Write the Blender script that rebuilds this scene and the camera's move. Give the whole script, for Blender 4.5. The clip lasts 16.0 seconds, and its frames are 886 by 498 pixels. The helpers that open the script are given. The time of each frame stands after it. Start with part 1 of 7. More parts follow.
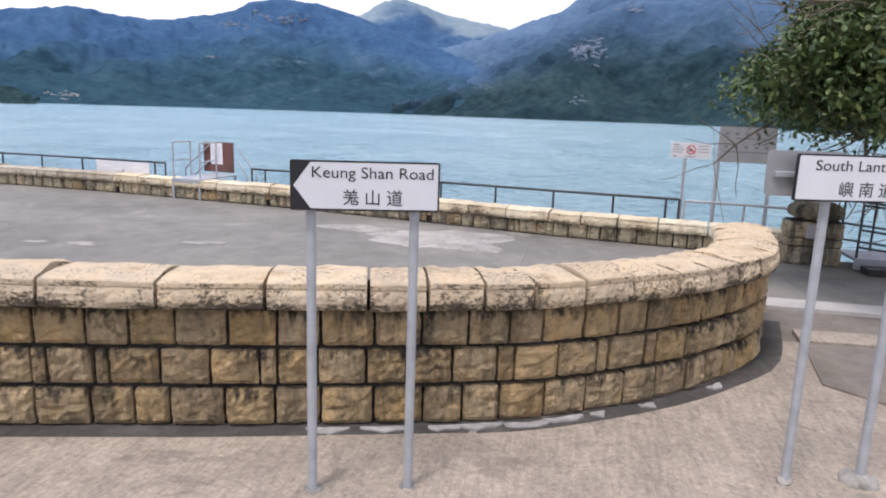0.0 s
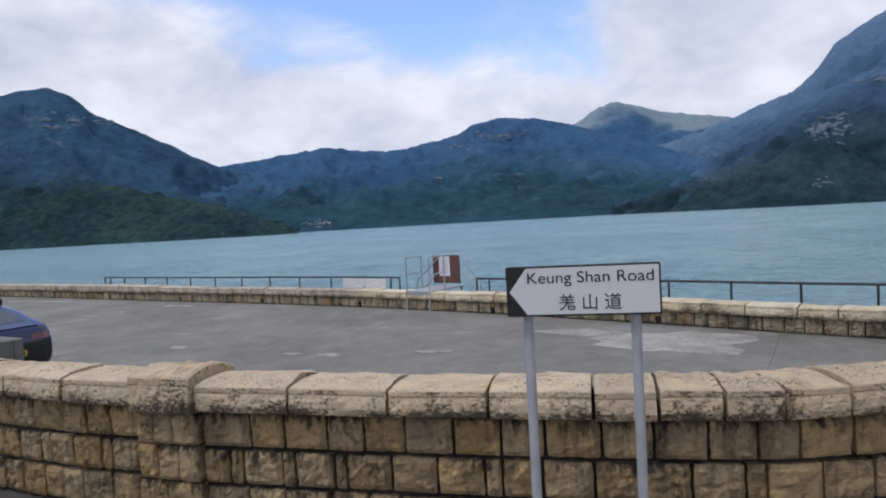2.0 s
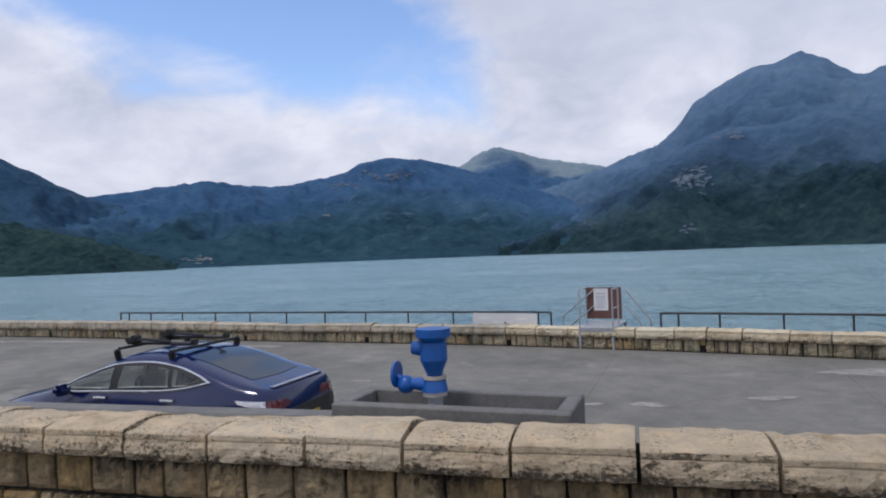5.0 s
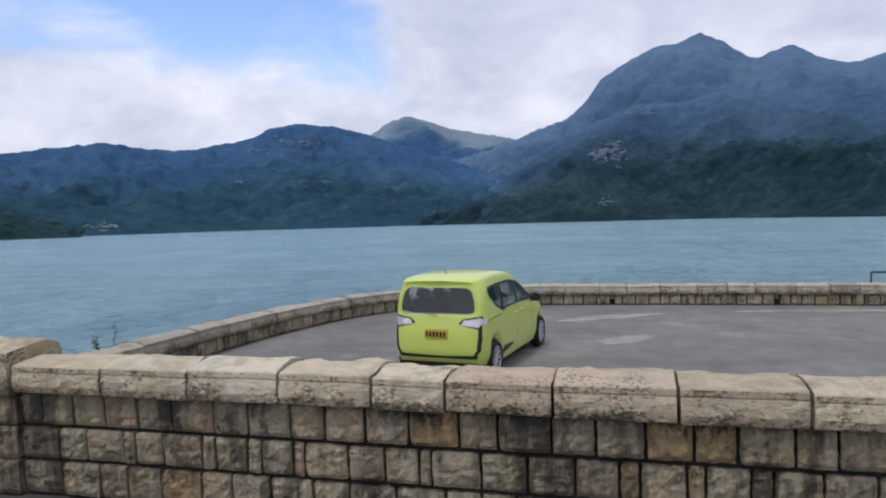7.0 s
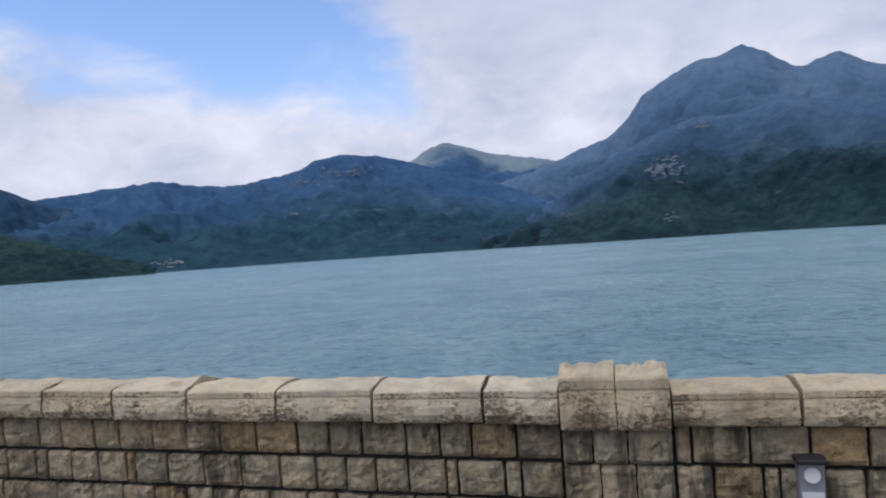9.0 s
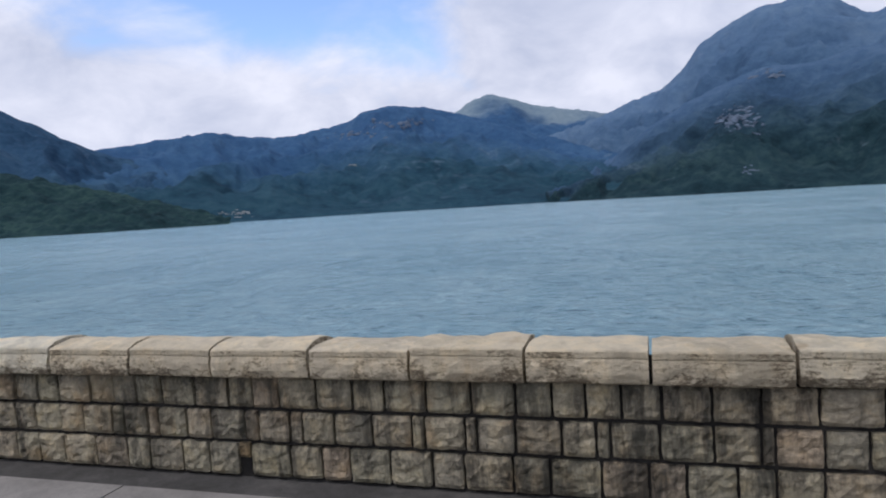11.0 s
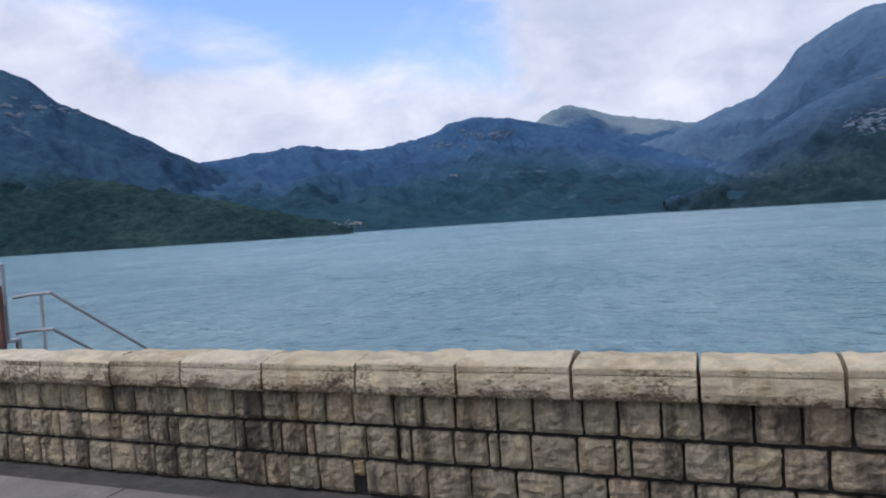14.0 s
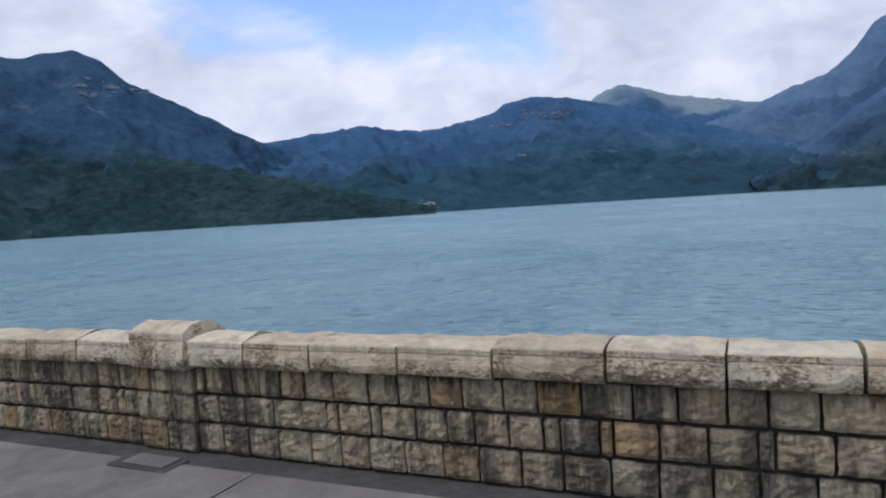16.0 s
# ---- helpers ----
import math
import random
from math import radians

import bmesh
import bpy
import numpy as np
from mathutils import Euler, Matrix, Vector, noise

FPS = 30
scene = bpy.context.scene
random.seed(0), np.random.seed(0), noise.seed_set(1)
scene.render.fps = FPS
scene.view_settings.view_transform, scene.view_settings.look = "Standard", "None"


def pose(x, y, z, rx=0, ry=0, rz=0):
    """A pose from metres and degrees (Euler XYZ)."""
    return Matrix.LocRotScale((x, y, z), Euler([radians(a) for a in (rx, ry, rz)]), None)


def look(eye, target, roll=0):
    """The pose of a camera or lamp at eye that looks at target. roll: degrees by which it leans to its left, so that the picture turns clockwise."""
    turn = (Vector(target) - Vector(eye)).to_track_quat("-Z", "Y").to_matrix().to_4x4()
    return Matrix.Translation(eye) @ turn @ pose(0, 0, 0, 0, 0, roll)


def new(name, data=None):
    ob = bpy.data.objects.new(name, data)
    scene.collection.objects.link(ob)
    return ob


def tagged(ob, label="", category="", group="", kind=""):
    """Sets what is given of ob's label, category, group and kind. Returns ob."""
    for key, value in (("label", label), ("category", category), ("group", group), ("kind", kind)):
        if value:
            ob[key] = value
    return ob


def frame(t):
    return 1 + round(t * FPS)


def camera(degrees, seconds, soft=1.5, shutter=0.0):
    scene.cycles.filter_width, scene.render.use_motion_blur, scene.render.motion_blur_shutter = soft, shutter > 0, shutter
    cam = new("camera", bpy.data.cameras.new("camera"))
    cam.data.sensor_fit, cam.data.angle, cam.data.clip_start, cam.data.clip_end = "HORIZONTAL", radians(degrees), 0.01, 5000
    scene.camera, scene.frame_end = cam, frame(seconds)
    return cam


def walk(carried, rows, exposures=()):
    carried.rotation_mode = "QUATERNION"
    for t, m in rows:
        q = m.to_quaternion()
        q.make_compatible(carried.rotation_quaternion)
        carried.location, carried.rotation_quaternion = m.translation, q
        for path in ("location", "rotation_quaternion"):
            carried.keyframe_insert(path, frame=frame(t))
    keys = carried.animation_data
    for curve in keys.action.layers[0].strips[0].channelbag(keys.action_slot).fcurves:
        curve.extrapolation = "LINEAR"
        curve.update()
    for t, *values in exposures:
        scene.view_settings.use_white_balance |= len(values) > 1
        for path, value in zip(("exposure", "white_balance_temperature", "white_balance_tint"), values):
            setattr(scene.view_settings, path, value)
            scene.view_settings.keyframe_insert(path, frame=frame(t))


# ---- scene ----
cam = camera(66.03, 16.0, soft=2.0)
# seconds, place, yaw to the left from +y, pitch, lean
PATH = [
    (0, -0.03, 1.95, 2.339, 11.03, -11.62, 1.94),
    (0.5, -0.02, 1.94, 2.339, 16.21, -8.73, 2.20),
    (1, -0.02, 1.95, 2.339, 20.81, -3.02, 0.72),
    (1.5, -0.02, 1.91, 2.339, 26.85, -3.16, 0.25),
    (2, 0.00, 2.00, 2.339, 29.72, -2.64, -3.19),
    (2.5, 0.02, 1.99, 2.339, 31.76, -0.00, -3.20),
    (3, 0.01, 1.99, 2.339, 31.01, 3.14, -0.03),
    (3.2, -0.12, 2.01, 2.339, 26.73, 6.71, 1.42),
    (3.6, -0.75, 1.94, 2.339, 24.05, 6.86, 1.32),
    (4, -1.83, 1.75, 2.339, 22.22, 5.43, 0.47),
    (4.4, -3.54, 1.49, 2.339, 20.99, 3.22, -0.71),
    (4.8, -6.10, 1.21, 2.339, 20.09, 1.00, -1.81),
    (5.3, -10.77, 0.90, 2.339, 19.05, -0.59, -2.45),
    (5.5, -13.02, 0.69, 2.339, 18.12, -0.97, -2.44),
    (6, -18.89, 0.15, 2.339, 16.29, -2.39, -2.26),
    (6.2, -21.59, 0.03, 2.339, 16.05, -2.34, -2.26),
    (6.5, -26.00, -0.15, 2.339, 14.36, -1.45, -2.16),
    (7, -34.08, -0.11, 2.339, 11.75, -2.58, -1.59),
    (7.2, -37.60, -0.00, 2.339, 11.44, -2.35, -1.50),
    (7.4, -40.75, -0.10, 2.339, 11.41, -3.44, -1.37),
    (7.5, -42.34, 0.03, 2.339, 11.52, -3.84, -1.98),
    (8, -51.20, -0.02, 2.351, 12.51, -4.34, -2.86),
    (8.5, -60.19, -0.03, 2.438, 13.11, -2.04, -3.82),
    (8.8, -65.70, 0.01, 2.502, 12.69, 0.12, -3.68),
    (9, -70.15, -0.09, 2.553, 14.44, -0.31, -3.91),
    (9.3, -77.43, -0.06, 2.637, 14.98, -1.71, -3.29),
    (9.5, -81.40, -0.01, 2.695, 15.28, -0.50, -3.57),
    (10, -92.60, 0.04, 2.834, 15.92, -3.71, -3.39),
    (10.5, -103.80, 0.04, 2.928, 16.43, -4.33, -3.38),
    (11, -115.00, 0.03, 2.896, 17.31, -3.97, -3.46),
    (11.5, -126.20, 0.02, 2.865, 18.34, -3.18, -3.58),
    (12, -137.40, 0.02, 2.834, 19.32, -2.50, -3.68),
    (12.5, -148.53, 0.02, 2.802, 20.04, -2.46, -3.73),
    (13, -159.97, -0.05, 2.724, 21.34, -3.59, -3.75),
    (13.2, -165.12, 0.00, 2.665, 21.54, -3.38, -4.22),
    (13.5, -172.10, 0.01, 2.581, 21.51, -4.74, -3.98),
    (14, -183.20, 0.05, 2.449, 22.27, -2.52, -3.60),
    (14.2, -188.10, 0.08, 2.400, 22.40, -2.56, -3.89),
    (14.5, -194.63, 0.13, 2.327, 23.29, -2.79, -3.62),
    (15, -206.09, 0.08, 2.196, 24.16, -2.69, -4.09),
    (15.5, -217.67, 0.02, 2.006, 24.75, -2.79, -4.38),
    (16, -230.19, -0.02, 1.800, 25.57, -3.73, -3.46),]


def aimed(x, y, z, yaw, pitch, lean):
    a, p = radians(yaw), radians(pitch)
    ahead = Vector((-math.sin(a) * math.cos(p), math.cos(a) * math.cos(p), math.sin(p)))
    eye = Vector((x, y, z))
    return look(eye, eye + ahead, lean)


walk(cam, [(t, aimed(*row)) for t, *row in PATH],
     [(0.0, 0.90, 6230, 21), (0.5, 0.84, 6250, 23), (1.0, 0.26, 6300, 21), (1.5, 0.16, 6100, 18), (2.5, -0.02, 5920, 17), (5.5, -0.04, 5940, 17), (7.5, 0.12, 5890, 18), (8.5, 0.22, 5960, 19), (9.0, -0.02, 5880, 18), (10.0, 0.03, 5850, 18), (12.0, 0.05, 5800, 18), (14.5, 0.08, 5770, 18), (16.0, 0.05, 5740, 18)])

# ---- sky, sun ----
SUN_EL, SUN_AZ = 69.0, 205.0          # degrees; azimuth clockwise from +y
world = bpy.data.worlds.new("sky")
scene.world = world
world.use_nodes = True
wn, wl = world.node_tree.nodes, world.node_tree.links
wn.clear()


def wnode(kind, **vals):
    n = wn.new(kind)
    for k, v in vals.items():
        n.inputs[k].default_value = v
    return n


def wmath(op, a, b=None, c=None, clamp=False):
    n = wn.new("ShaderNodeMath")
    n.operation, n.use_clamp = op, clamp
    for i, v in enumerate((a, b, c)):
        if v is None:
            continue
        if isinstance(v, (int, float)):
            n.inputs[i].default_value = v
        else:
            wl.new(v, n.inputs[i])
    return n.outputs[0]


w_out = wn.new("ShaderNodeOutputWorld")
w_sky = wn.new("ShaderNodeTexSky")
w_sky.sky_type = "NISHITA"
w_sky.sun_disc = False
w_sky.sun_elevation = radians(SUN_EL)
w_sky.sun_rotation = radians(SUN_AZ)
w_sky.air_density, w_sky.dust_density, w_sky.ozone_density = 1.0, 0.6, 1.5
w_bg = wnode("ShaderNodeBackground", Strength=0.185)
wl.new(w_sky.outputs[0], w_bg.inputs["Color"])
w_tc = wn.new("ShaderNodeTexCoord")
w_sep = wn.new("ShaderNodeSeparateXYZ")
wl.new(w_tc.outputs["Generated"], w_sep.inputs[0])
dx, dy, dz = w_sep.outputs
flat = wmath("SQRT", wmath("ADD", wmath("MULTIPLY", dx, dx), wmath("MULTIPLY", dy, dy)))
el = wmath("MULTIPLY", wmath("ARCTAN2", dz, flat), 57.2958)
az = wmath("MULTIPLY", wmath("ARCTAN2", wmath("MULTIPLY", dx, -1.0), dy), 57.2958)
# clouds: billows on a flat layer overhead, seen in perspective
w_pl = wn.new("ShaderNodeCombineXYZ")
hz = wmath("ADD", wmath("MAXIMUM", dz, 0.0), 0.30)
wl.new(wmath("DIVIDE", dx, hz), w_pl.inputs[0])
wl.new(wmath("DIVIDE", dy, hz), w_pl.inputs[1])
w_n1 = wnode("ShaderNodeTexNoise", Scale=1.5, Detail=9.0, Roughness=0.58, Distortion=0.25)
w_n2 = wnode("ShaderNodeTexNoise", Scale=7.0, Detail=7.0, Roughness=0.55, Distortion=0.3)
wl.new(w_pl.outputs[0], w_n1.inputs["Vector"])
w_st = wn.new("ShaderNodeMapping")
w_st.inputs["Scale"].default_value = (1.0, 1.0, 1.7)
wl.new(w_tc.outputs["Generated"], w_st.inputs["Vector"])
wl.new(w_st.outputs[0], w_n2.inputs["Vector"])
rough_edge = wmath("ADD", wmath("MULTIPLY", wmath("SUBTRACT", w_n1.outputs["Fac"], 0.5), 13.0),
                   wmath("MULTIPLY", wmath("SUBTRACT", w_n2.outputs["Fac"], 0.5), 6.0))
# the low bank rises towards the left of the lake; a second bank hangs over its right side
bank = wmath("SUBTRACT", wmath("ADD", wmath("MULTIPLY", wmath("MAXIMUM", wmath("SUBTRACT", az, 27.0), 0.0), 0.245), 12.2), el)
veil = wmath("SUBTRACT", wmath("ADD", 17.4, wmath("MULTIPLY", wmath("MAXIMUM", wmath("SUBTRACT", el, 17.0), 0.0), 1.1)), az)
veil2 = wmath("MULTIPLY", wmath("SUBTRACT", el, 33.0), 0.5)
veil3 = wmath("MULTIPLY", wmath("SUBTRACT", az, 78.0), 0.5)
field = wmath("ADD", wmath("MAXIMUM", wmath("MAXIMUM", bank, veil), wmath("MAXIMUM", veil2, veil3)), rough_edge)
w_cov = wn.new("ShaderNodeMapRange")
w_cov.interpolation_type = "SMOOTHSTEP"
w_cov.inputs["From Min"].default_value, w_cov.inputs["From Max"].default_value = -1.8, 3.6
wl.new(field, w_cov.inputs["Value"])
wisp = wn.new("ShaderNodeMapRange")
wisp.inputs["From Min"].default_value, wisp.inputs["From Max"].default_value = 0.56, 0.88
wisp.inputs["To Max"].default_value = 0.6
wl.new(w_n1.outputs["Fac"], wisp.inputs["Value"])
cover = wmath("MAXIMUM", w_cov.outputs[0], wisp.outputs[0], clamp=True)
w_sh = wn.new("ShaderNodeValToRGB")
w_sh.color_ramp.elements[0].position, w_sh.color_ramp.elements[0].color = 0.38, (0.63, 0.67, 0.74, 1)
w_sh.color_ramp.elements[1].position, w_sh.color_ramp.elements[1].color = 0.60, (0.96, 0.965, 0.965, 1)
w_mixn = wmath("ADD", wmath("MULTIPLY", w_n1.outputs["Fac"], 0.35), wmath("MULTIPLY", w_n2.outputs["Fac"], 0.65))
wl.new(w_mixn, w_sh.inputs[0])
w_cl = wnode("ShaderNodeBackground", Strength=0.87)
w_high = wn.new("ShaderNodeMapRange")
w_high.interpolation_type = "SMOOTHSTEP"
w_high.inputs["From Min"].default_value, w_high.inputs["From Max"].default_value, w_high.inputs["To Max"].default_value = 9.0, 23.0, 0.85
wl.new(wmath("SUBTRACT", el, wmath("MULTIPLY", wmath("MAXIMUM", wmath("SUBTRACT", az, 12.0), 0.0), 0.30)), w_high.inputs["Value"])
w_grey = wn.new("ShaderNodeMix")
w_grey.data_type = "RGBA"
wl.new(w_high.outputs[0], w_grey.inputs[0])
wl.new(w_sh.outputs[0], w_grey.inputs[6])
w_grey.inputs[7].default_value = (0.62, 0.67, 0.76, 1)
wl.new(w_grey.outputs[2], w_cl.inputs["Color"])
w_mix = wn.new("ShaderNodeMixShader")
wl.new(cover, w_mix.inputs[0])
wl.new(w_bg.outputs[0], w_mix.inputs[1])
wl.new(w_cl.outputs[0], w_mix.inputs[2])
wl.new(w_mix.outputs[0], w_out.inputs[0])

sun_data = bpy.data.lights.new("sun", "SUN")
sun_data.energy, sun_data.angle, sun_data.color = 1.58, radians(14), (1.0, 0.95, 0.86)
sun = new("sun", sun_data)
sa, se = radians(SUN_AZ), radians(SUN_EL)
sun.matrix_world = look((math.sin(sa) * math.cos(se) * 50, math.cos(sa) * math.cos(se) * 50, math.sin(se) * 50), (0, 0, 0))


# ---- materials ----
def material(name):
    m = bpy.data.materials.new(name)
    m.use_nodes = True
    return m, m.node_tree.nodes, m.node_tree.links, m.node_tree.nodes["Principled BSDF"]


def mathn(n, l, op, a, b=None, clamp=False):
    q = n.new("ShaderNodeMath")
    q.operation, q.use_clamp = op, clamp
    for i, v in enumerate((a, b)):
        if v is None:
            continue
        if isinstance(v, (int, float)):
            q.inputs[i].default_value = v
        else:
            l.new(v, q.inputs[i])
    return q.outputs[0]


def noise_node(n, l, scale, detail=5.0, rough=0.55, stretch=(1, 1, 1), distort=0.0):
    geo, mp, tx = n.new("ShaderNodeNewGeometry"), n.new("ShaderNodeMapping"), n.new("ShaderNodeTexNoise")
    l.new(geo.outputs["Position"], mp.inputs["Vector"])
    mp.inputs["Scale"].default_value = stretch
    l.new(mp.outputs[0], tx.inputs["Vector"])
    for k, v in (("Scale", scale), ("Detail", detail), ("Roughness", rough), ("Distortion", distort)):
        tx.inputs[k].default_value = v
    return tx.outputs["Fac"]


def ramp(n, l, fac, stops):
    r = n.new("ShaderNodeValToRGB")
    while len(r.color_ramp.elements) < len(stops):
        r.color_ramp.elements.new(0.5)
    for e, (p, c) in zip(r.color_ramp.elements, stops):
        e.position, e.color = p, (*c, 1) if len(c) == 3 else c
    l.new(fac, r.inputs[0])
    return r.outputs[0]


def mixc(n, l, fac, a, b, kind="MIX"):
    q = n.new("ShaderNodeMix")
    q.data_type, q.blend_type = "RGBA", kind
    for sock, v in ((q.inputs[0], fac), (q.inputs[6], a), (q.inputs[7], b)):
        if isinstance(v, (int, float)):
            sock.default_value = v
        elif isinstance(v, tuple):
            sock.default_value = (*v, 1)
        else:
            l.new(v, sock)
    return q.outputs[2]


def step(n, l, v, lo, hi, to=1.0):
    q = n.new("ShaderNodeMapRange")
    q.interpolation_type = "SMOOTHSTEP"
    q.inputs["From Min"].default_value, q.inputs["From Max"].default_value, q.inputs["To Max"].default_value = lo, hi, to
    l.new(v, q.inputs["Value"])
    return q.outputs[0]


def bump(n, l, bsdf, h, strength, dist):
    b = n.new("ShaderNodeBump")
    b.inputs["Strength"].default_value, b.inputs["Distance"].default_value = strength, dist
    l.new(h, b.inputs["Height"])
    l.new(b.outputs[0], bsdf.inputs["Normal"])


def plain(name, color, rough=0.5, metal=0.0, vary=0.12, scale=6.0, relief=0.15, coat=0.0):
    """Paint, metal, plastic: one colour with soft wear at two scales."""
    m, n, l, b = material(name)
    dark = tuple(c * (1 - vary) for c in color)
    light = tuple(min(1, c * (1 + vary)) for c in color)
    big, fine = noise_node(n, l, scale, 4), noise_node(n, l, scale * 9, 3)
    c1 = ramp(n, l, big, [(0.3, dark), (0.7, light)])
    l.new(mixc(n, l, mathn(n, l, "MULTIPLY", fine, 0.22), c1, dark), b.inputs["Base Color"])
    l.new(mathn(n, l, "ADD", mathn(n, l, "MULTIPLY", big, 0.18), rough - 0.09), b.inputs["Roughness"])
    b.inputs["Metallic"].default_value = metal
    b.inputs["Coat Weight"].default_value = coat
    if relief:
        bump(n, l, b, fine, relief, 0.004)
    return m


def stone_mat(name, tones, streak=0.7, speck=0.0, front=0.0, moss=0.0, drip=0.0, grit=0.6):
    """Rock-faced granite: tone from stone to stone, grain, rust, black algae runs, lichen, upright faces darkened by
    crust and painted shade.
    """
    m, n, l, b = material(name)
    info = n.new("ShaderNodeObjectInfo")
    rnd = info.outputs["Random"]
    tone = ramp(n, l, rnd, [(i / (len(tones) - 1), t) for i, t in enumerate(tones)])
    grain = noise_node(n, l, 30.0, 8, 0.72)
    blotch = noise_node(n, l, 6.0, 6, 0.62)
    c = mixc(n, l, grit, tone, ramp(n, l, grain, [(0.30, (0.35, 0.34, 0.33)), (0.5, (0.8, 0.78, 0.75)), (0.72, (1.25, 1.2, 1.12))]), "MULTIPLY")
    c = mixc(n, l, 0.95 if grit > 0.5 else 0.6, c, ramp(n, l, blotch, [(0.32, (0.74, 0.73, 0.72)), (0.5, (1.0, 0.985, 0.94)), (0.68, (1.20, 1.10, 0.92))]), "MULTIPLY")
    rust = step(n, l, noise_node(n, l, 3.2, 5, 0.6, (1, 1, 0.6)), 0.54, 0.72)
    c = mixc(n, l, mathn(n, l, "MULTIPLY", rust, 0.42), c, (0.30, 0.17, 0.06))
    runs = mathn(n, l, "MULTIPLY", step(n, l, noise_node(n, l, 5.2, 7, 0.66, (1, 1, 0.16)), 0.45, 0.60),
                 step(n, l, noise_node(n, l, 0.9, 4, 0.55), 0.36, 0.56))
    c = mixc(n, l, mathn(n, l, "MULTIPLY", runs, streak), c, (0.035, 0.033, 0.029))
    grime = mathn(n, l, "MULTIPLY", step(n, l, noise_node(n, l, 0.75, 6, 0.62, (1, 1, 0.45)), 0.46, 0.64), step(n, l, noise_node(n, l, 7.0, 7, 0.70, (1, 1, 0.35)), 0.34, 0.62))
    c = mixc(n, l, mathn(n, l, "MULTIPLY", grime, streak * 0.85), c, (0.060, 0.060, 0.046))
    algae = mathn(n, l, "MULTIPLY", step(n, l, noise_node(n, l, 3.4, 8, 0.70, (1, 1, 0.7), 0.3), 0.53, 0.66), step(n, l, noise_node(n, l, 20.0, 5, 0.7), 0.36, 0.60))
    c = mixc(n, l, mathn(n, l, "MULTIPLY", algae, moss), c, (0.028, 0.028, 0.024))
    tc, ts = n.new("ShaderNodeTexCoord"), n.new("ShaderNodeSeparateXYZ")
    l.new(tc.outputs["Object"], ts.inputs[0])
    if drip:
        high = mathn(n, l, "ADD", ts.outputs[2], mathn(n, l, "MULTIPLY", mathn(n, l, "SUBTRACT", noise_node(n, l, 16.0, 6, 0.66, (1, 1, 0.22)), 0.5), 0.62))
        wet = mathn(n, l, "MULTIPLY", step(n, l, high, 0.05, 0.17), step(n, l, noise_node(n, l, 1.3, 4, 0.6), 0.38, 0.58))
        c = mixc(n, l, mathn(n, l, "MULTIPLY", wet, drip), c, (0.030, 0.028, 0.024))
    if speck:
        lich = mathn(n, l, "MULTIPLY", step(n, l, noise_node(n, l, 40.0, 5, 0.62), 0.54, 0.60), step(n, l, noise_node(n, l, 3.1, 4), 0.46, 0.62))
        c = mixc(n, l, mathn(n, l, "MULTIPLY", lich, speck), c, (0.035, 0.032, 0.028))
    # upright faces darker than the top: lichen crust, plus shade put into the colour
    if front:
        geo, sp = n.new("ShaderNodeNewGeometry"), n.new("ShaderNodeSeparateXYZ")
        l.new(geo.outputs["Normal"], sp.inputs[0])
        upright = mathn(n, l, "SUBTRACT", 1.0, step(n, l, sp.outputs[2], 0.25, 0.7))
        crust_shade = mathn(n, l, "MULTIPLY", upright, step(n, l, mathn(n, l, "ADD", mathn(n, l, "MULTIPLY", noise_node(n, l, 26.0, 7, 0.70, (1, 1, 1.6)), 0.5), mathn(n, l, "ADD", mathn(n, l, "MULTIPLY", noise_node(n, l, 3.0, 5, 0.6), 0.5), step(n, l, mathn(n, l, "SUBTRACT", 0.10, ts.outputs[2]), 0.0, 0.10, 0.07))), 0.50, 0.60))
        c = mixc(n, l, mathn(n, l, "MULTIPLY", crust_shade, front), c, (0.075, 0.066, 0.052) if speck > 0.5 else (0.150, 0.118, 0.078))
    l.new(c, b.inputs["Base Color"])
    b.inputs["Roughness"].default_value = 0.92
    b.inputs["Specular IOR Level"].default_value = 0.2
    rough_h = mathn(n, l, "ADD", mathn(n, l, "MULTIPLY", noise_node(n, l, 9.0, 10, 0.72, (1, 1, 2.2)), 1.0), mathn(n, l, "MULTIPLY", grain, 0.3))
    bump(n, l, b, rough_h, 1.0, 0.055)
    return m


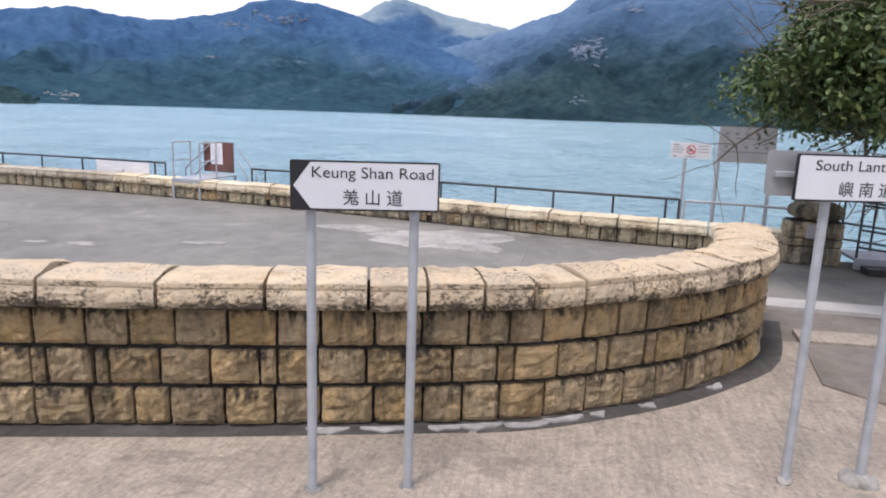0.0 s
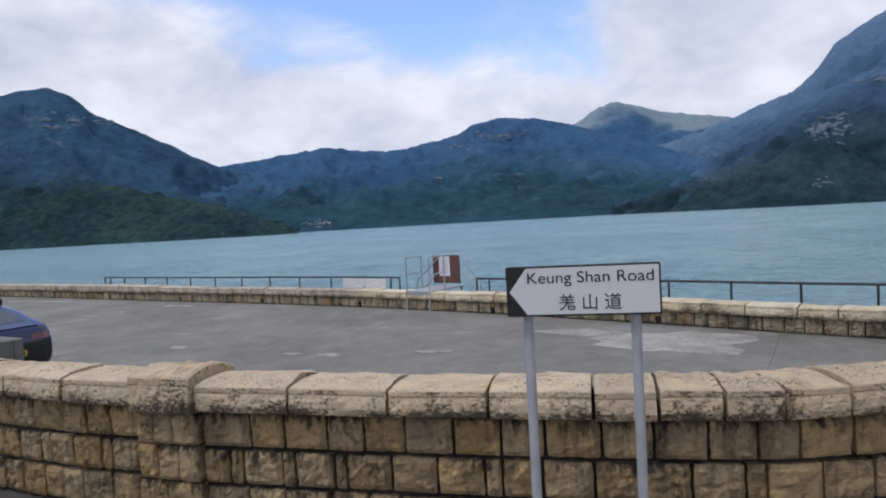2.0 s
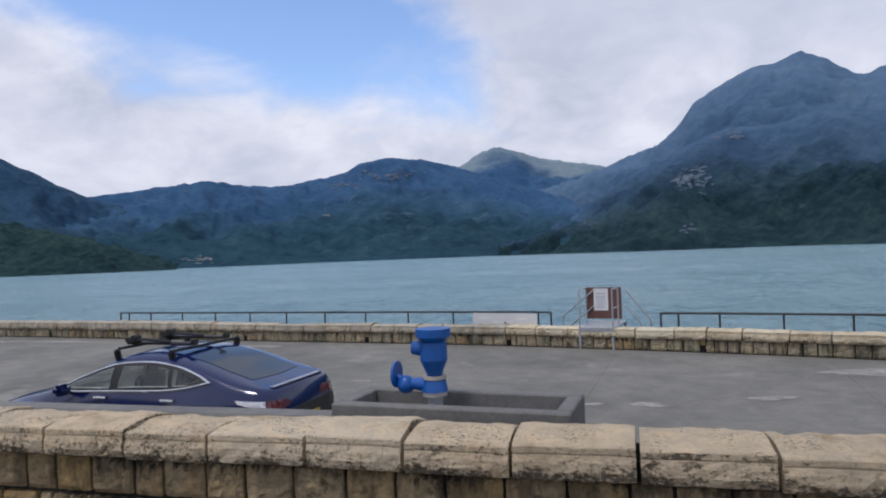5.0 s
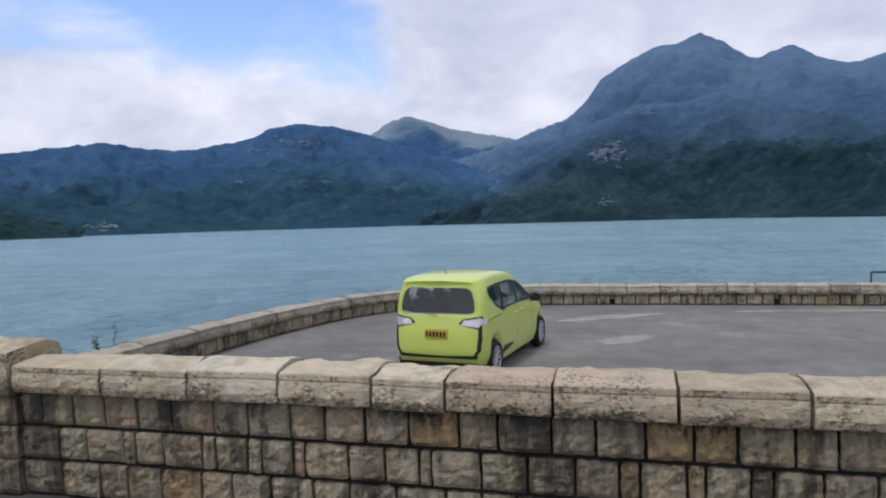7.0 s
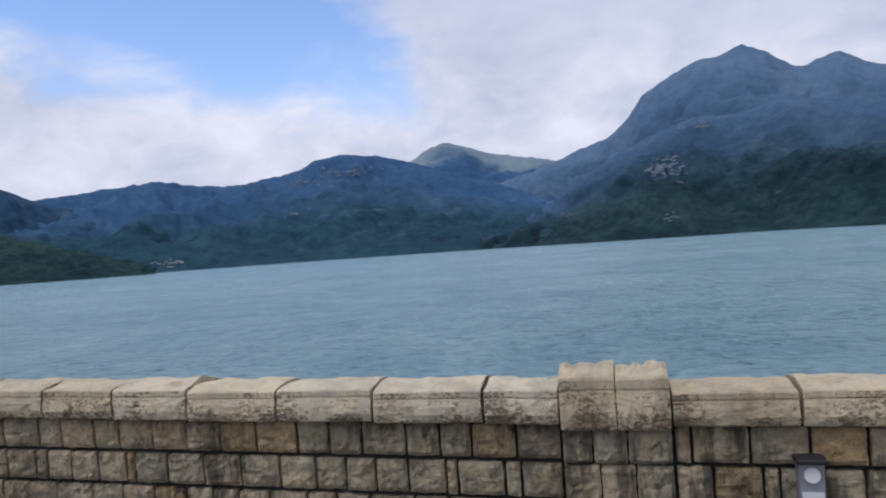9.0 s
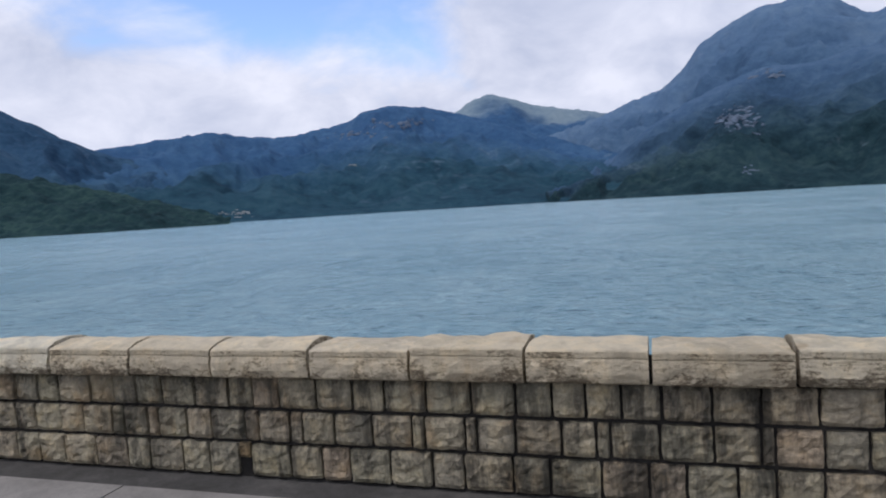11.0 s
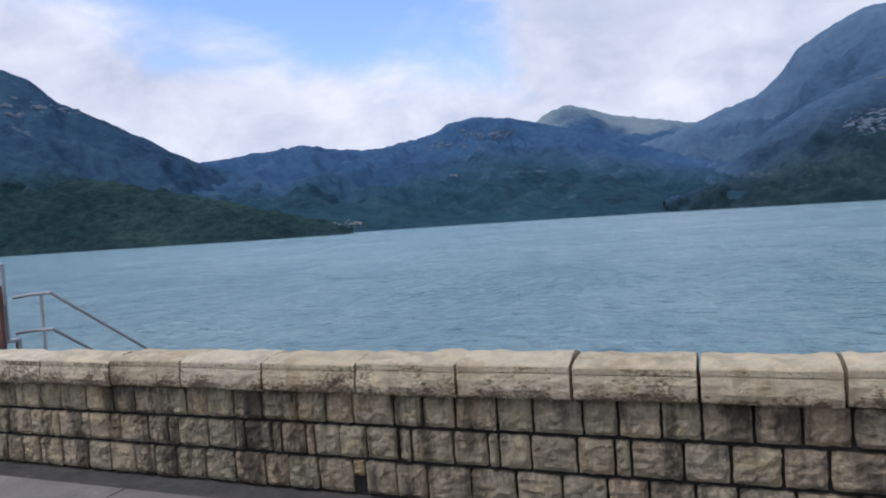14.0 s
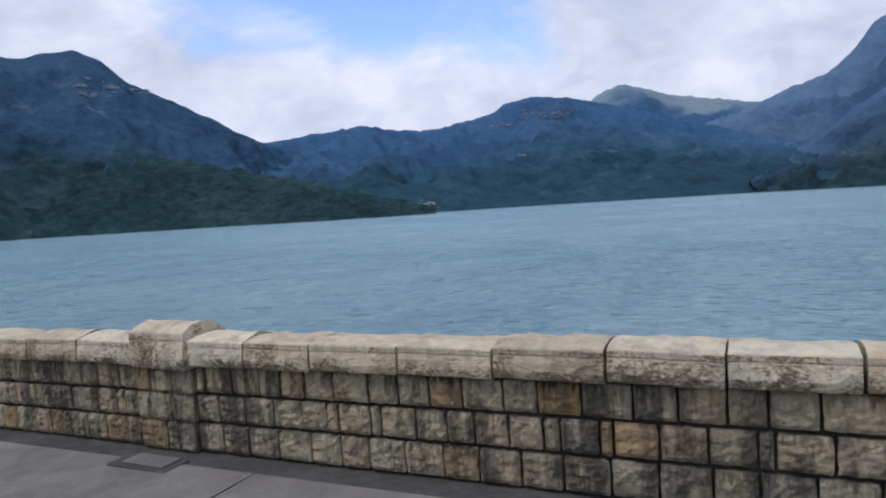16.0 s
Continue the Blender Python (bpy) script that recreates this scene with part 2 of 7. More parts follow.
def concrete_mat(name, dark, mid, light, patch=0.0, scale=1.0, wet=0.0, brush=0.0):
    m, n, l, b = material(name)
    big = noise_node(n, l, 0.35 * scale, 6, 0.6)
    med = noise_node(n, l, 2.2 * scale, 7, 0.65, distort=0.4)
    fine = noise_node(n, l, 45.0, 4, 0.7)
    c = ramp(n, l, mathn(n, l, "ADD", mathn(n, l, "MULTIPLY", big, 0.55), mathn(n, l, "MULTIPLY", med, 0.45)), [(0.34, dark), (0.5, mid), (0.66, light)])
    c = mixc(n, l, 0.45, c, ramp(n, l, fine, [(0.3, (0.62, 0.61, 0.6)), (0.7, (1.3, 1.28, 1.25))]), "MULTIPLY")
    if brush:
        grit = noise_node(n, l, 22.0, 9, 0.82)
        c = mixc(n, l, 0.62, c, ramp(n, l, grit, [(0.36, (0.55, 0.53, 0.52)), (0.5, (1.0, 0.985, 0.96)), (0.64, (1.40, 1.36, 1.28))]), "MULTIPLY")
        lines = noise_node(n, l, 9.0, 6, 0.7, (3.2, 0.35, 1), 0.5)
        c = mixc(n, l, brush, c, ramp(n, l, lines, [(0.34, (0.55, 0.52, 0.50)), (0.5, (1.0, 0.98, 0.96)), (0.66, (1.35, 1.32, 1.28))]), "MULTIPLY")
        stain = step(n, l, noise_node(n, l, 1.1, 9, 0.74, distort=0.6), 0.54, 0.62)
        c = mixc(n, l, mathn(n, l, "MULTIPLY", stain, 0.5), c, tuple(v * 0.6 for v in dark))
    if patch:
        worn = mathn(n, l, "MULTIPLY", step(n, l, noise_node(n, l, 0.42, 4, 0.55, distort=0.6), 0.60, 0.66), step(n, l, med, 0.36, 0.52))
        c = mixc(n, l, mathn(n, l, "MULTIPLY", worn, patch), c, (0.40, 0.38, 0.34))
    l.new(c, b.inputs["Base Color"])
    l.new(mathn(n, l, "SUBTRACT", 0.92 - wet, mathn(n, l, "MULTIPLY", big, 0.12)), b.inputs["Roughness"])
    b.inputs["Specular IOR Level"].default_value = 0.3
    bump(n, l, b, mathn(n, l, "ADD", mathn(n, l, "MULTIPLY", med, 0.6), fine), 0.5, 0.006)
    return m


def woods_mat(name, low, high, zone, rock, clump, rock_amt=0.0):
    """Wooded slopes: crowns of mixed green below, painted haze tints from the zone of the slope given, bare granite in
    places.
    """
    m, n, l, b = material(name)
    crowns = noise_node(n, l, clump, 8, 0.74, (1, 1, 1.3))
    stands = noise_node(n, l, clump * 0.13, 6, 0.62)
    mixed = mathn(n, l, "ADD", mathn(n, l, "MULTIPLY", crowns, 0.55), mathn(n, l, "MULTIPLY", stands, 0.45))
    c = ramp(n, l, mixed, list(zip((0.39, 0.5, 0.61), low)))
    # haze put into the colour: a bluer or paler tint higher up the slope
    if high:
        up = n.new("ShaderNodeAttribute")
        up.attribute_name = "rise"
        upper_tint = step(n, l, mathn(n, l, "ADD", up.outputs["Fac"], mathn(n, l, "MULTIPLY", mathn(n, l, "SUBTRACT", stands, 0.5), 0.6)), *zone)
        c = mixc(n, l, upper_tint, c, ramp(n, l, mixed, list(zip((0.37, 0.5, 0.63), high))))
    if rock_amt:
        bare = mathn(n, l, "MULTIPLY", step(n, l, noise_node(n, l, clump * 0.45, 8, 0.75, (1, 1, 1.6), 0.4), 0.56, 0.66),
                     step(n, l, noise_node(n, l, clump * 0.07, 4, 0.6), 0.50, 0.62))
        c = mixc(n, l, mathn(n, l, "MULTIPLY", bare, rock_amt), c, rock)
    l.new(c, b.inputs["Base Color"])
    b.inputs["Roughness"].default_value = 0.95
    b.inputs["Specular IOR Level"].default_value = 0.1
    bump(n, l, b, mathn(n, l, "ADD", crowns, mathn(n, l, "MULTIPLY", stands, 1.5)), 0.5, 1.1 / clump)
    return m


M_STONE = stone_mat("yellow granite block", [(0.52, 0.395, 0.232), (0.45, 0.339, 0.187), (0.44, 0.348, 0.218), (0.529, 0.423, 0.273), (0.401, 0.32, 0.21), (0.48, 0.344, 0.169), (0.431, 0.348, 0.237)], 0.50, moss=0.75, drip=0.95)
M_STONE_GREY = stone_mat("grey granite block", [(0.534, 0.473, 0.345), (0.503, 0.461, 0.342), (0.443, 0.414, 0.309), (0.54, 0.469, 0.354), (0.414, 0.386, 0.299), (0.534, 0.437, 0.322), (0.489, 0.452, 0.327)], 0.78, moss=0.70, drip=0.62)
M_COPING = stone_mat("granite coping", [(0.75, 0.617, 0.441), (0.688, 0.567, 0.406), (0.763, 0.641, 0.475), (0.625, 0.512, 0.372)], 0.10, 0.70, front=0.92, grit=0.28)
M_COPING_PALE = stone_mat("pale granite coping", [(0.795, 0.7, 0.521), (0.683, 0.591, 0.421), (0.804, 0.741, 0.579), (0.734, 0.643, 0.479), (0.632, 0.544, 0.389), (0.795, 0.689, 0.5)], 0.22, 0.10, front=0.88, grit=0.14)
# darker, greyer tones for the terrace rim's coping beyond x = -12
M_COPING_GREY = stone_mat("grey rim coping", [(0.52, 0.475, 0.385), (0.46, 0.42, 0.345), (0.57, 0.52, 0.425), (0.49, 0.45, 0.375)], 0.25, 0.10, front=0.80, grit=0.25)
M_MORTAR = concrete_mat("dark joint mortar", (0.010, 0.009, 0.008), (0.020, 0.018, 0.016), (0.045, 0.041, 0.036), scale=4)
M_PAVE = concrete_mat("pavement concrete", (0.120, 0.112, 0.100), (0.188, 0.176, 0.158), (0.27, 0.253, 0.227))
M_APRON = concrete_mat("brown exposed concrete", (0.215, 0.188, 0.158), (0.295, 0.260, 0.213), (0.40, 0.354, 0.290), patch=0.35, brush=0.42)
M_DECK = concrete_mat("terrace concrete", (0.125, 0.122, 0.109), (0.182, 0.177, 0.158), (0.25, 0.242, 0.214), patch=0.26)
M_PATCH = concrete_mat("worn pale cement", (0.155, 0.151, 0.136), (0.285, 0.275, 0.250), (0.43, 0.412, 0.375), scale=5)
M_BOULDER = stone_mat("pink granite", [(0.42, 0.30, 0.22), (0.46, 0.34, 0.26)], 0.3)
M_SLAB = concrete_mat("brown worn slab", (0.115, 0.10, 0.085), (0.17, 0.15, 0.128), (0.24, 0.212, 0.18), scale=2)
M_FLAKE = concrete_mat("pale broken mortar", (0.18, 0.175, 0.165), (0.28, 0.273, 0.26), (0.42, 0.41, 0.395), scale=5)
M_GUTTER = concrete_mat("damp gutter concrete", (0.038, 0.036, 0.032), (0.061, 0.058, 0.053), (0.099, 0.093, 0.084), scale=4)
M_ASPHALT = concrete_mat("asphalt", (0.035, 0.035, 0.036), (0.05, 0.05, 0.05), (0.07, 0.07, 0.068), scale=1.5)
M_CURB = concrete_mat("pale kerb concrete", (0.30, 0.29, 0.27), (0.40, 0.385, 0.36), (0.50, 0.48, 0.45))
M_PIT = concrete_mat("grey cast concrete", (0.124, 0.124, 0.119), (0.174, 0.171, 0.162), (0.223, 0.217, 0.205), scale=3)
M_GALV = plain("galvanised steel", (0.36, 0.38, 0.40), 0.55, 0.25, 0.14, 9)
M_LAMP = plain("grey painted steel", (0.25, 0.265, 0.29), 0.45, 0.25, 0.12, 4)
M_RAIL = plain("black painted rail", (0.024, 0.026, 0.028), 0.45, 0.2, 0.3, 8)
M_WHITE = plain("white enamel", (0.60, 0.61, 0.63), 0.45, 0.0, 0.05, 3, 0.05)
M_BLACK = plain("black enamel", (0.010, 0.010, 0.012), 0.7, 0.0, 0.2, 3, 0.05)
M_SIGNBACK = plain("aluminium sign back", (0.30, 0.305, 0.31), 0.55, 0.25, 0.10, 5)
M_RED = plain("sign red", (0.55, 0.02, 0.03), 0.4, 0, 0.08, 4, 0.05)
M_BROWN = plain("brown painted board", (0.125, 0.055, 0.044), 0.6, 0, 0.3, 5)
M_PAPER = plain("paper notice", (0.70, 0.70, 0.72), 0.6, 0, 0.06, 3, 0.05)
M_INK = plain("grey print", (0.16, 0.17, 0.20), 0.6, 0, 0.1, 3, 0.0)
M_LIME = plain("lime car paint", (0.60, 0.70, 0.135), 0.32, 0.0, 0.03, 2, 0.0, coat=0.5)
M_NAVY = plain("navy car paint", (0.003, 0.011, 0.068), 0.16, 0.0, 0.05, 2, 0.0, coat=0.4)
M_TYRE = plain("rubber", (0.018, 0.018, 0.018), 0.85, 0, 0.25, 10)
M_TRIM = plain("black plastic trim", (0.015, 0.015, 0.016), 0.5, 0, 0.2, 8, 0.05)
M_RIM = plain("silver alloy", (0.62, 0.63, 0.64), 0.35, 0.8, 0.06, 8, 0.0)
M_CHROME = plain("chrome strip", (0.66, 0.67, 0.69), 0.24, 1.0, 0.04, 5, 0.0)
M_LENS = plain("clear lamp lens", (0.72, 0.72, 0.74), 0.15, 0.3, 0.25, 14, 0.0, coat=1.0)
M_TAIL = plain("dark red lens", (0.10, 0.008, 0.010), 0.2, 0, 0.15, 8, 0.0, coat=1.0)
M_PLATE = plain("yellow plate", (0.48, 0.38, 0.035), 0.5, 0, 0.06, 4, 0.0)
M_BLUEMETAL = plain("blue machine paint", (0.008, 0.085, 0.34), 0.35, 0.0, 0.15, 6, 0.1)
M_BARK = plain("bark", (0.12, 0.095, 0.07), 0.9, 0, 0.4, 12, 0.8)


def glass_mat(name, tint, alpha_dark):
    """Dark tinted car glass."""
    m, n, l, b = material(name)
    b.inputs["Base Color"].default_value = (*tint, 1)
    b.inputs["Roughness"].default_value = 0.06
    b.inputs["Transmission Weight"].default_value = alpha_dark
    b.inputs["IOR"].default_value = 1.45
    b.inputs["Specular IOR Level"].default_value = 0.4
    return m


M_GLASS = glass_mat("tinted glass", (0.035, 0.045, 0.055), 0.0)
M_GLASS_PALE = glass_mat("clear tinted glass", (0.84, 0.91, 0.90), 1.0)
M_CABIN = plain("grey cabin lining", (0.24, 0.24, 0.235), 0.85, 0, 0.1, 8)
M_SEAT = plain("dark seat fabric", (0.035, 0.037, 0.040), 0.85, 0, 0.2, 12)


def leaf_mat(name, a, b_, c):
    m, n, l, b = material(name)
    geo = n.new("ShaderNodeNewGeometry")
    col = ramp(n, l, geo.outputs["Random Per Island"], [(0.0, a), (0.5, b_), (1.0, c)])
    l.new(mixc(n, l, 0.4, col, ramp(n, l, noise_node(n, l, 3.0, 3), [(0.3, (0.6, 0.62, 0.6)), (0.7, (1.25, 1.2, 1.1))]), "MULTIPLY"), b.inputs["Base Color"])
    b.inputs["Roughness"].default_value = 0.5
    b.inputs["Specular IOR Level"].default_value = 0.35
    b.inputs["Subsurface Weight"].default_value = 0.0
    return m


M_LEAF = leaf_mat("shrub leaves", (0.024, 0.062, 0.030), (0.040, 0.092, 0.040), (0.080, 0.150, 0.070))
M_BUSH = leaf_mat("bush leaves", (0.034, 0.080, 0.026), (0.058, 0.122, 0.036), (0.110, 0.190, 0.065))
M_TREELEAF = leaf_mat("tree leaves", (0.030, 0.062, 0.022), (0.060, 0.104, 0.030), (0.130, 0.165, 0.050))
M_GRASS = leaf_mat("grass", (0.07, 0.12, 0.03), (0.10, 0.16, 0.04), (0.16, 0.19, 0.06))


# ---- building helpers ----
def mesh_ob(name, bm, mat, smooth=False):
    me = bpy.data.meshes.new(name)
    bm.to_mesh(me)
    bm.free()
    me.materials.append(mat)
    if smooth:
        for p in me.polygons:
            p.use_smooth = True
        me.set_sharp_from_angle(angle=radians(38))
    return new(name, me)


def part(name, bm, mat, parent, label="", smooth=False):
    ob = mesh_ob(name, bm, mat, smooth)
    ob.parent = parent
    if label:
        ob["label"] = label
    return ob


def thing(name, at, label, category, group="", kind=""):
    e = new(name)
    e.empty_display_size = 0.2
    e.matrix_world = at
    return tagged(e, label, category, group, kind)


def box(bm, cx, cy, cz, sx, sy, sz, rot=None, bev=0.0, seg=1):
    m = Matrix.Translation((cx, cy, cz)) @ (rot.to_4x4() if rot else Matrix()) @ Matrix.Diagonal((sx, sy, sz, 1))
    r = bmesh.ops.create_cube(bm, size=1.0, matrix=m)
    if bev:
        vs = set(r["verts"])
        es = [e for e in bm.edges if e.verts[0] in vs and e.verts[1] in vs]
        bmesh.ops.bevel(bm, geom=es, offset=bev, segments=seg, affect="EDGES", clamp_overlap=True)
    return bm


def tube(bm, p0, p1, r0, r1=None, seg=10, caps=True):
    p0, p1 = Vector(p0), Vector(p1)
    r1 = r0 if r1 is None else r1
    d = p1 - p0
    m = Matrix.Translation((p0 + p1) / 2) @ d.to_track_quat("Z", "Y").to_matrix().to_4x4()
    bmesh.ops.create_cone(bm, cap_ends=caps, segments=seg, radius1=r0, radius2=r1, depth=d.length, matrix=m)
    return bm


def bent(bm, pts, r, seg=8):
    """One continuous pipe along the points, mitred at its bends."""
    pts = [Vector(q) for q in pts]
    ways = [(b - a).normalized() for a, b in zip(pts, pts[1:])]
    u = ways[0].orthogonal().normalized()
    v = ways[0].cross(u)
    ring = [pts[0] + (u * math.cos(6.28319 * k / seg) + v * math.sin(6.28319 * k / seg)) * r for k in range(seg)]
    rings = [[bm.verts.new(q) for q in ring]]
    for i, w in enumerate(ways):
        nrm = (w + ways[i + 1]).normalized() if i + 1 < len(ways) else w
        ring = [q + w * ((pts[i + 1] - q).dot(nrm) / w.dot(nrm)) for q in ring]
        rings.append([bm.verts.new(q) for q in ring])
    for a, b in zip(rings, rings[1:]):
        for k in range(seg):
            bm.faces.new((a[k], a[(k + 1) % seg], b[(k + 1) % seg], b[k]))
    bm.faces.new(rings[0][::-1])
    bm.faces.new(rings[-1])
    return bm


def prism(pts, z0, z1):
    """An upright block over an outline."""
    bm = bmesh.new()
    lo = [bm.verts.new((x, y, z0 if not callable(z0) else z0(x, y))) for x, y in pts]
    hi = [bm.verts.new((x, y, z1 if not callable(z1) else z1(x, y))) for x, y in pts]
    n = len(pts)
    bm.faces.new(hi)
    bm.faces.new(lo[::-1])
    for i in range(n):
        bm.faces.new((lo[i], lo[(i + 1) % n], hi[(i + 1) % n], hi[i]))
    bmesh.ops.recalc_face_normals(bm, faces=bm.faces)
    return bm


def road_z(x):
    """The crest of the dam, its heights shaped to fit the camera's view: level at the stop, slightly higher in mid-dam,
    falling beyond.
    """
    return float(np.interp(x, (-257.8, -206.2, -154.7, -103.1, -51.6, 0.0), (-0.993, -0.144, 0.446, 0.595, 0.0, 0.0)))


class Line:
    """A way along the ground through points, by its length."""

    def __init__(self, pts):
        self.p = np.array(pts, float)
        self.s = np.r_[0, np.cumsum(np.hypot(*np.diff(self.p, axis=0).T))]
        self.length = float(self.s[-1])

    def at(self, s):
        return float(np.interp(s, self.s, self.p[:, 0])), float(np.interp(s, self.s, self.p[:, 1]))

    def turn(self, s):
        (x0, y0), (x1, y1) = self.at(max(0, s - 0.15)), self.at(min(self.length, s + 0.15))
        return math.atan2(y1 - y0, x1 - x0)

    def where(self, x):
        """The length at which the way passes x, going left."""
        return float(np.interp(-x, -self.p[:, 0], self.s))


def smooth_line(pts, n=6):
    """Catmull-Rom through the points."""
    p = [np.array(q, float) for q in pts]
    p = [2 * p[0] - p[1]] + p + [2 * p[-1] - p[-2]]
    out = []
    for a, b, c, d in zip(p, p[1:], p[2:], p[3:]):
        for k in range(n):
            t = k / n
            out.append(0.5 * (2 * b + (c - a) * t + (2 * a - 5 * b + 4 * c - d) * t * t + (3 * b - a - 3 * c + d) * t ** 3))
    return out + [p[-2]]


WATER_Z = -6.4
DECK_Z = -0.186
APRON_Z = -0.036

# ---- the lake ----
m, n, l, b = material("lake water")
ripple = noise_node(n, l, 0.80, 7, 0.66, (0.9, 0.75, 1), 0.3)
swell = noise_node(n, l, 0.16, 5, 0.6, (0.9, 0.8, 1), 0.4)
streaks = noise_node(n, l, 0.012, 5, 0.6, (0.35, 1.2, 1))
# sky reflection on the waves is imitated by mottling the water's colour
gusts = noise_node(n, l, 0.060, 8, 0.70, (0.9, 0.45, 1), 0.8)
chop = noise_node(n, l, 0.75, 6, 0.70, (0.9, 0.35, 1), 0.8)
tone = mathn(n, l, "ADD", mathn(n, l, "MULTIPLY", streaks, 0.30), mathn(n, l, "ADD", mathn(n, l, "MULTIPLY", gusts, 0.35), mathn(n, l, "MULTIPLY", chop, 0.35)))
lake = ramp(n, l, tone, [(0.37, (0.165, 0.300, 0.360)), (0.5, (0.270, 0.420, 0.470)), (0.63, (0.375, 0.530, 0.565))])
# dark wave faces and bright glints, both painted into the base colour
wave_shade = step(n, l, noise_node(n, l, 1.0, 3, 0.60, (0.55, 1.5, 1), 0.5), 0.57, 0.68)
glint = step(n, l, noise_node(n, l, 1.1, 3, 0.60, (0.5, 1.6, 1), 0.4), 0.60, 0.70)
lake = mixc(n, l, mathn(n, l, "MULTIPLY", wave_shade, 0.75), lake, (0.100, 0.195, 0.245))
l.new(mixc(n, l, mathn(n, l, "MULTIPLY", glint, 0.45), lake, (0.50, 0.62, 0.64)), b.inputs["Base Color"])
b.inputs["Roughness"].default_value = 0.18
b.inputs["IOR"].default_value = 1.33
b.inputs["Specular IOR Level"].default_value = 0.5
bump(n, l, b, mathn(n, l, "ADD", mathn(n, l, "MULTIPLY", ripple, 0.6), mathn(n, l, "MULTIPLY", swell, 0.9)), 1.0, 1.9)
M_WATER = m
bm = bmesh.new()
wxs = [-4000 + 200 * i for i in range(41)]
wys = [5 + 100 * i for i in range(31)]
grid = [[bm.verts.new((x, y, WATER_Z)) for x in wxs] for y in wys]
for i in range(30):
    for j in range(40):
        bm.faces.new((grid[i][j], grid[i][j + 1], grid[i + 1][j + 1], grid[i + 1][j]))
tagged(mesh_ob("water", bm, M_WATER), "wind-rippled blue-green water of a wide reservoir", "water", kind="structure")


# ---- hills round the lake ----
def hill(name, ridge, far, near, foot_z, mat, label, origin=(-34.0, 0.0), rows=46, wide=0.22, rough=1.0, crown=0.0, shape=1.05, back=0.25, seed=0.0):
    """A slope from the shore to a ridge, given as (azimuth, elevation) of the skyline seen from the dam, with the ridge's and the foot's distance by azimuth."""
    azs = np.array([r[0] for r in ridge], float)
    els = np.array([r[1] for r in ridge], float)
    cols = np.linspace(azs.max(), azs.min(), int((azs.max() - azs.min()) / wide) + 1)
    el_c = np.interp(cols, azs[::-1], els[::-1]) if azs[0] > azs[-1] else np.interp(cols, azs, els)
    k = np.array([0.1, 0.2, 0.4, 0.2, 0.1])
    el_c = np.convolve(np.pad(el_c, 2, mode="edge"), k, mode="valid")
    far_c = np.interp(cols, *np.array(sorted(far)).T)
    near_c = np.interp(cols, *np.array(sorted(near)).T)
    verts, faces, rise = [], [], []
    total = rows + 7
    for j in range(total):
        v = j / (rows - 1) if j < rows else 1 + (j - rows + 1) * back / 7
        for a, e, rf, rn in zip(cols, el_c, far_c, near_c):
            top = max(2.34 + rf * math.tan(radians(e)), foot_z + 1)
            r = rn + (rf - rn) * v
            x, y = origin[0] - math.sin(radians(a)) * r, origin[1] + math.cos(radians(a)) * r
            if v <= 1:
                z = foot_z + (top - foot_z) * (0.25 * v + 0.75 * v ** shape)
            else:
                z = top - (top - foot_z) * (v - 1) ** 1.2 * 1.6
            w = min(1.0, v * 4) * (1 - 0.85 * min(1, max(0, (v - 0.80) / 0.2)) if v <= 1 else 0.3)
            size = rf / 1600
            q = Vector((x / (190 * size), y / (190 * size), seed))
            gully = 0.5 - abs(noise.fractal(q, 0.9, 2.1, 5)) * 1.5
            z += gully * 42 * size * rough * w
            fine = noise.fractal(Vector((x / 22, y / 22, seed + 5)), 0.8, 2.0, 3)
            z += fine * (2.6 * size + crown) * min(1.0, v * 8)
            verts.append((x, y, z))
            rise.append(min(1.0, v))
    c = len(cols)
    for j in range(total - 1):
        for i in range(c - 1):
            faces.append((j * c + i, j * c + i + 1, (j + 1) * c + i + 1, (j + 1) * c + i))
    me = bpy.data.meshes.new(name)
    me.from_pydata(verts, [], faces)
    me.materials.append(mat)
    for p in me.polygons:
        p.use_smooth = True
    me.attributes.new("rise", "FLOAT", "POINT").data.foreach_set("value", rise)
    me.update()
    return tagged(new(name, me), label, "hill", kind="structure")


# aerial haze is painted into these hill colours, bluer with distance and height
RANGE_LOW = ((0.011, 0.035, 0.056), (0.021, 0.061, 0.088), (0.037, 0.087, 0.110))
RANGE_HAZE = ((0.026, 0.068, 0.146), (0.041, 0.099, 0.194), (0.063, 0.131, 0.227))
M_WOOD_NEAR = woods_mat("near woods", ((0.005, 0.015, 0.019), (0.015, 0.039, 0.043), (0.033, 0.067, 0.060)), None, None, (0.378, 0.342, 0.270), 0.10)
M_WOOD_LEFT = woods_mat("hazy left mountain woods", ((0.007, 0.021, 0.025), (0.020, 0.050, 0.052), (0.040, 0.079, 0.072)), ((0.014, 0.040, 0.079), (0.031, 0.074, 0.131), (0.052, 0.108, 0.166)), (0.10, 0.48), (0.162, 0.207, 0.252), 0.055, 0.5)
M_WOOD_MID = woods_mat("hazy far woods", RANGE_LOW, RANGE_HAZE, (0.12, 0.64), (0.153, 0.216, 0.279), 0.040, 0.5)
M_WOOD_RIGHT = woods_mat("hazy right ridge woods", ((0.005, 0.017, 0.023), (0.015, 0.039, 0.048), (0.033, 0.065, 0.067)), ((0.040, 0.083, 0.155), (0.063, 0.117, 0.200), (0.090, 0.149, 0.230)), (0.22, 0.98), (0.180, 0.234, 0.270), 0.055, 0.5)
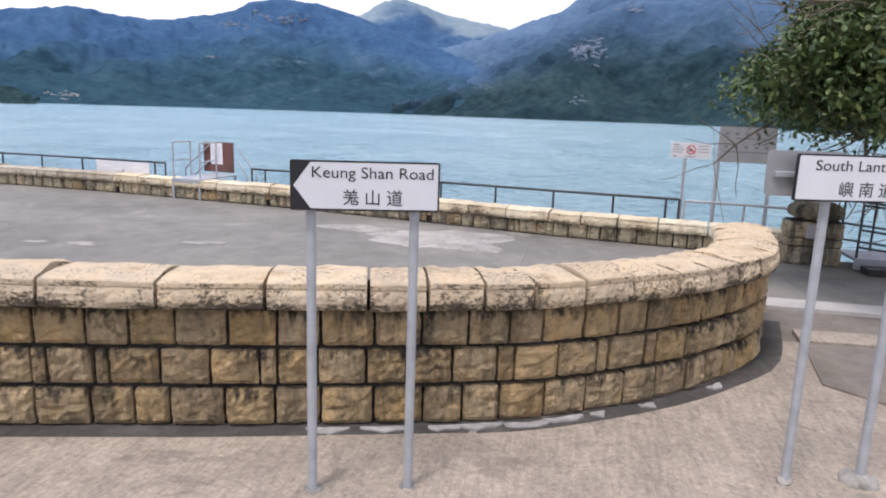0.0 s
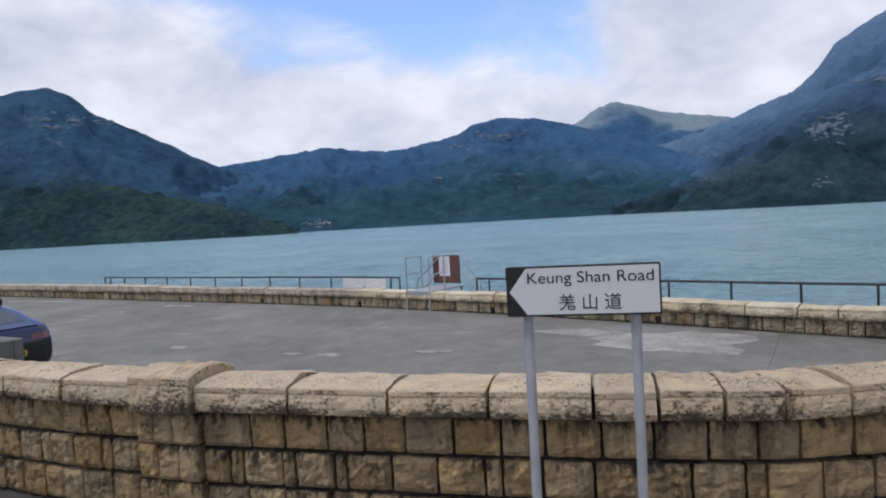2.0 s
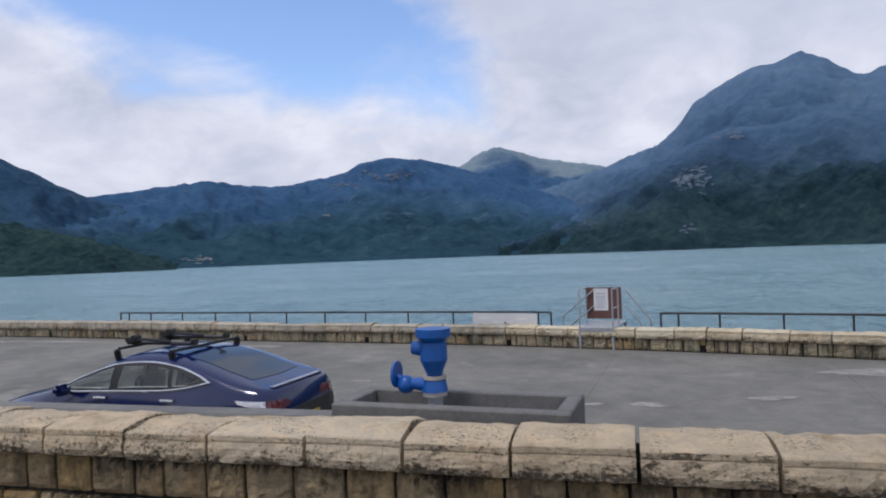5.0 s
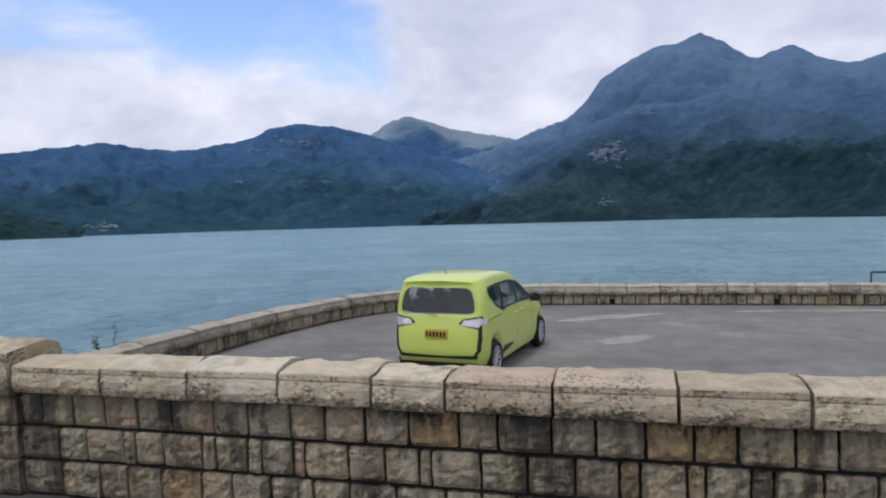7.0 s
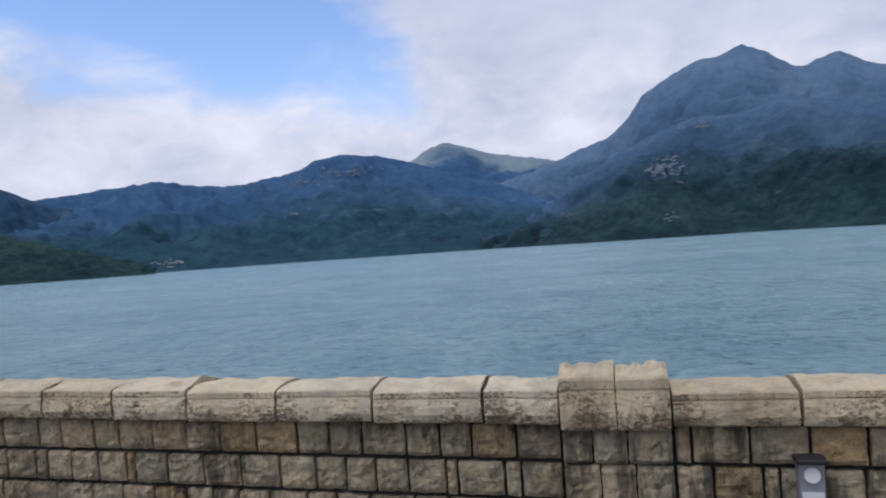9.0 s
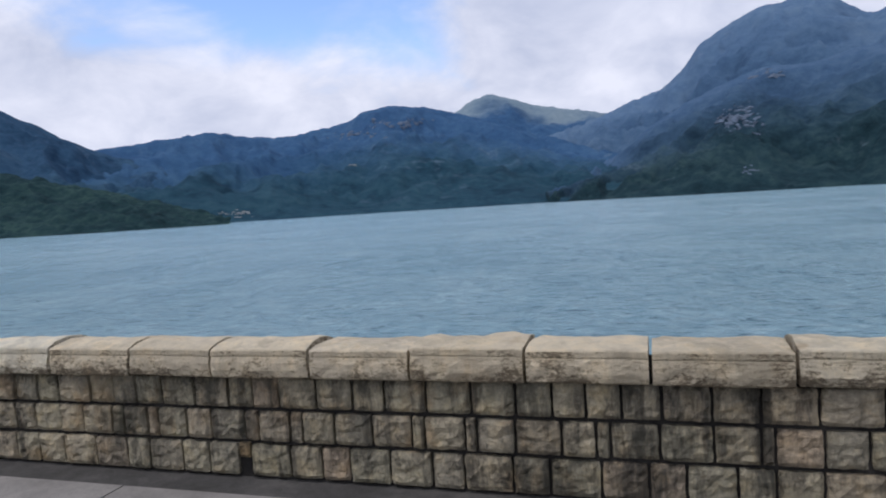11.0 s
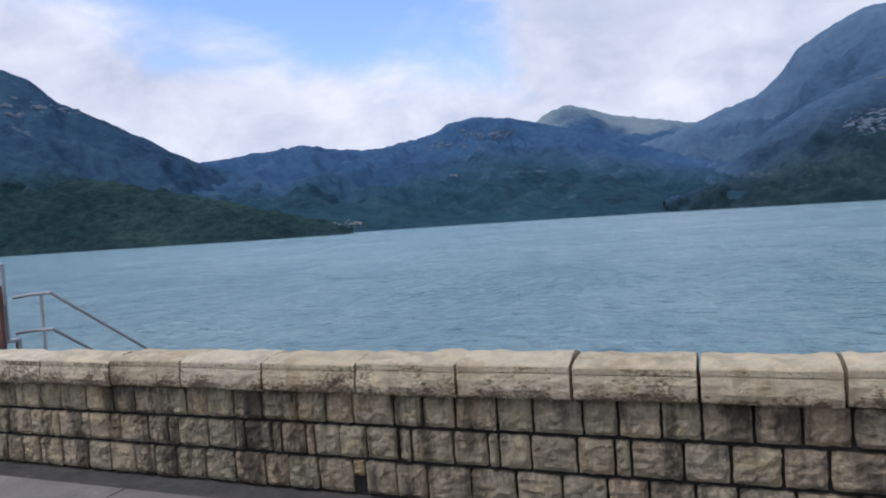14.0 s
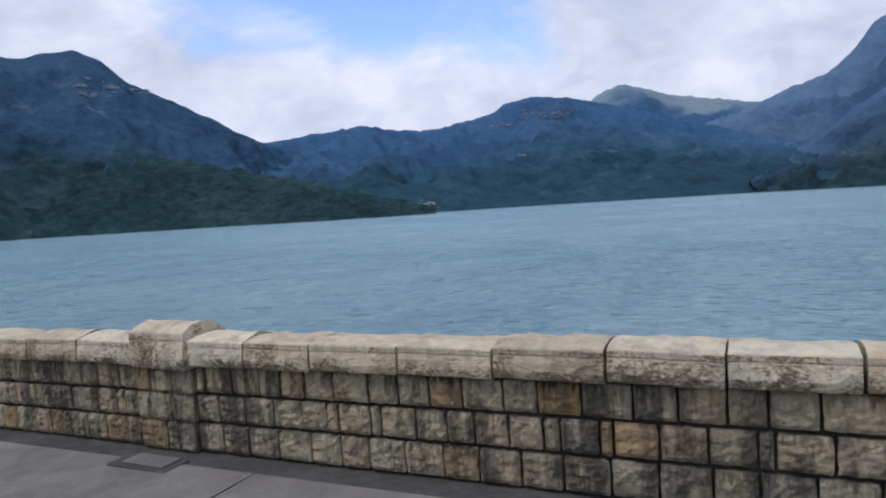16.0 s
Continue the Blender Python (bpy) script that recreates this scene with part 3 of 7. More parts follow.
M_HAZY_PEAK = woods_mat("hazy blue peak", ((0.038, 0.079, 0.144), (0.059, 0.112, 0.189), (0.085, 0.144, 0.218)), ((0.072, 0.130, 0.225), (0.099, 0.167, 0.265), (0.131, 0.203, 0.290)), (0.40, 0.85), (0.198, 0.252, 0.315), 0.034, 0.5)
# pale crown stands in for sunlight on the far hill, above haze blue
M_SUNLIT_FAR = woods_mat("hazy far hill with sunlit crown", RANGE_HAZE, ((0.144, 0.209, 0.270), (0.189, 0.254, 0.297), (0.241, 0.304, 0.333)), (0.70, 0.96), (0.252, 0.288, 0.297), 0.03, 0.2)

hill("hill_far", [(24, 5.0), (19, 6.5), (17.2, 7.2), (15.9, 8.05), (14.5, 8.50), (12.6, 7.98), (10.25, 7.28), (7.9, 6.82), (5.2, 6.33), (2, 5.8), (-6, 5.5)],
     [(-6, 2700), (24, 2700)], [(-6, 1900), (24, 1900)], WATER_Z, M_SUNLIT_FAR, "distant green hill behind the wooded range, its crown painted sunlit", seed=3, wide=0.2, rough=0.6)
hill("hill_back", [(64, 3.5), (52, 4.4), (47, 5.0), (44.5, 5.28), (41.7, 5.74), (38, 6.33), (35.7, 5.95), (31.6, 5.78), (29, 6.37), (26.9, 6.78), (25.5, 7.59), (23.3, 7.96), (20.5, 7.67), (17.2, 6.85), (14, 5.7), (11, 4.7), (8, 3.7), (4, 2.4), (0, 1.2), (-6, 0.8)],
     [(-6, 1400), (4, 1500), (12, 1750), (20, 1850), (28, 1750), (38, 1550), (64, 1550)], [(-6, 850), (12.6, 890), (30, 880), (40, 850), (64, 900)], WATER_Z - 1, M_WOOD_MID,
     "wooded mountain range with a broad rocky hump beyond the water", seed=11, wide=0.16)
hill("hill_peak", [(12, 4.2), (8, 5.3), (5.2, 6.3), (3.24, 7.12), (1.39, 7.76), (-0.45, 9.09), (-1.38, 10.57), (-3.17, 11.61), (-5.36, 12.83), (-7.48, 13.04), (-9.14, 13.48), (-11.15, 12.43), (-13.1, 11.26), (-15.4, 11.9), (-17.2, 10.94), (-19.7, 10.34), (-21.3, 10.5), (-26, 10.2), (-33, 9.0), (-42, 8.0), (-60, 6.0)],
     [(-60, 1950), (12, 2050)], [(-60, 1150), (12, 1250)], WATER_Z, M_HAZY_PEAK, "tall bare mountain with a twin rocky summit", seed=21, wide=0.17, rough=1.3)
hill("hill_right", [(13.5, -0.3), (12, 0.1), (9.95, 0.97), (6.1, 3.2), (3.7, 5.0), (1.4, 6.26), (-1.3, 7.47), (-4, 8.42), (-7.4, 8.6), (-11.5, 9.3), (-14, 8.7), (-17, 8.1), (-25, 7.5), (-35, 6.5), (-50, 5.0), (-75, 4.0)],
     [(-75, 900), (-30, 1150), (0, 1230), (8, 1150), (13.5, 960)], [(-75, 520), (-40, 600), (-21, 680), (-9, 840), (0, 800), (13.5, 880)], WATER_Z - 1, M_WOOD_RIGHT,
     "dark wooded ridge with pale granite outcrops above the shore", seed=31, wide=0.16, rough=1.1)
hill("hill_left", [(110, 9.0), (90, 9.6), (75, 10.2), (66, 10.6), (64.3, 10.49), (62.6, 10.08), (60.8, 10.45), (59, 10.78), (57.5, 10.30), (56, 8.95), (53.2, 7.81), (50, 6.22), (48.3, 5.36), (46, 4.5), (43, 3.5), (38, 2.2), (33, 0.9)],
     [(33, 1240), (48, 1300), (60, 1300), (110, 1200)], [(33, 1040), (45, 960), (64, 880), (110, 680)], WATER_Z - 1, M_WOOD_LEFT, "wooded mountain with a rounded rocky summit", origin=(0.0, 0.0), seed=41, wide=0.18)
hill("hill_shore", [(100, 6.8), (80, 6.6), (65, 6.3), (58, 5.7), (50.8, 5.4), (46, 4.6), (42.7, 3.9), (38, 2.8), (33.9, 1.75), (30, 0.8), (27.5, 0.1), (26, -0.3)],
     [(26, 650), (34, 740), (50, 860), (100, 800)], [(26, 640), (30, 610), (36, 600), (45, 640), (58, 680), (70, 640), (100, 520)], WATER_Z - 1, M_WOOD_NEAR,
     "low promontory covered in dense green woods at the waterline", origin=(-230.0, 0.0), seed=51, wide=0.14, rough=0.35, crown=3.2, rows=60)

# pale granite and cut earth on the slopes
M_EARTH = plain("pale bare earth", (0.19, 0.21, 0.21), 0.9, 0.0, 0.35, 0.25, 0.4)
M_GRANITE = plain("pale weathered rock", (0.102, 0.136, 0.186), 0.9, 0.0, 0.40, 0.12, 0.4)


def outcrop(name, eye_x, az_, el_, spread, count, size, label, mat=None):
    """Rocks lying on a slope, round the spot that is seen from the dam at eye_x in that direction (degrees)."""
    rng = random.Random(name + str(count) + str(az_))
    bm = bmesh.new()
    deps = bpy.context.evaluated_depsgraph_get()
    for _ in range(count):
        a, e = radians(az_ + rng.gauss(0, spread[0])), radians(el_ + rng.gauss(0, spread[1]))
        way = Vector((-math.sin(a) * math.cos(e), math.cos(a) * math.cos(e), math.sin(e)))
        hit_, loc, nor, *_ = scene.ray_cast(deps, Vector((eye_x, 60.0, 4.0)), way)
        if not hit_ or loc.y < 200:
            continue
        s = size * rng.uniform(0.25, 1.0) ** 1.4 * 1.25
        along = Vector((0, 0, 1)).cross(nor).normalized()
        along = (along + nor.cross(along) * rng.uniform(-0.5, 0.5)).normalized()
        lie = Matrix((along, nor.cross(along), nor)).transposed().to_4x4()
        m4 = Matrix.Translation(loc) @ lie @ Matrix.Diagonal((s * rng.uniform(0.7, 2.2), s * rng.uniform(0.35, 0.9), s * 0.30, 1))
        r = bmesh.ops.create_icosphere(bm, subdivisions=2, radius=1, matrix=m4)
        for v in r["verts"]:
            v.co += noise.noise_vector(v.co / (s * 0.7)) * s * 0.45
    tagged(mesh_ob(name, bm, mat or M_GRANITE), label, "rocks", kind="stuff")


# ---- dam, road, pavement ----
FRONT = smooth_line([(2.14, 10.5), (1.93, 9.28), (1.64, 8.63), (0.91, 7.81), (0.0, 7.15), (-0.66, 6.83), (-2.35, 6.30), (-4.48, 5.73)], 5) \
    + [(-5.2, 5.60)] + smooth_line([(-5.8, 5.48), (-15.5, 4.76), (-23.2, 4.44), (-31.0, 4.58), (-39.2, 4.97), (-46.4, 5.18), (-58.0, 5.15)], 5) + [(-70.0, 5.15), (-290.0, 5.15)]
WALL = Line(FRONT)
HC, COP_H, WALL_D, COP_D = 0.92, 0.20, 0.44, 0.62


def front_y(x):
    if x > 2.1:
        return 10.5
    return WALL.at(WALL.where(x))[1] if x <= -0.66 else float(np.interp(x, [p[0] for p in FRONT[::-1]], [p[1] for p in FRONT[::-1]]))


def strip(name, xs, inner, outer, z, mat, label, thick=0.12):
    """A long slab between two edges that follow the dam."""
    bm = bmesh.new()
    top = [[bm.verts.new((x, f(x), z(x) - d)) for x in xs] for f, d in ((inner, 0), (outer, 0), (outer, thick), (inner, thick))]
    for i in range(len(xs) - 1):
        for k in range(4):
            a, b_ = top[k], top[(k + 1) % 4]
            bm.faces.new((a[i], b_[i], b_[i + 1], a[i + 1]))
    bmesh.ops.recalc_face_normals(bm, faces=bm.faces)
    return tagged(mesh_ob(name, bm, mat), label, "ground", kind="structure")


xs_dam = [-290 + 4 * i for i in range(71)] + [-5, -3, -1.5, -0.66]
strip("road", [-400 + 10 * i for i in range(46)], lambda x: -7.5, lambda x: 2.2, lambda x: road_z(x) - 0.14, M_ASPHALT, "dark worn asphalt road along the dam crest", 0.3)
strip("kerb", xs_dam, lambda x: 2.2, lambda x: 2.35, lambda x: road_z(x) - 0.005, M_CURB, "pale concrete kerb of the dam road", 0.3)

# ground: falls away behind the road and reaches the horizon
bm = bmesh.new()
gx = [-4000, -2000, -1000, -500, -300, -150, -60, 0, 60, 150, 300, 500, 1000, 2000, 4000]
gy = [-4000, -2500, -1200, -500, -200, -80, -40, -20, -7.4]
gv = [[bm.verts.new((x, y, road_z(x) - 0.3 - (0 if y > -10 else min(30, (-10 - y) * 0.45)) + 6 * noise.noise(Vector((x / 90, y / 90, 2))) * (1 if y < -50 else 0))) for x in gx] for y in gy]
for i in range(len(gy) - 1):
    for j in range(len(gx) - 1):
        bm.faces.new((gv[i][j], gv[i][j + 1], gv[i + 1][j + 1], gv[i + 1][j]))
M_GROUND = woods_mat("grass ground", ((0.04, 0.07, 0.03), (0.07, 0.11, 0.04), (0.11, 0.14, 0.06)), None, None, (0.3, 0.28, 0.24), 0.6)
tagged(mesh_ob("ground", bm, M_GROUND), "grassy downstream slope below the dam road", "ground", kind="structure")

# upstream bank behind the parapet
bm = bmesh.new()
bx = [-420 + 6 * i for i in range(76)] + [40, 80, 200, 500, 1500]
by = [(0.36, -0.35), (1.2, -0.45), (3.0, -1.0), (6.0, -2.3), (10.0, -4.2), (16.0, -7.0), (24.0, -9.5)]
bv = [[bm.verts.new((x, (front_y(x) if x < -6 else 5.5) + dy_, road_z(x) * (1 if dz_ > -2 else 0.3) + dz_ + 0.12 * noise.noise(Vector((x / 1.7, dy_, 4))))) for x in bx] for dy_, dz_ in by]
for i in range(len(by) - 1):
    for j in range(len(bx) - 1):
        bm.faces.new((bv[i][j], bv[i][j + 1], bv[i + 1][j + 1], bv[i + 1][j]))
M_BANK = woods_mat("bank grass and stone", ((0.05, 0.07, 0.035), (0.09, 0.115, 0.05), (0.15, 0.15, 0.08)), None, None, (0.32, 0.29, 0.24), 1.6, 0.5)
tagged(mesh_ob("bank", bm, M_BANK), "grassy upstream bank of the dam sloping to the water", "bank", kind="structure")


# pavement slabs between kerb and gutter, and the damp gutter at the wall's foot
def slab_run(parent, x0, x1, y0, y1f, z, mat, gap=0.012):
    bm = bmesh.new()
    n_ = max(1, int((x1 - x0) / 1.2))
    xs = [x0 + gap + (x1 - x0 - 2 * gap) * i / n_ for i in range(n_ + 1)]
    rows_ = [[bm.verts.new((x, f(x), z(x) + d)) for x in xs] for f, d in ((y0, -0.12), (y0, 0.0), (y1f, 0.0), (y1f, -0.12))]
    for i in range(n_):
        for k in range(3):
            bm.faces.new((rows_[k][i], rows_[k][i + 1], rows_[k + 1][i + 1], rows_[k + 1][i]))
    bmesh.ops.recalc_face_normals(bm, faces=bm.faces)
    return part("paving_slab", bm, mat, parent)


pavement = thing("pavement", Matrix(), "grey concrete pavement in long slabs beside the parapet", "pavement", kind="structure")
sx = -4.6
while sx > -262:
    nx_ = sx - 4.6
    slab_run(pavement, nx_, sx, lambda x: 2.35, lambda x: front_y(x) - 0.34, road_z, M_PAVE)
    sx = nx_
xs_g = [-270 + 3 * i for i in range(88)] + [-5.2, -4.0, -2.5, -0.7]
strip("gutter", xs_g, lambda x: front_y(x) - (0.33 if x < -4.5 else 0.17), lambda x: front_y(x) + 0.05, lambda x: road_z(x) - 0.012 + (APRON_Z + 0.018 if x > -4.5 else 0), M_GUTTER, "dark damp concrete gutter at the foot of the wall", 0.1)


# ---- stones ----
def rock_face(w, h, d, seed, nx=8, nz=7, bulge=0.020, edge=0.012, mat=None):
    """A squared block, rough-faced towards -y between pitched edges, its back at y = d."""
    rng = random.Random(seed)
    bm = bmesh.new()
    tilt_u, tilt_v = rng.uniform(-0.020, 0.020), rng.uniform(-0.020, 0.020)
    corner = [rng.uniform(0.0, 0.007) for _ in range(4)]
    g = []
    for j in range(nz + 1):
        row = []
        for i in range(nx + 1):
            u, v = -0.5 + i / nx, -0.5 + j / nz
            rim = max(abs(u), abs(v)) * 2
            x, z = u * w, v * h
            cut = corner[(0 if u < 0 else 1) + (0 if v < 0 else 2)] if abs(u) > 0.45 and abs(v) > 0.45 else 0
            lump = noise.fractal(Vector((x * 11 + seed, z * 17, seed * 0.37)), 0.7, 2.0, 4)
            y = edge * max(0, (rim - 0.80) / 0.20) - bulge * (1 - 0.8 * max(0, (rim - 0.84) / 0.16)) * (0.8 + 1.1 * lump) + tilt_u * u + tilt_v * v
            wob = 0.010 * noise.noise(Vector((x * 14, z * 14, seed)))
            row.append(bm.verts.new((x * (1 - cut / w * 2) + (wob if abs(u) > 0.49 else rng.uniform(-0.006, 0.006)), y, z * (1 - cut / h * 2) + (wob if abs(v) > 0.49 else rng.uniform(-0.006, 0.006)))))
        g.append(row)
    for j in range(nz):
        for i in range(nx):
            bm.faces.new((g[j][i], g[j][i + 1], g[j + 1][i + 1], g[j + 1][i]))
    rim = g[0][:] + [g[j][nx] for j in range(1, nz + 1)] + g[nz][:-1][::-1] + [g[j][0] for j in range(nz - 1, 0, -1)]
    backv = [bm.verts.new((p.co.x, d, p.co.z)) for p in rim]
    for i in range(len(rim)):
        k = (i + 1) % len(rim)
        bm.faces.new((rim[i], backv[i], backv[k], rim[k]))
    bmesh.ops.recalc_face_normals(bm, faces=bm.faces)
    me = bpy.data.meshes.new("stone")
    bm.to_mesh(me)
    bm.free()
    me.materials.append(mat or M_STONE)
    return me


def coping_mesh(seed, nx=11, mat=None):
    """One coping stone, 1 m long to be scaled: rough pitched front, a straight drafted edge, a rough top that rises to its middle."""
    rng = random.Random(seed)
    bm = bmesh.new()
    rise = rng.uniform(0.004, 0.026)
    prof = [(0.014, 0.0), (-0.004, 0.014), (-0.016, 0.058), (-0.013, 0.108), (0.001, 0.143), (0.006, 0.148), (0.006, 0.152), (-0.001, 0.156), (0.0, COP_H - 0.012), (0.014, COP_H - 0.002), (0.13, COP_H + 0.004 + rise * 0.7), (0.27, COP_H + 0.008 + rise), (0.42, COP_H + 0.004 + rise * 0.7), (COP_D - 0.03, COP_H - 0.012), (COP_D, COP_H - 0.05), (COP_D, 0.0)]
    rowsv = []
    for i in range(nx + 1):
        u = -0.5 + i / nx
        end = i in (0, nx)
        r = []
        for k, (y, z) in enumerate(prof):
            lump = noise.fractal(Vector((u * 6 + seed, y * 9, z * 9)), 0.7, 2.0, 4)
            jy = 0.022 * lump if k in (1, 2, 3) else 0
            jz = (0.020 * lump + 0.022 * noise.noise(Vector((u * 2.4 + seed * 3.1, y * 3, 5)))) if 10 <= k <= 13 else 0.002 * lump
            if end:
                jy, jz = jy + (0.006 if k < 4 else 0.002 if k < 9 else 0), jz - 0.004
            r.append(bm.verts.new((u, y + jy, max(0, z + jz) if k not in (0, len(prof) - 1) else z)))
        rowsv.append(r)
    for a, b_ in zip(rowsv, rowsv[1:]):
        for k in range(len(prof) - 1):
            bm.faces.new((a[k], b_[k], b_[k + 1], a[k + 1]))
        bm.faces.new((a[-1], b_[-1], b_[0], a[0]))
    bm.faces.new(rowsv[0][::-1])
    bm.faces.new(rowsv[-1])
    bmesh.ops.recalc_face_normals(bm, faces=bm.faces)
    me = bpy.data.meshes.new("coping")
    bm.to_mesh(me)
    bm.free()
    me.materials.append(mat or M_COPING)
    return me


STONES = {k: [rock_face(k, 0.29, 0.14, 100 * i + int(k * 100), nx=(4 if k < 0.2 else 8)) for i in range(9)] for k in (0.12, 0.30, 0.38)}
STONES_GREY = {k: [rock_face(k, 0.29, 0.14, 100 * i + int(k * 100), nx=(4 if k < 0.2 else 8), mat=M_STONE_GREY) for i in range(9)] for k in (0.12, 0.30, 0.38)}


PALE_ON = [False]


def stones_at(x, w):
    """Yellow blocks near the stop, ever more grey ones along the dam, yellow again at its end."""
    sets = STONES_GREY if PALE_ON[0] and RW.random() < 0.92 else STONES if x > -30 or RW.random() < (0.14 if x > -75 else 0.12 if x < -203 else 0.0) else STONES_GREY
    return min(sets, key=lambda k: abs(k - w)), sets


COPINGS = [coping_mesh(700 + i) for i in range(9)]
COPINGS_GREY = [coping_mesh(700 + i, mat=M_COPING_GREY) for i in range(9)]
COPINGS_PALE = [coping_mesh(700 + i, mat=M_COPING_PALE) for i in range(9)]
RW = random.Random(77)


def put(name, me, parent, x, y, z, turn, sx_=1.0, sz_=1.0, tilt=0.0):
    ob = new(name, me)
    ob.parent = parent
    ob.matrix_basis = Matrix.Translation((x, y, z)) @ Euler((0, tilt, turn)).to_matrix().to_4x4() @ Matrix.Diagonal((sx_, 1, sz_, 1))
    return ob


def lay_course(parent, line, s0, s1, z0, h, zf, mixed, skip=()):
    """One course of blocks along the line's right-hand side (the road side), from length s0 to s1."""
    s = s0
    holes = sorted(skip)
    narrow_next = False
    while s < s1 - 0.06:
        if mixed and narrow_next:
            w = RW.uniform(0.09, 0.14)
        else:
            w = RW.uniform(0.25, 0.38) if mixed else RW.uniform(0.25, 0.40)
        if mixed:
            narrow_next = (not narrow_next) and RW.random() < 0.42
        for q in holes:
            if s <= q < s + w + 0.08:
                w = q - s
                break
        if s1 - (s + w) < 0.12:
            w = s1 - s
        if w > 0.05:
            mid = s + w / 2
            x, y = line.at(mid)
            kind, sets = stones_at(x, w)
            put("stone", RW.choice(sets[kind]), parent, x + 0.0, y + RW.uniform(-0.006, 0.006), z0 + h / 2 + zf(x), line.turn(mid) + math.pi, (w - 0.024) / kind, (h - 0.036) / 0.29)
        s += w
        if holes and s >= holes[0] - 0.02:
            x, y = line.at(s + 0.06)
            put("stone", STONES[0.12][0], parent, x, y, z0 + h - 0.075 + zf(x), line.turn(s) + math.pi, 0.85, 0.13 / 0.29)
            s += 0.12
            holes.pop(0)


def core(parent, line, s0, s1, z0, z1, zf, depth, inset=0.045, mat=None):
    """The mortared body behind the blocks."""
    bm = bmesh.new()
    k = max(2, int((s1 - s0) / 1.0) + 1)
    rows_ = []
    for i in range(k):
        s = s0 + (s1 - s0) * i / (k - 1)
        x, y = line.at(s)
        t = line.turn(s)
        nx_, ny_ = math.sin(t), -math.cos(t)      # away from the road for a line that runs left
        zz = zf(x)
        rows_.append([bm.verts.new((x + nx_ * o, y + ny_ * o, z + zz)) for o, z in ((inset, z0), (inset, z1), (depth, z1), (depth, z0))])
    for a, b_ in zip(rows_, rows_[1:]):
        for q in range(4):
            bm.faces.new((a[q], a[(q + 1) % 4], b_[(q + 1) % 4], b_[q]))
    bm.faces.new(rows_[0])
    bm.faces.new(rows_[-1][::-1])
    bmesh.ops.recalc_face_normals(bm, faces=bm.faces)
    return part("core", bm, mat or M_MORTAR, parent)


def lay_copings(parent, line, s0, s1, z, zf, lengths=None, over=0.075, lo=0.62, hi=0.95):
    s, i = s0, 0
    while s < s1 - 0.05:
        w = lengths[i] if lengths and i < len(lengths) else RW.uniform(lo, hi)
        i += 1
        if s1 - (s + w) < 0.30:
            w = s1 - s
        mid = s + w / 2
        x, y = line.at(mid)
        t = line.turn(mid)
        put("coping_stone", RW.choice(COPINGS if not PALE_ON[0] and x > -38 + 12 * RW.random() else COPINGS_GREY if PALE_ON[0] and x < -12 else COPINGS_PALE), parent, x - math.sin(t) * over, y + math.cos(t) * over, z + zf(x) + RW.uniform(-0.006, 0.008), t + math.pi, w - 0.026, RW.uniform(1.02, 1.11) * (1.24 if x < -45 else 1.16 if x < -22 else 1.0), RW.uniform(-0.012, 0.012))
        s += w


def pilaster(parent, line, s0, w, zf, base=0.0):
    """A wider pier, proud of the wall, with its own taller cap of two blocks."""
    mid = s0 + w / 2
    x, y = line.at(mid)
    t = line.turn(mid)
    ox, oy = -math.sin(t) * 0.05, math.cos(t) * 0.05
    z0 = base + zf(x)
    for c_, (za, h) in enumerate(((0.0, 0.32), (0.32, 0.30), (0.62, 0.26))):
        cuts = [0.0, 0.40, 0.72, 1.0] if c_ == 2 else ([0.0, 0.5, 1.0] if c_ == 0 else [0.0, 0.34, 0.66, 1.0])
        for a, b_ in zip(cuts, cuts[1:]):
            ww = (b_ - a) * w
            m_ = s0 + w * (a + b_) / 2
            px, py = line.at(m_)
            k, sets = stones_at(px, ww)
            put("stone", RW.choice(sets[k]), parent, px + ox, py + oy, z0 + za + h / 2, t + math.pi, (ww - 0.012) / k, (h - 0.012) / 0.29)
    for a, b_ in ((0.0, 0.48), (0.48, 1.0)):
        ww = (b_ - a) * w
        px, py = line.at(s0 + w * (a + b_) / 2)
        put("coping_stone", RW.choice(COPINGS if px > -38 else COPINGS_PALE), parent, px - math.sin(t) * 0.11, py + math.cos(t) * 0.11, z0 + 0.89, t + math.pi, ww - 0.008, 1.55 if x > -30 else 2.0)
    bm = bmesh.new()
    box(bm, 0, 0.27, 0.46, w - 0.03, 0.44, 0.92)
    ob = part("core", bm, M_MORTAR, parent)
    ob.matrix_basis = Matrix.Translation((x + ox, y + oy, z0)) @ Euler((0, 0, t + math.pi)).to_matrix().to_4x4()


# the dam parapet in bays between its pilasters
PIL_WS = [0.62] + [0.80] * 12
pil_x = [-4.48, -39.0, -69.86, -103.3, -136.8, -170.25, -203.0, -235.62, -268.0]
pil_s = [WALL.where(x) for x in pil_x]
WEEPS = [-12.0, -21.0, -30.0, -47.22, -56.86, -64.5, -81.0, -89.5, -97.91, -110.0, -118.5, -127.0, -143.0, -152.0, -161.35, -179.46, -186.15, -195.5, -210.58, -219.0, -227.5, -245.0, -254.0]
# lengths of the coping stones, bay by bay, from the stop onwards
COPING_RUNS = {}
COPING_RUNS[0] = [0.42, 0.42, 0.39, 0.39, 0.4, 0.39, 0.42, 0.38, 0.47, 0.44, 0.42, 0.38, 0.42, 0.43, 0.73, 0.75, 0.81, 0.83]
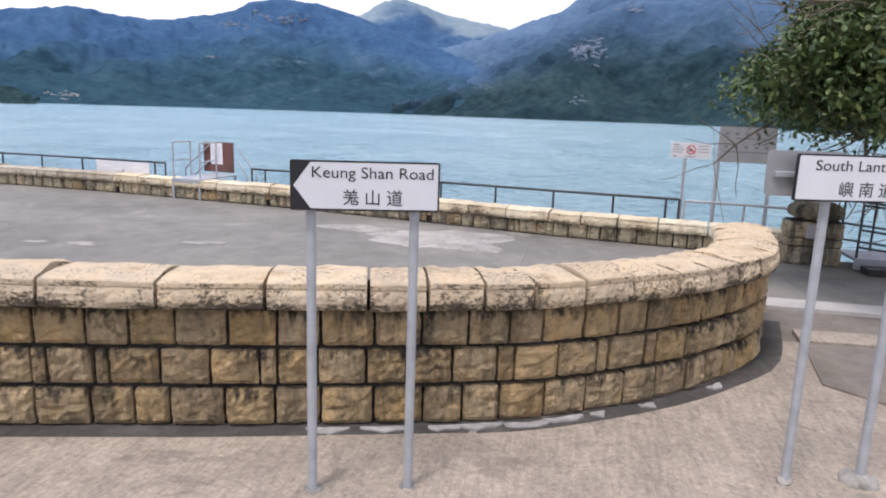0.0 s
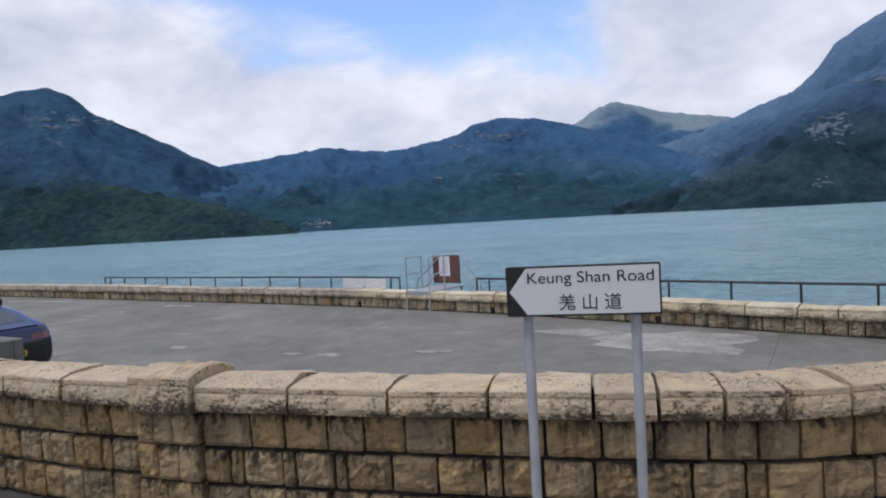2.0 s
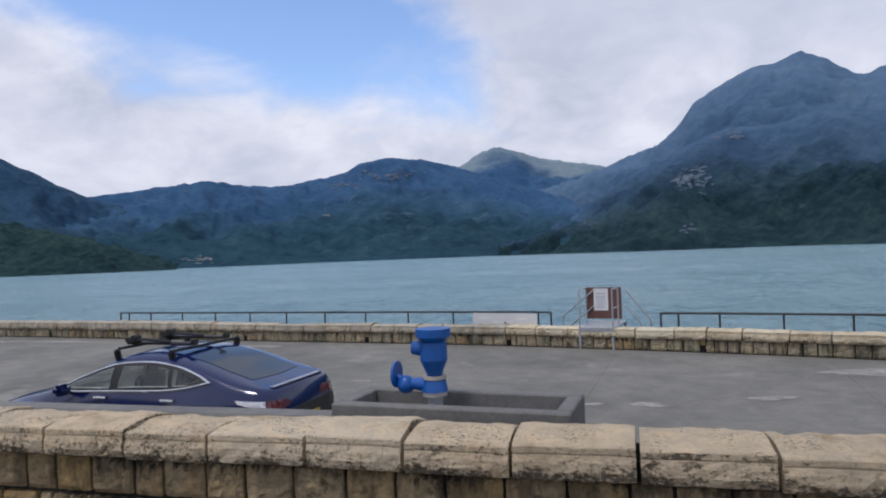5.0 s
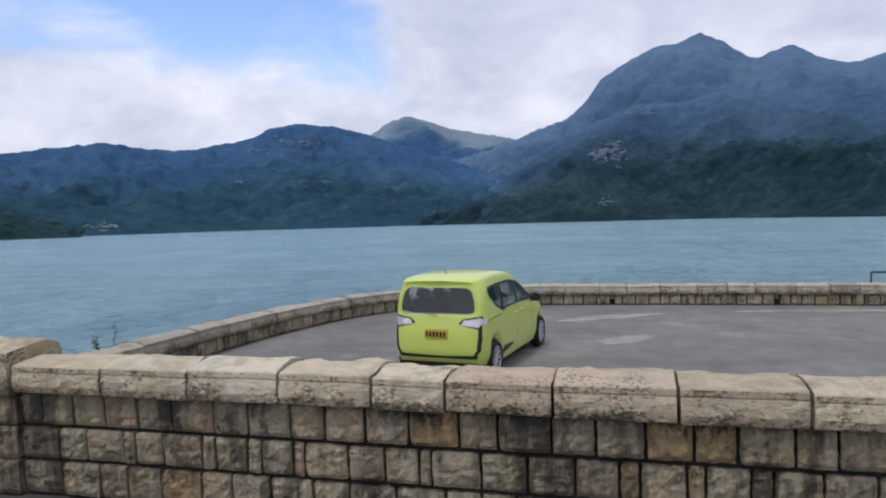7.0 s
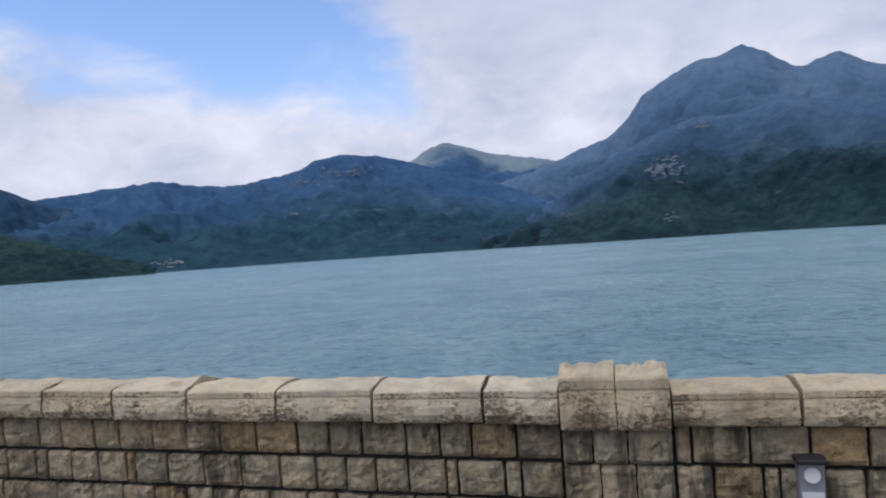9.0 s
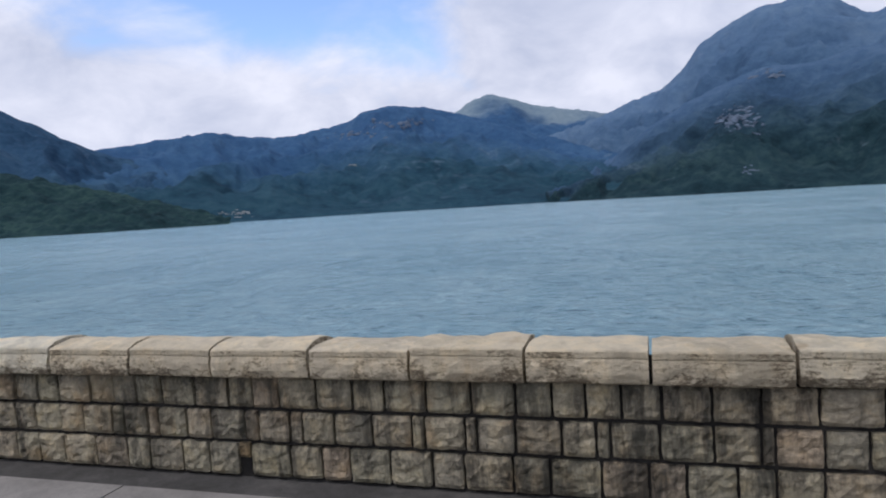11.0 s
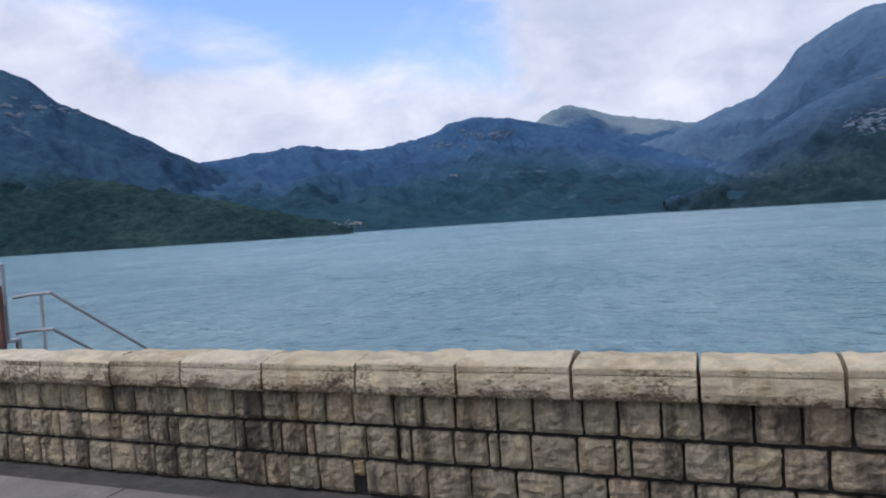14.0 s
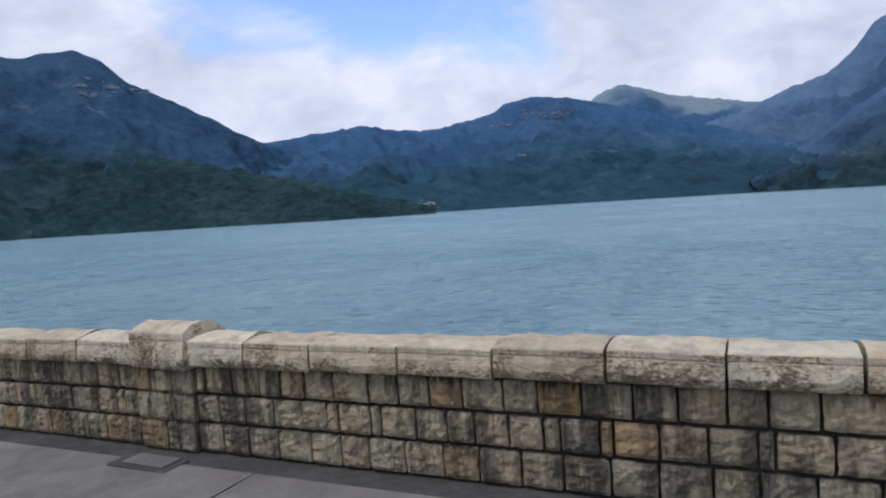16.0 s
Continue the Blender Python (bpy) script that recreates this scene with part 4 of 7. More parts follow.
COPING_RUNS[1] = [0.75, 0.79, 0.73, 0.76, 0.76, 0.7, 0.69, 0.75, 0.69, 0.72, 0.71, 0.75, 0.77, 0.79, 0.76, 0.75, 0.75, 0.46, 0.95, 0.8, 0.73, 0.75, 0.73, 0.78, 0.79, 0.6, 0.64, 0.79, 0.81, 0.82, 0.74, 0.83, 0.85, 0.82, 0.72, 0.72, 0.68, 0.81, 0.84, 0.78, 0.57, 0.77, 0.81, 0.84, 0.92]
COPING_RUNS[2] = [0.61, 0.94, 0.86, 0.83, 0.91, 0.81, 0.84, 0.83, 0.8, 1.01, 1.04, 0.81, 0.99, 0.87, 0.83, 0.88, 0.8, 0.82, 0.82, 0.95, 0.85, 0.94, 0.92, 0.91, 0.88, 0.86, 0.85, 0.85, 0.84, 0.81, 0.84, 0.83, 0.74, 0.83, 0.86]
COPING_RUNS[3] = [0.59, 0.91, 0.86, 0.86, 0.77, 0.76, 0.93, 0.92, 0.85, 0.8, 0.83, 0.8, 0.93, 0.9, 0.86, 0.88, 0.89, 0.9, 0.83, 0.97, 1.03, 0.93, 0.98, 0.98, 0.89, 0.88, 0.89, 0.84, 0.89, 0.89, 0.86, 0.86, 0.98, 0.89, 0.96, 0.91, 0.94]
COPING_RUNS[5] = [0.95, 0.96, 0.99, 0.97, 1.03, 0.98, 0.97, 1.05, 0.94, 0.98, 0.71, 0.88, 0.9, 0.84, 0.91, 0.95, 0.91, 0.9, 0.89, 0.92, 0.84, 0.88, 0.83, 0.83, 0.9, 0.92, 0.9, 0.92, 0.91, 0.89, 0.84, 1.01, 0.87, 0.86, 0.82, 0.8]
COPING_RUNS[6] = [0.48, 0.89, 0.95, 0.89, 0.93, 0.98, 0.98, 0.98, 0.99, 0.81, 0.89, 0.85, 0.82, 0.9, 0.9, 0.93, 0.92, 0.97, 0.95, 0.92, 1.0, 0.97, 0.93, 1.0, 0.94, 1.05, 0.7, 0.92, 0.94, 0.95, 1.0, 0.95, 1.02, 0.77, 0.88]
COPING_RUNS[7] = [1.09, 1.04, 0.99, 0.96, 0.96, 0.96, 1.0, 1.01, 1.07, 1.04, 0.81, 0.83, 0.87, 0.92, 0.83, 0.96, 0.88, 0.96, 0.94, 0.92, 1.12, 1.04, 0.91, 0.95, 0.95, 0.88, 0.95, 0.84, 0.85, 0.92, 0.89, 0.94, 0.79, 0.75]
bays = [(0.0, pil_s[0])] + [(a + w_, b_) for a, b_, w_ in zip(pil_s, pil_s[1:], PIL_WS)]
for k, (s0, s1) in enumerate(bays):
    first = k == 0
    lab = "curved end of a stone parapet in squared yellow granite with coping" if first else "parapet bay of squared granite blocks under a rough coping"
    bay = thing("wall_bay", Matrix(), lab, "stone wall", "bays of the dam parapet", kind="structure")
    zf = (lambda x: APRON_Z) if first else road_z
    holes = [WALL.where(x) for x in WEEPS if s0 + 0.5 < WALL.where(x) < s1 - 0.5]
    for z0, h, mixed in ((0.0, 0.32, False), (0.32, 0.30, True), (0.62, 0.30, False)):
        lay_course(bay, WALL, s0 + 0.01, s1 - 0.01, z0, h, zf, mixed, [q for q in holes] if z0 == 0 else ())
    core(bay, WALL, s0, s1, -0.15, HC + 0.11, zf, WALL_D)
    lay_copings(bay, WALL, s0, s1, HC, zf, COPING_RUNS.get(k), lo=0.85, hi=0.97)
    if k < len(pil_s):
        pilaster(bay, WALL, s1, PIL_WS[k], zf if not first else (lambda x: -0.015))

# closing end of the curved wall
ex, ey = WALL.at(0.0)
et = WALL.turn(0.0)

# ---- the terrace by the water ----
RIM = smooth_line([(5.9, 15.0), (4.6, 15.25), (2.47, 15.62), (-0.2, 16.05), (-2.7, 16.62), (-7.3, 17.55), (-12.2, 18.25), (-16.4, 18.55), (-20.6, 18.70), (-25.0, 18.90), (-29.1, 19.10), (-33.3, 19.22),
                   (-35.8, 19.10), (-37.6, 18.70), (-39.1, 17.85), (-40.20, 16.2), (-40.85, 14.1), (-41.2, 12.0), (-41.42, 9.7), (-41.56, 8.0), (-41.60, 6.9)], 4)
RIMLINE = Line(RIM)
rim_h = (0.0, 0.31)


def offset_line(line, o, n_=90):
    out = []
    for i in range(n_ + 1):
        s = line.length * i / n_
        x, y = line.at(s)
        t = line.turn(s)
        out.append((x + math.sin(t) * o, y - math.cos(t) * o))
    return out


# floor slabs, cast in bays; each clipped to the outline of the terrace
def clip(poly, axis, val, keep_less):
    out = []
    for a, b_ in zip(poly, poly[1:] + poly[:1]):
        ia, ib = (a[axis] <= val) == keep_less, (b_[axis] <= val) == keep_less
        if ia:
            out.append(a)
        if ia != ib:
            t = (val - a[axis]) / (b_[axis] - a[axis])
            out.append((a[0] + (b_[0] - a[0]) * t, a[1] + (b_[1] - a[1]) * t))
    return out


edge = offset_line(RIMLINE, 0.30)
nearedge = [(x, front_y(x) + 0.30) for x in np.linspace(-42.0, -0.8, 60)]
curve_in = [(WALL.at(s)[0] + math.sin(WALL.turn(s)) * 0.3, WALL.at(s)[1] - math.cos(WALL.turn(s)) * 0.3) for s in np.linspace(WALL.where(-0.9), 0.0, 14)]
outline = edge + nearedge + curve_in + [(2.9, 11.45), (9.0, 11.40), (9.0, 14.6)]
terrace = thing("terrace_floor", Matrix(), "worn grey concrete terrace floor cast in large slabs", "floor", kind="structure")
cuts_x = [-44.0, -39.8, -35.5, -31.2, -26.9, -22.5, -18.1, -13.8, -9.45, -5.15, -0.87, 3.4, 10.0]
cuts_y = [4.0, 12.33, 20.5]
for xa, xb in zip(cuts_x, cuts_x[1:]):
    for ya, yb in zip(cuts_y, cuts_y[1:]):
        p = outline
        for axis, val, less in ((0, xa + 0.002, False), (0, xb - 0.002, True), (1, ya + 0.002, False), (1, yb - 0.002, True)):
            p = clip(p, axis, val, less) if p else p
        if len(p) > 2:
            part("slab", prism(p, DECK_Z - 0.15, DECK_Z + 0.002 * RW.random()), M_DECK, terrace)
part("footing", prism(offset_line(RIMLINE, 0.5) + nearedge + [(1.0, 8.5), (9.0, 11.3), (9.0, 14.6)], -7.5, DECK_Z - 0.03), M_PIT, terrace)

rim = thing("wall_rim", Matrix(), "low granite parapet round the terrace above the water", "stone wall", kind="structure")
rim_weeps = [-33.3, -29.1, -25.0, -20.6, -16.4, -12.18, -7.49, -3.2]
WEEP_S = [RIMLINE.where(x) for x in rim_weeps]
flatz = lambda x: DECK_Z
RIM_END = RIMLINE.where(4.3)
PALE_ON[0] = True
lay_course(rim, RIMLINE, RIM_END, RIMLINE.length, 0.0, 0.31, flatz, False, WEEP_S)
core(rim, RIMLINE, RIM_END, RIMLINE.length, -0.6, 0.30, flatz, 0.44)
lay_copings(rim, RIMLINE, RIM_END, RIMLINE.length, 0.295, flatz, None, 0.06, 0.65, 1.05)
# blocks on the outer face too, seen where the rim turns back to the dam
OUTER = Line([tuple(q) for q in offset_line(RIMLINE, 0.50)][::-1])
lay_course(rim, OUTER, 0.3, 14.0, -0.05, 0.34, flatz, False)

# ---- apron at the stop ----
apron = prism([(-4.62, 2.36), (30, 2.36), (30, 9.6), (2.1, 9.7)] + [(front_y(x) + 0.1 if False else x, front_y(x) + 0.1) for x in (1.6, 0.9, 0.0, -0.66, -2.35, -4.0, -4.62)], APRON_Z - 0.3, APRON_Z)
tagged(mesh_ob("pavement_apron", apron, M_APRON), "brown weathered concrete apron round the road signs", "pavement", kind="structure")
gpts = [(x, y) for x, y in [WALL.at(s) for s in np.linspace(0.0, WALL.where(-0.7), 18)]]
gout = [(x - math.sin(WALL.turn(s)) * (0.17 + 0.15 * max(0.0, 1 - s / 2.4)), y + math.cos(WALL.turn(s)) * (0.17 + 0.15 * max(0.0, 1 - s / 2.4))) for s in np.linspace(0.0, WALL.where(-0.7), 18) for x, y in [WALL.at(s)]]
tagged(mesh_ob("gutter_curve", prism(gpts + gout[::-1], APRON_Z - 0.1, APRON_Z + 0.006), M_GUTTER), "dark damp concrete strip round the curved wall's foot", "gutter", kind="structure")
tagged(mesh_ob("ramp", prism([(2.1, 9.7), (30, 9.6), (30, 11.0), (2.4, 11.1)], APRON_Z - 0.3, APRON_Z - 0.02), M_SLAB), "brown-grey concrete ramp to the terrace", "ramp", kind="structure")
tagged(mesh_ob("kerb_terrace", prism([(2.4, 11.1), (30, 10.9), (30, 11.45), (2.45, 11.55)], -0.4, APRON_Z + 0.03), M_CURB), "pale concrete kerb at the terrace entrance", "kerb", kind="structure")

tagged(mesh_ob("pavement_slab", prism([(2.30, 8.42), (2.78, 8.02), (4.6, 7.5), (4.9, 9.80), (2.48, 9.64)], APRON_Z - 0.1, APRON_Z + 0.018), M_SLAB), "brown worn concrete slab beside the apron", "pavement", kind="structure")
tagged(mesh_ob("kerb_strip", prism([(2.46, 9.67), (4.9, 9.83), (4.9, 10.22), (2.50, 10.10)], APRON_Z - 0.1, APRON_Z + 0.035), M_APRON), "pale concrete strip behind the worn slab", "kerb", kind="structure")
# broken mortar along the foot of the curved wall
fillet = thing("mortar_fillet", Matrix(), "broken pale mortar flakes along the wall's foot", "mortar", kind="structure")
rf = random.Random(9)
for fx in (-1.75, -1.35, -0.92, -0.66, -0.30, -0.05, 0.22, 0.62, 1.25):
    s0 = WALL.where(fx)
    n_f = rf.randint(5, 8)
    half = rf.uniform(0.10, 0.20) if fx < 0.1 else rf.uniform(0.05, 0.10)
    near_, far_ = [], []
    for i in range(n_f):
        s_ = s0 + half * (2 * i / (n_f - 1) - 1)
        x, y = WALL.at(s_)
        t = WALL.turn(s_)
        taper = 0.35 + 0.65 * math.sin(math.pi * (i + 0.3) / (n_f - 0.4))
        for lst, o in ((near_, 0.045 + rf.uniform(0, 0.02)), (far_, 0.05 + 0.085 * taper + rf.uniform(-0.025, 0.025))):
            lst.append((x - math.sin(t) * o, y + math.cos(t) * o))
    part("mortar_flake", prism(near_ + far_[::-1], APRON_Z - 0.02, APRON_Z + rf.uniform(0.014, 0.026)), M_FLAKE, fillet)


# ---- things: shared makers ----
from mathutils.bvhtree import BVHTree


def local(x, y, z, turn=0.0):
    return Matrix.Translation((x, y, z)) @ Euler((0, 0, turn)).to_matrix().to_4x4()


def plate_bm(outline, y0, thick, hole=None):
    """A flat sheet in the local x-z plane, its face towards -y."""
    bm = bmesh.new()
    a = [bm.verts.new((x, y0, z)) for x, z in outline]
    b_ = [bm.verts.new((x, y0 + thick, z)) for x, z in outline]
    bm.faces.new(a)
    bm.faces.new(b_[::-1])
    n_ = len(outline)
    for i in range(n_):
        bm.faces.new((a[i], b_[i], b_[(i + 1) % n_], a[(i + 1) % n_]))
    bmesh.ops.recalc_face_normals(bm, faces=bm.faces)
    return bm


def rect(x0, x1, z0, z1, r=0.0):
    if not r:
        return [(x0, z0), (x1, z0), (x1, z1), (x0, z1)]
    out = []
    for cx, cz, a0 in ((x1 - r, z0 + r, -90), (x1 - r, z1 - r, 0), (x0 + r, z1 - r, 90), (x0 + r, z0 + r, 180)):
        out += [(cx + r * math.cos(radians(a0 + q)), cz + r * math.sin(radians(a0 + q))) for q in (0, 30, 60, 90)]
    return out


def text_mesh(words, size):
    cu = bpy.data.curves.new("letter", "FONT")
    cu.body, cu.size, cu.extrude = words, size, 0.0008
    tmp = bpy.data.objects.new("letter", cu)
    me = bpy.data.meshes.new_from_object(tmp)
    bpy.data.objects.remove(tmp)
    return me


def lettering(words, parent, x, z, size, y, mat, width):
    """Words, each letter a thin mesh of its own standing on a sheet, fitted to a width."""
    total = max(v.co.x for v in text_mesh(words, size).vertices)
    k = width / total
    for i, ch in enumerate(words):
        if ch == " ":
            continue
        right = max(v.co.x for v in text_mesh(words[:i + 1], size).vertices)
        me = text_mesh(ch, size)
        shift = right - max(v.co.x for v in me.vertices)
        me.materials.clear()
        me.materials.append(mat)
        ob = new("letter", me)
        ob.parent = parent
        ob.matrix_basis = Matrix.Translation((x + shift * k, y, z)) @ Matrix.Rotation(radians(90), 4, "X") @ Matrix.Diagonal((k, 1, 1, 1))


def bars(parent, rows_, y, mat, name="print_bar"):
    """Plain bars where the print is too small to read: (x0, x1, z, height)."""
    for x0, x1, z, h in rows_:
        part(name, plate_bm(rect(x0, x1, z - h / 2, z + h / 2), y, 0.002), mat, parent)


def post_bm(x, y, z0, z1, r, cap=True):
    bm = bmesh.new()
    tube(bm, (x, y, z0), (x, y, z1), r, r, 14)
    if cap:
        bmesh.ops.create_uvsphere(bm, u_segments=14, v_segments=6, radius=r, matrix=Matrix.Translation((x, y, z1)) @ Matrix.Diagonal((1, 1, 0.5, 1)))
    return bm


# ---- street name signs ----
def street_sign(at, w, h, z0, posts, words, han, arrow, label, blobs=False, word_w=0.66):
    s = thing("street_sign", at, label, "street sign", "street name signs")
    plate = part("plate", plate_bm(rect(0, w, z0, z0 + h, 0.012), 0, 0.018), M_BLACK, s, "black plate with a white field")
    e = 0.011
    if arrow:
        field = [(0.018, z0 + h / 2), (0.115, z0 + e), (w - e, z0 + e), (w - e, z0 + h - e), (0.115, z0 + h - e)]
        tx = 0.115
    else:
        field = rect(e, w - e, z0 + e, z0 + h - e, 0.008)
        tx = 0.11
    part("white_field", plate_bm(field, -0.003, 0.004), M_WHITE, plate)
    lettering(words, plate, tx, z0 + h - 0.097, 0.090, -0.0042, M_BLACK, width=word_w)
    lettering(" ".join(han), plate, tx + 0.175 if arrow else tx + 0.16, z0 + 0.040, 0.100, -0.0042, M_BLACK, width=0.345)
    part("back_channel", box(bmesh.new(), w / 2, 0.030, z0 + h * 0.72, w - 0.06, 0.022, 0.035, bev=0.003), M_SIGNBACK, s)
    part("back_channel", box(bmesh.new(), w / 2, 0.030, z0 + h * 0.25, w - 0.06, 0.022, 0.035, bev=0.003), M_SIGNBACK, s)
    for px in posts:
        p = part("post", post_bm(px, 0.066, 0, z0 + h - 0.03, 0.029), M_GALV, s, "grey galvanised round post", True)
        for zz in (z0 + h * 0.72, z0 + h * 0.25):
            part("clamp", tube(bmesh.new(), (px, 0.066, zz - 0.018), (px, 0.066, zz + 0.018), 0.033, 0.033, 12), M_SIGNBACK, p)
        bm = bmesh.new()
        rng = random.Random(px)
        bmesh.ops.create_icosphere(bm, subdivisions=3, radius=0.13 if blobs and px > 0.5 else 0.06, matrix=Matrix.Translation((px, 0.066, 0)) @ Matrix.Diagonal((1, 1, 0.5 if blobs else 0.16, 1)))
        for v in bm.verts:
            v.co += 0.030 * noise.noise_vector(v.co * 14 + Vector((px, 0, 0)))
        part("footing", bm, M_PATCH if blobs else M_PIT, s, "rough cast concrete footing", True)
    return s


k1 = math.atan2(5.79 - 5.54, 0.81)
street_sign(local(-1.62, 5.54, APRON_Z, k1), 0.848, 0.285, 1.785, (0.11, 0.71), "Keung Shan Road", "羗山道", True,
            "white street name sign with black arrow border on two posts", word_w=0.695)
lantau = street_sign(local(1.25, 6.395, APRON_Z, 0.24), 0.92, 0.285, 1.90, (0.245, 0.76), "South Lantau Road", "嶼南道", False,
            "white street name sign with black border on concrete-footed posts", blobs=True, word_w=0.76)
back = part("back_plate", plate_bm(rect(-0.13, 0.36, 1.915, 2.195, 0.03), 0.110, 0.006), M_SIGNBACK, lantau, "plain grey aluminium plate fixed behind")
part("bracket", box(bmesh.new(), 0.12, 0.098, 2.05, 0.40, 0.022, 0.035, bev=0.003), M_GALV, back)


# ---- lamp posts along the dam ----
def lamp_post(x):
    z = road_z(x) + (0.004 if x < -4 else APRON_Z)
    y = front_y(x) - 0.60
    s = thing("lamp_post", local(x, y, z), "grey painted steel lamp post with a wide base", "lamp post", "lamp posts on the dam")
    bm = bmesh.new()
    tube(bm, (0, 0, 0.10), (0, 0, 1.75), 0.102, 0.100, 20)
    part("base_tube", bm, M_LAMP, s, "", True)
    bm = bmesh.new()
    box(bm, 0, 0, 0.012, 0.40, 0.40, 0.03, bev=0.006)
    tube(bm, (0, 0, 0.02), (0, 0, 0.10), 0.140, 0.106, 20)
    part("foot_flange", bm, M_LAMP, s)
    bm = bmesh.new()
    tube(bm, (0, 0, 1.72), (0, 0, 1.77), 0.110, 0.110, 20)
    tube(bm, (0, 0, 1.77), (0, 0, 1.95), 0.102, 0.062, 20)
    part("collar", bm, M_LAMP, s, "", True)
    bm = bmesh.new()
    tube(bm, (0, 0, 1.95), (0, 0, 7.6), 0.060, 0.040, 16)
    part("shaft", bm, M_LAMP, s, "", True)
    bm = bmesh.new()
    box(bm, 0, -0.102, 0.75, 0.11, 0.012, 0.46, bev=0.004)
    d = part("hatch", bm, M_LAMP, s, "flush service hatch")
    part("lock", tube(bmesh.new(), (0, -0.105, 0.92), (0, -0.114, 0.92), 0.012, 0.012, 8), M_TRIM, d)
    bm = bmesh.new()
    for a in range(-66, -19, 10):
        box(bm, 0.0605 * math.sin(radians(a)), -0.0605 * math.cos(radians(a)), 2.32, 0.013, 0.002, 0.26, Euler((0, 0, radians(a))).to_matrix())
    st = part("number_strip", bm, M_WHITE, s, "white sticker strip")
    part("print_bar", box(bmesh.new(), -0.0425, -0.0455, 2.36, 0.02, 0.002, 0.13, Euler((0, 0, radians(-43))).to_matrix()), M_INK, st)


for lx in (-19.64, -48.6, -77.5, -107.2, -136.5, -165.85, -194.74, -224.47, -253.5):
    lamp_post(lx)

# ---- warning signs on their pole ----
wx = -41.75
s = thing("traffic_sign", local(wx, 4.50, road_z(wx)), "warning triangle and grey plates on a thin galvanised pole", "traffic sign")
part("pole", post_bm(0, 0, 0, 3.46, 0.031), M_GALV, s, "", True)
part("footing", box(bmesh.new(), 0, 0, 0.01, 0.24, 0.24, 0.03, bev=0.01), M_PIT, s)
tri = lambda r, cz: [(-r, cz - r * 0.55), (r, cz - r * 0.55), (r * 0.97, cz - r * 0.45), (r * 0.06, cz + r * 1.10), (-r * 0.06, cz + r * 1.10), (-r * 0.97, cz - r * 0.45)]
e1 = new("sign_head")
e1.parent, e1.matrix_basis = s, local(-0.075, -0.02, 0, radians(-79))
p1 = part("upper_triangle", plate_bm(tri(0.40, 3.08), 0, 0.006), M_WHITE, e1, "white triangular plate with black mark")
part("pictogram", plate_bm([(-0.13, 2.96), (-0.07, 2.96), (-0.07, 3.08), (0.02, 3.08), (0.02, 3.13), (-0.07, 3.13), (-0.07, 3.24), (-0.13, 3.24)], -0.003, 0.004), M_BLACK, p1)
p2 = part("warning_triangle", plate_bm(tri(0.33, 2.55), 0, 0.006), M_RED, e1, "red-bordered white triangle")
part("white_field", plate_bm(tri(0.235, 2.56), -0.004, 0.005), M_WHITE, p2)
part("pictogram", plate_bm([(0.02, 2.46), (0.08, 2.46), (0.08, 2.58), (0.04, 2.66), (0.0, 2.58)], -0.007, 0.004), M_BLACK, p2)
part("pictogram", plate_bm([(-0.10, 2.46), (-0.06, 2.46), (-0.06, 2.54), (-0.10, 2.54)], -0.007, 0.004), M_BLACK, p2)
p3 = part("lower_plate", plate_bm(rect(-0.30, 0.30, 1.95, 2.31, 0.02), 0, 0.006), M_WHITE, e1, "white plate with small print")
bars(p3, [(-0.24, 0.20, 2.25, 0.02), (-0.24, 0.14, 2.21, 0.02)], -0.003, M_INK)
bars(p3, [(-0.16, -0.02, 2.09, 0.11), (0.04, 0.20, 2.07, 0.09)], -0.003, M_INK)


# ---- railing and boards beyond the rim wall ----
def rail_run(x0, x1, z_top0, z_top1, step_, mat, label, extra=(), low=True):
    s = thing("railing", Matrix(), label, "railing", "railings above the water")

    def at(x):
        q = RIMLINE.where(x)
        t = RIMLINE.turn(q)
        px, py = RIMLINE.at(q)
        return px + math.sin(t) * 0.85, py - math.cos(t) * 0.85
    n_ = max(1, round(abs(x1 - x0) / step_))
    xs_ = [x0 + (x1 - x0) * i / n_ for i in range(n_ + 1)]
    top = lambda x: z_top0 + (z_top1 - z_top0) * (x - x0) / (x1 - x0)
    pts = [Vector((*at(x), top(x))) for x in xs_]
    part("top_rail", bent(bmesh.new(), pts, 0.027, 8), mat, s)
    part("lower_rail", bent(bmesh.new(), [p - Vector((0, 0, 0.52)) for p in pts], 0.018, 6), mat, s)
    for x in list(xs_) + list(extra):
        px, py = at(x)
        p = part("post", tube(bmesh.new(), (px, py, DECK_Z - 0.25), (px, py, top(x)), 0.024, 0.024, 8), mat, s)
        part("base_plate", box(bmesh.new(), px, py, DECK_Z - 0.24, 0.12, 0.12, 0.016), mat, p)
    return s


rail_run(-26.7, -11.35, 0.60, 0.62, 1.38, M_RAIL, "black painted pipe railing behind the low wall", (-26.3, -11.7))
rail_run(-8.6, 1.9, 0.62, 0.68, 1.38, M_RAIL, "black painted pipe railing behind the low wall", (-8.2, 1.65))
rail_run(2.0, 4.2, 0.66, 0.66, 1.15, M_GALV, "grey galvanised pipe railing behind the low wall")
# ledge that carries the railing outside the wall
bm = bmesh.new()
ledge = prism([(x + math.sin(t) * o, y - math.cos(t) * o) for o, seq in ((0.45, 1), (1.1, -1)) for q in list(np.linspace(RIMLINE.where(5.2), RIMLINE.where(-30), 50))[::seq] for (x, y), t in [(RIMLINE.at(q), RIMLINE.turn(q))]], -0.9, DECK_Z - 0.25)
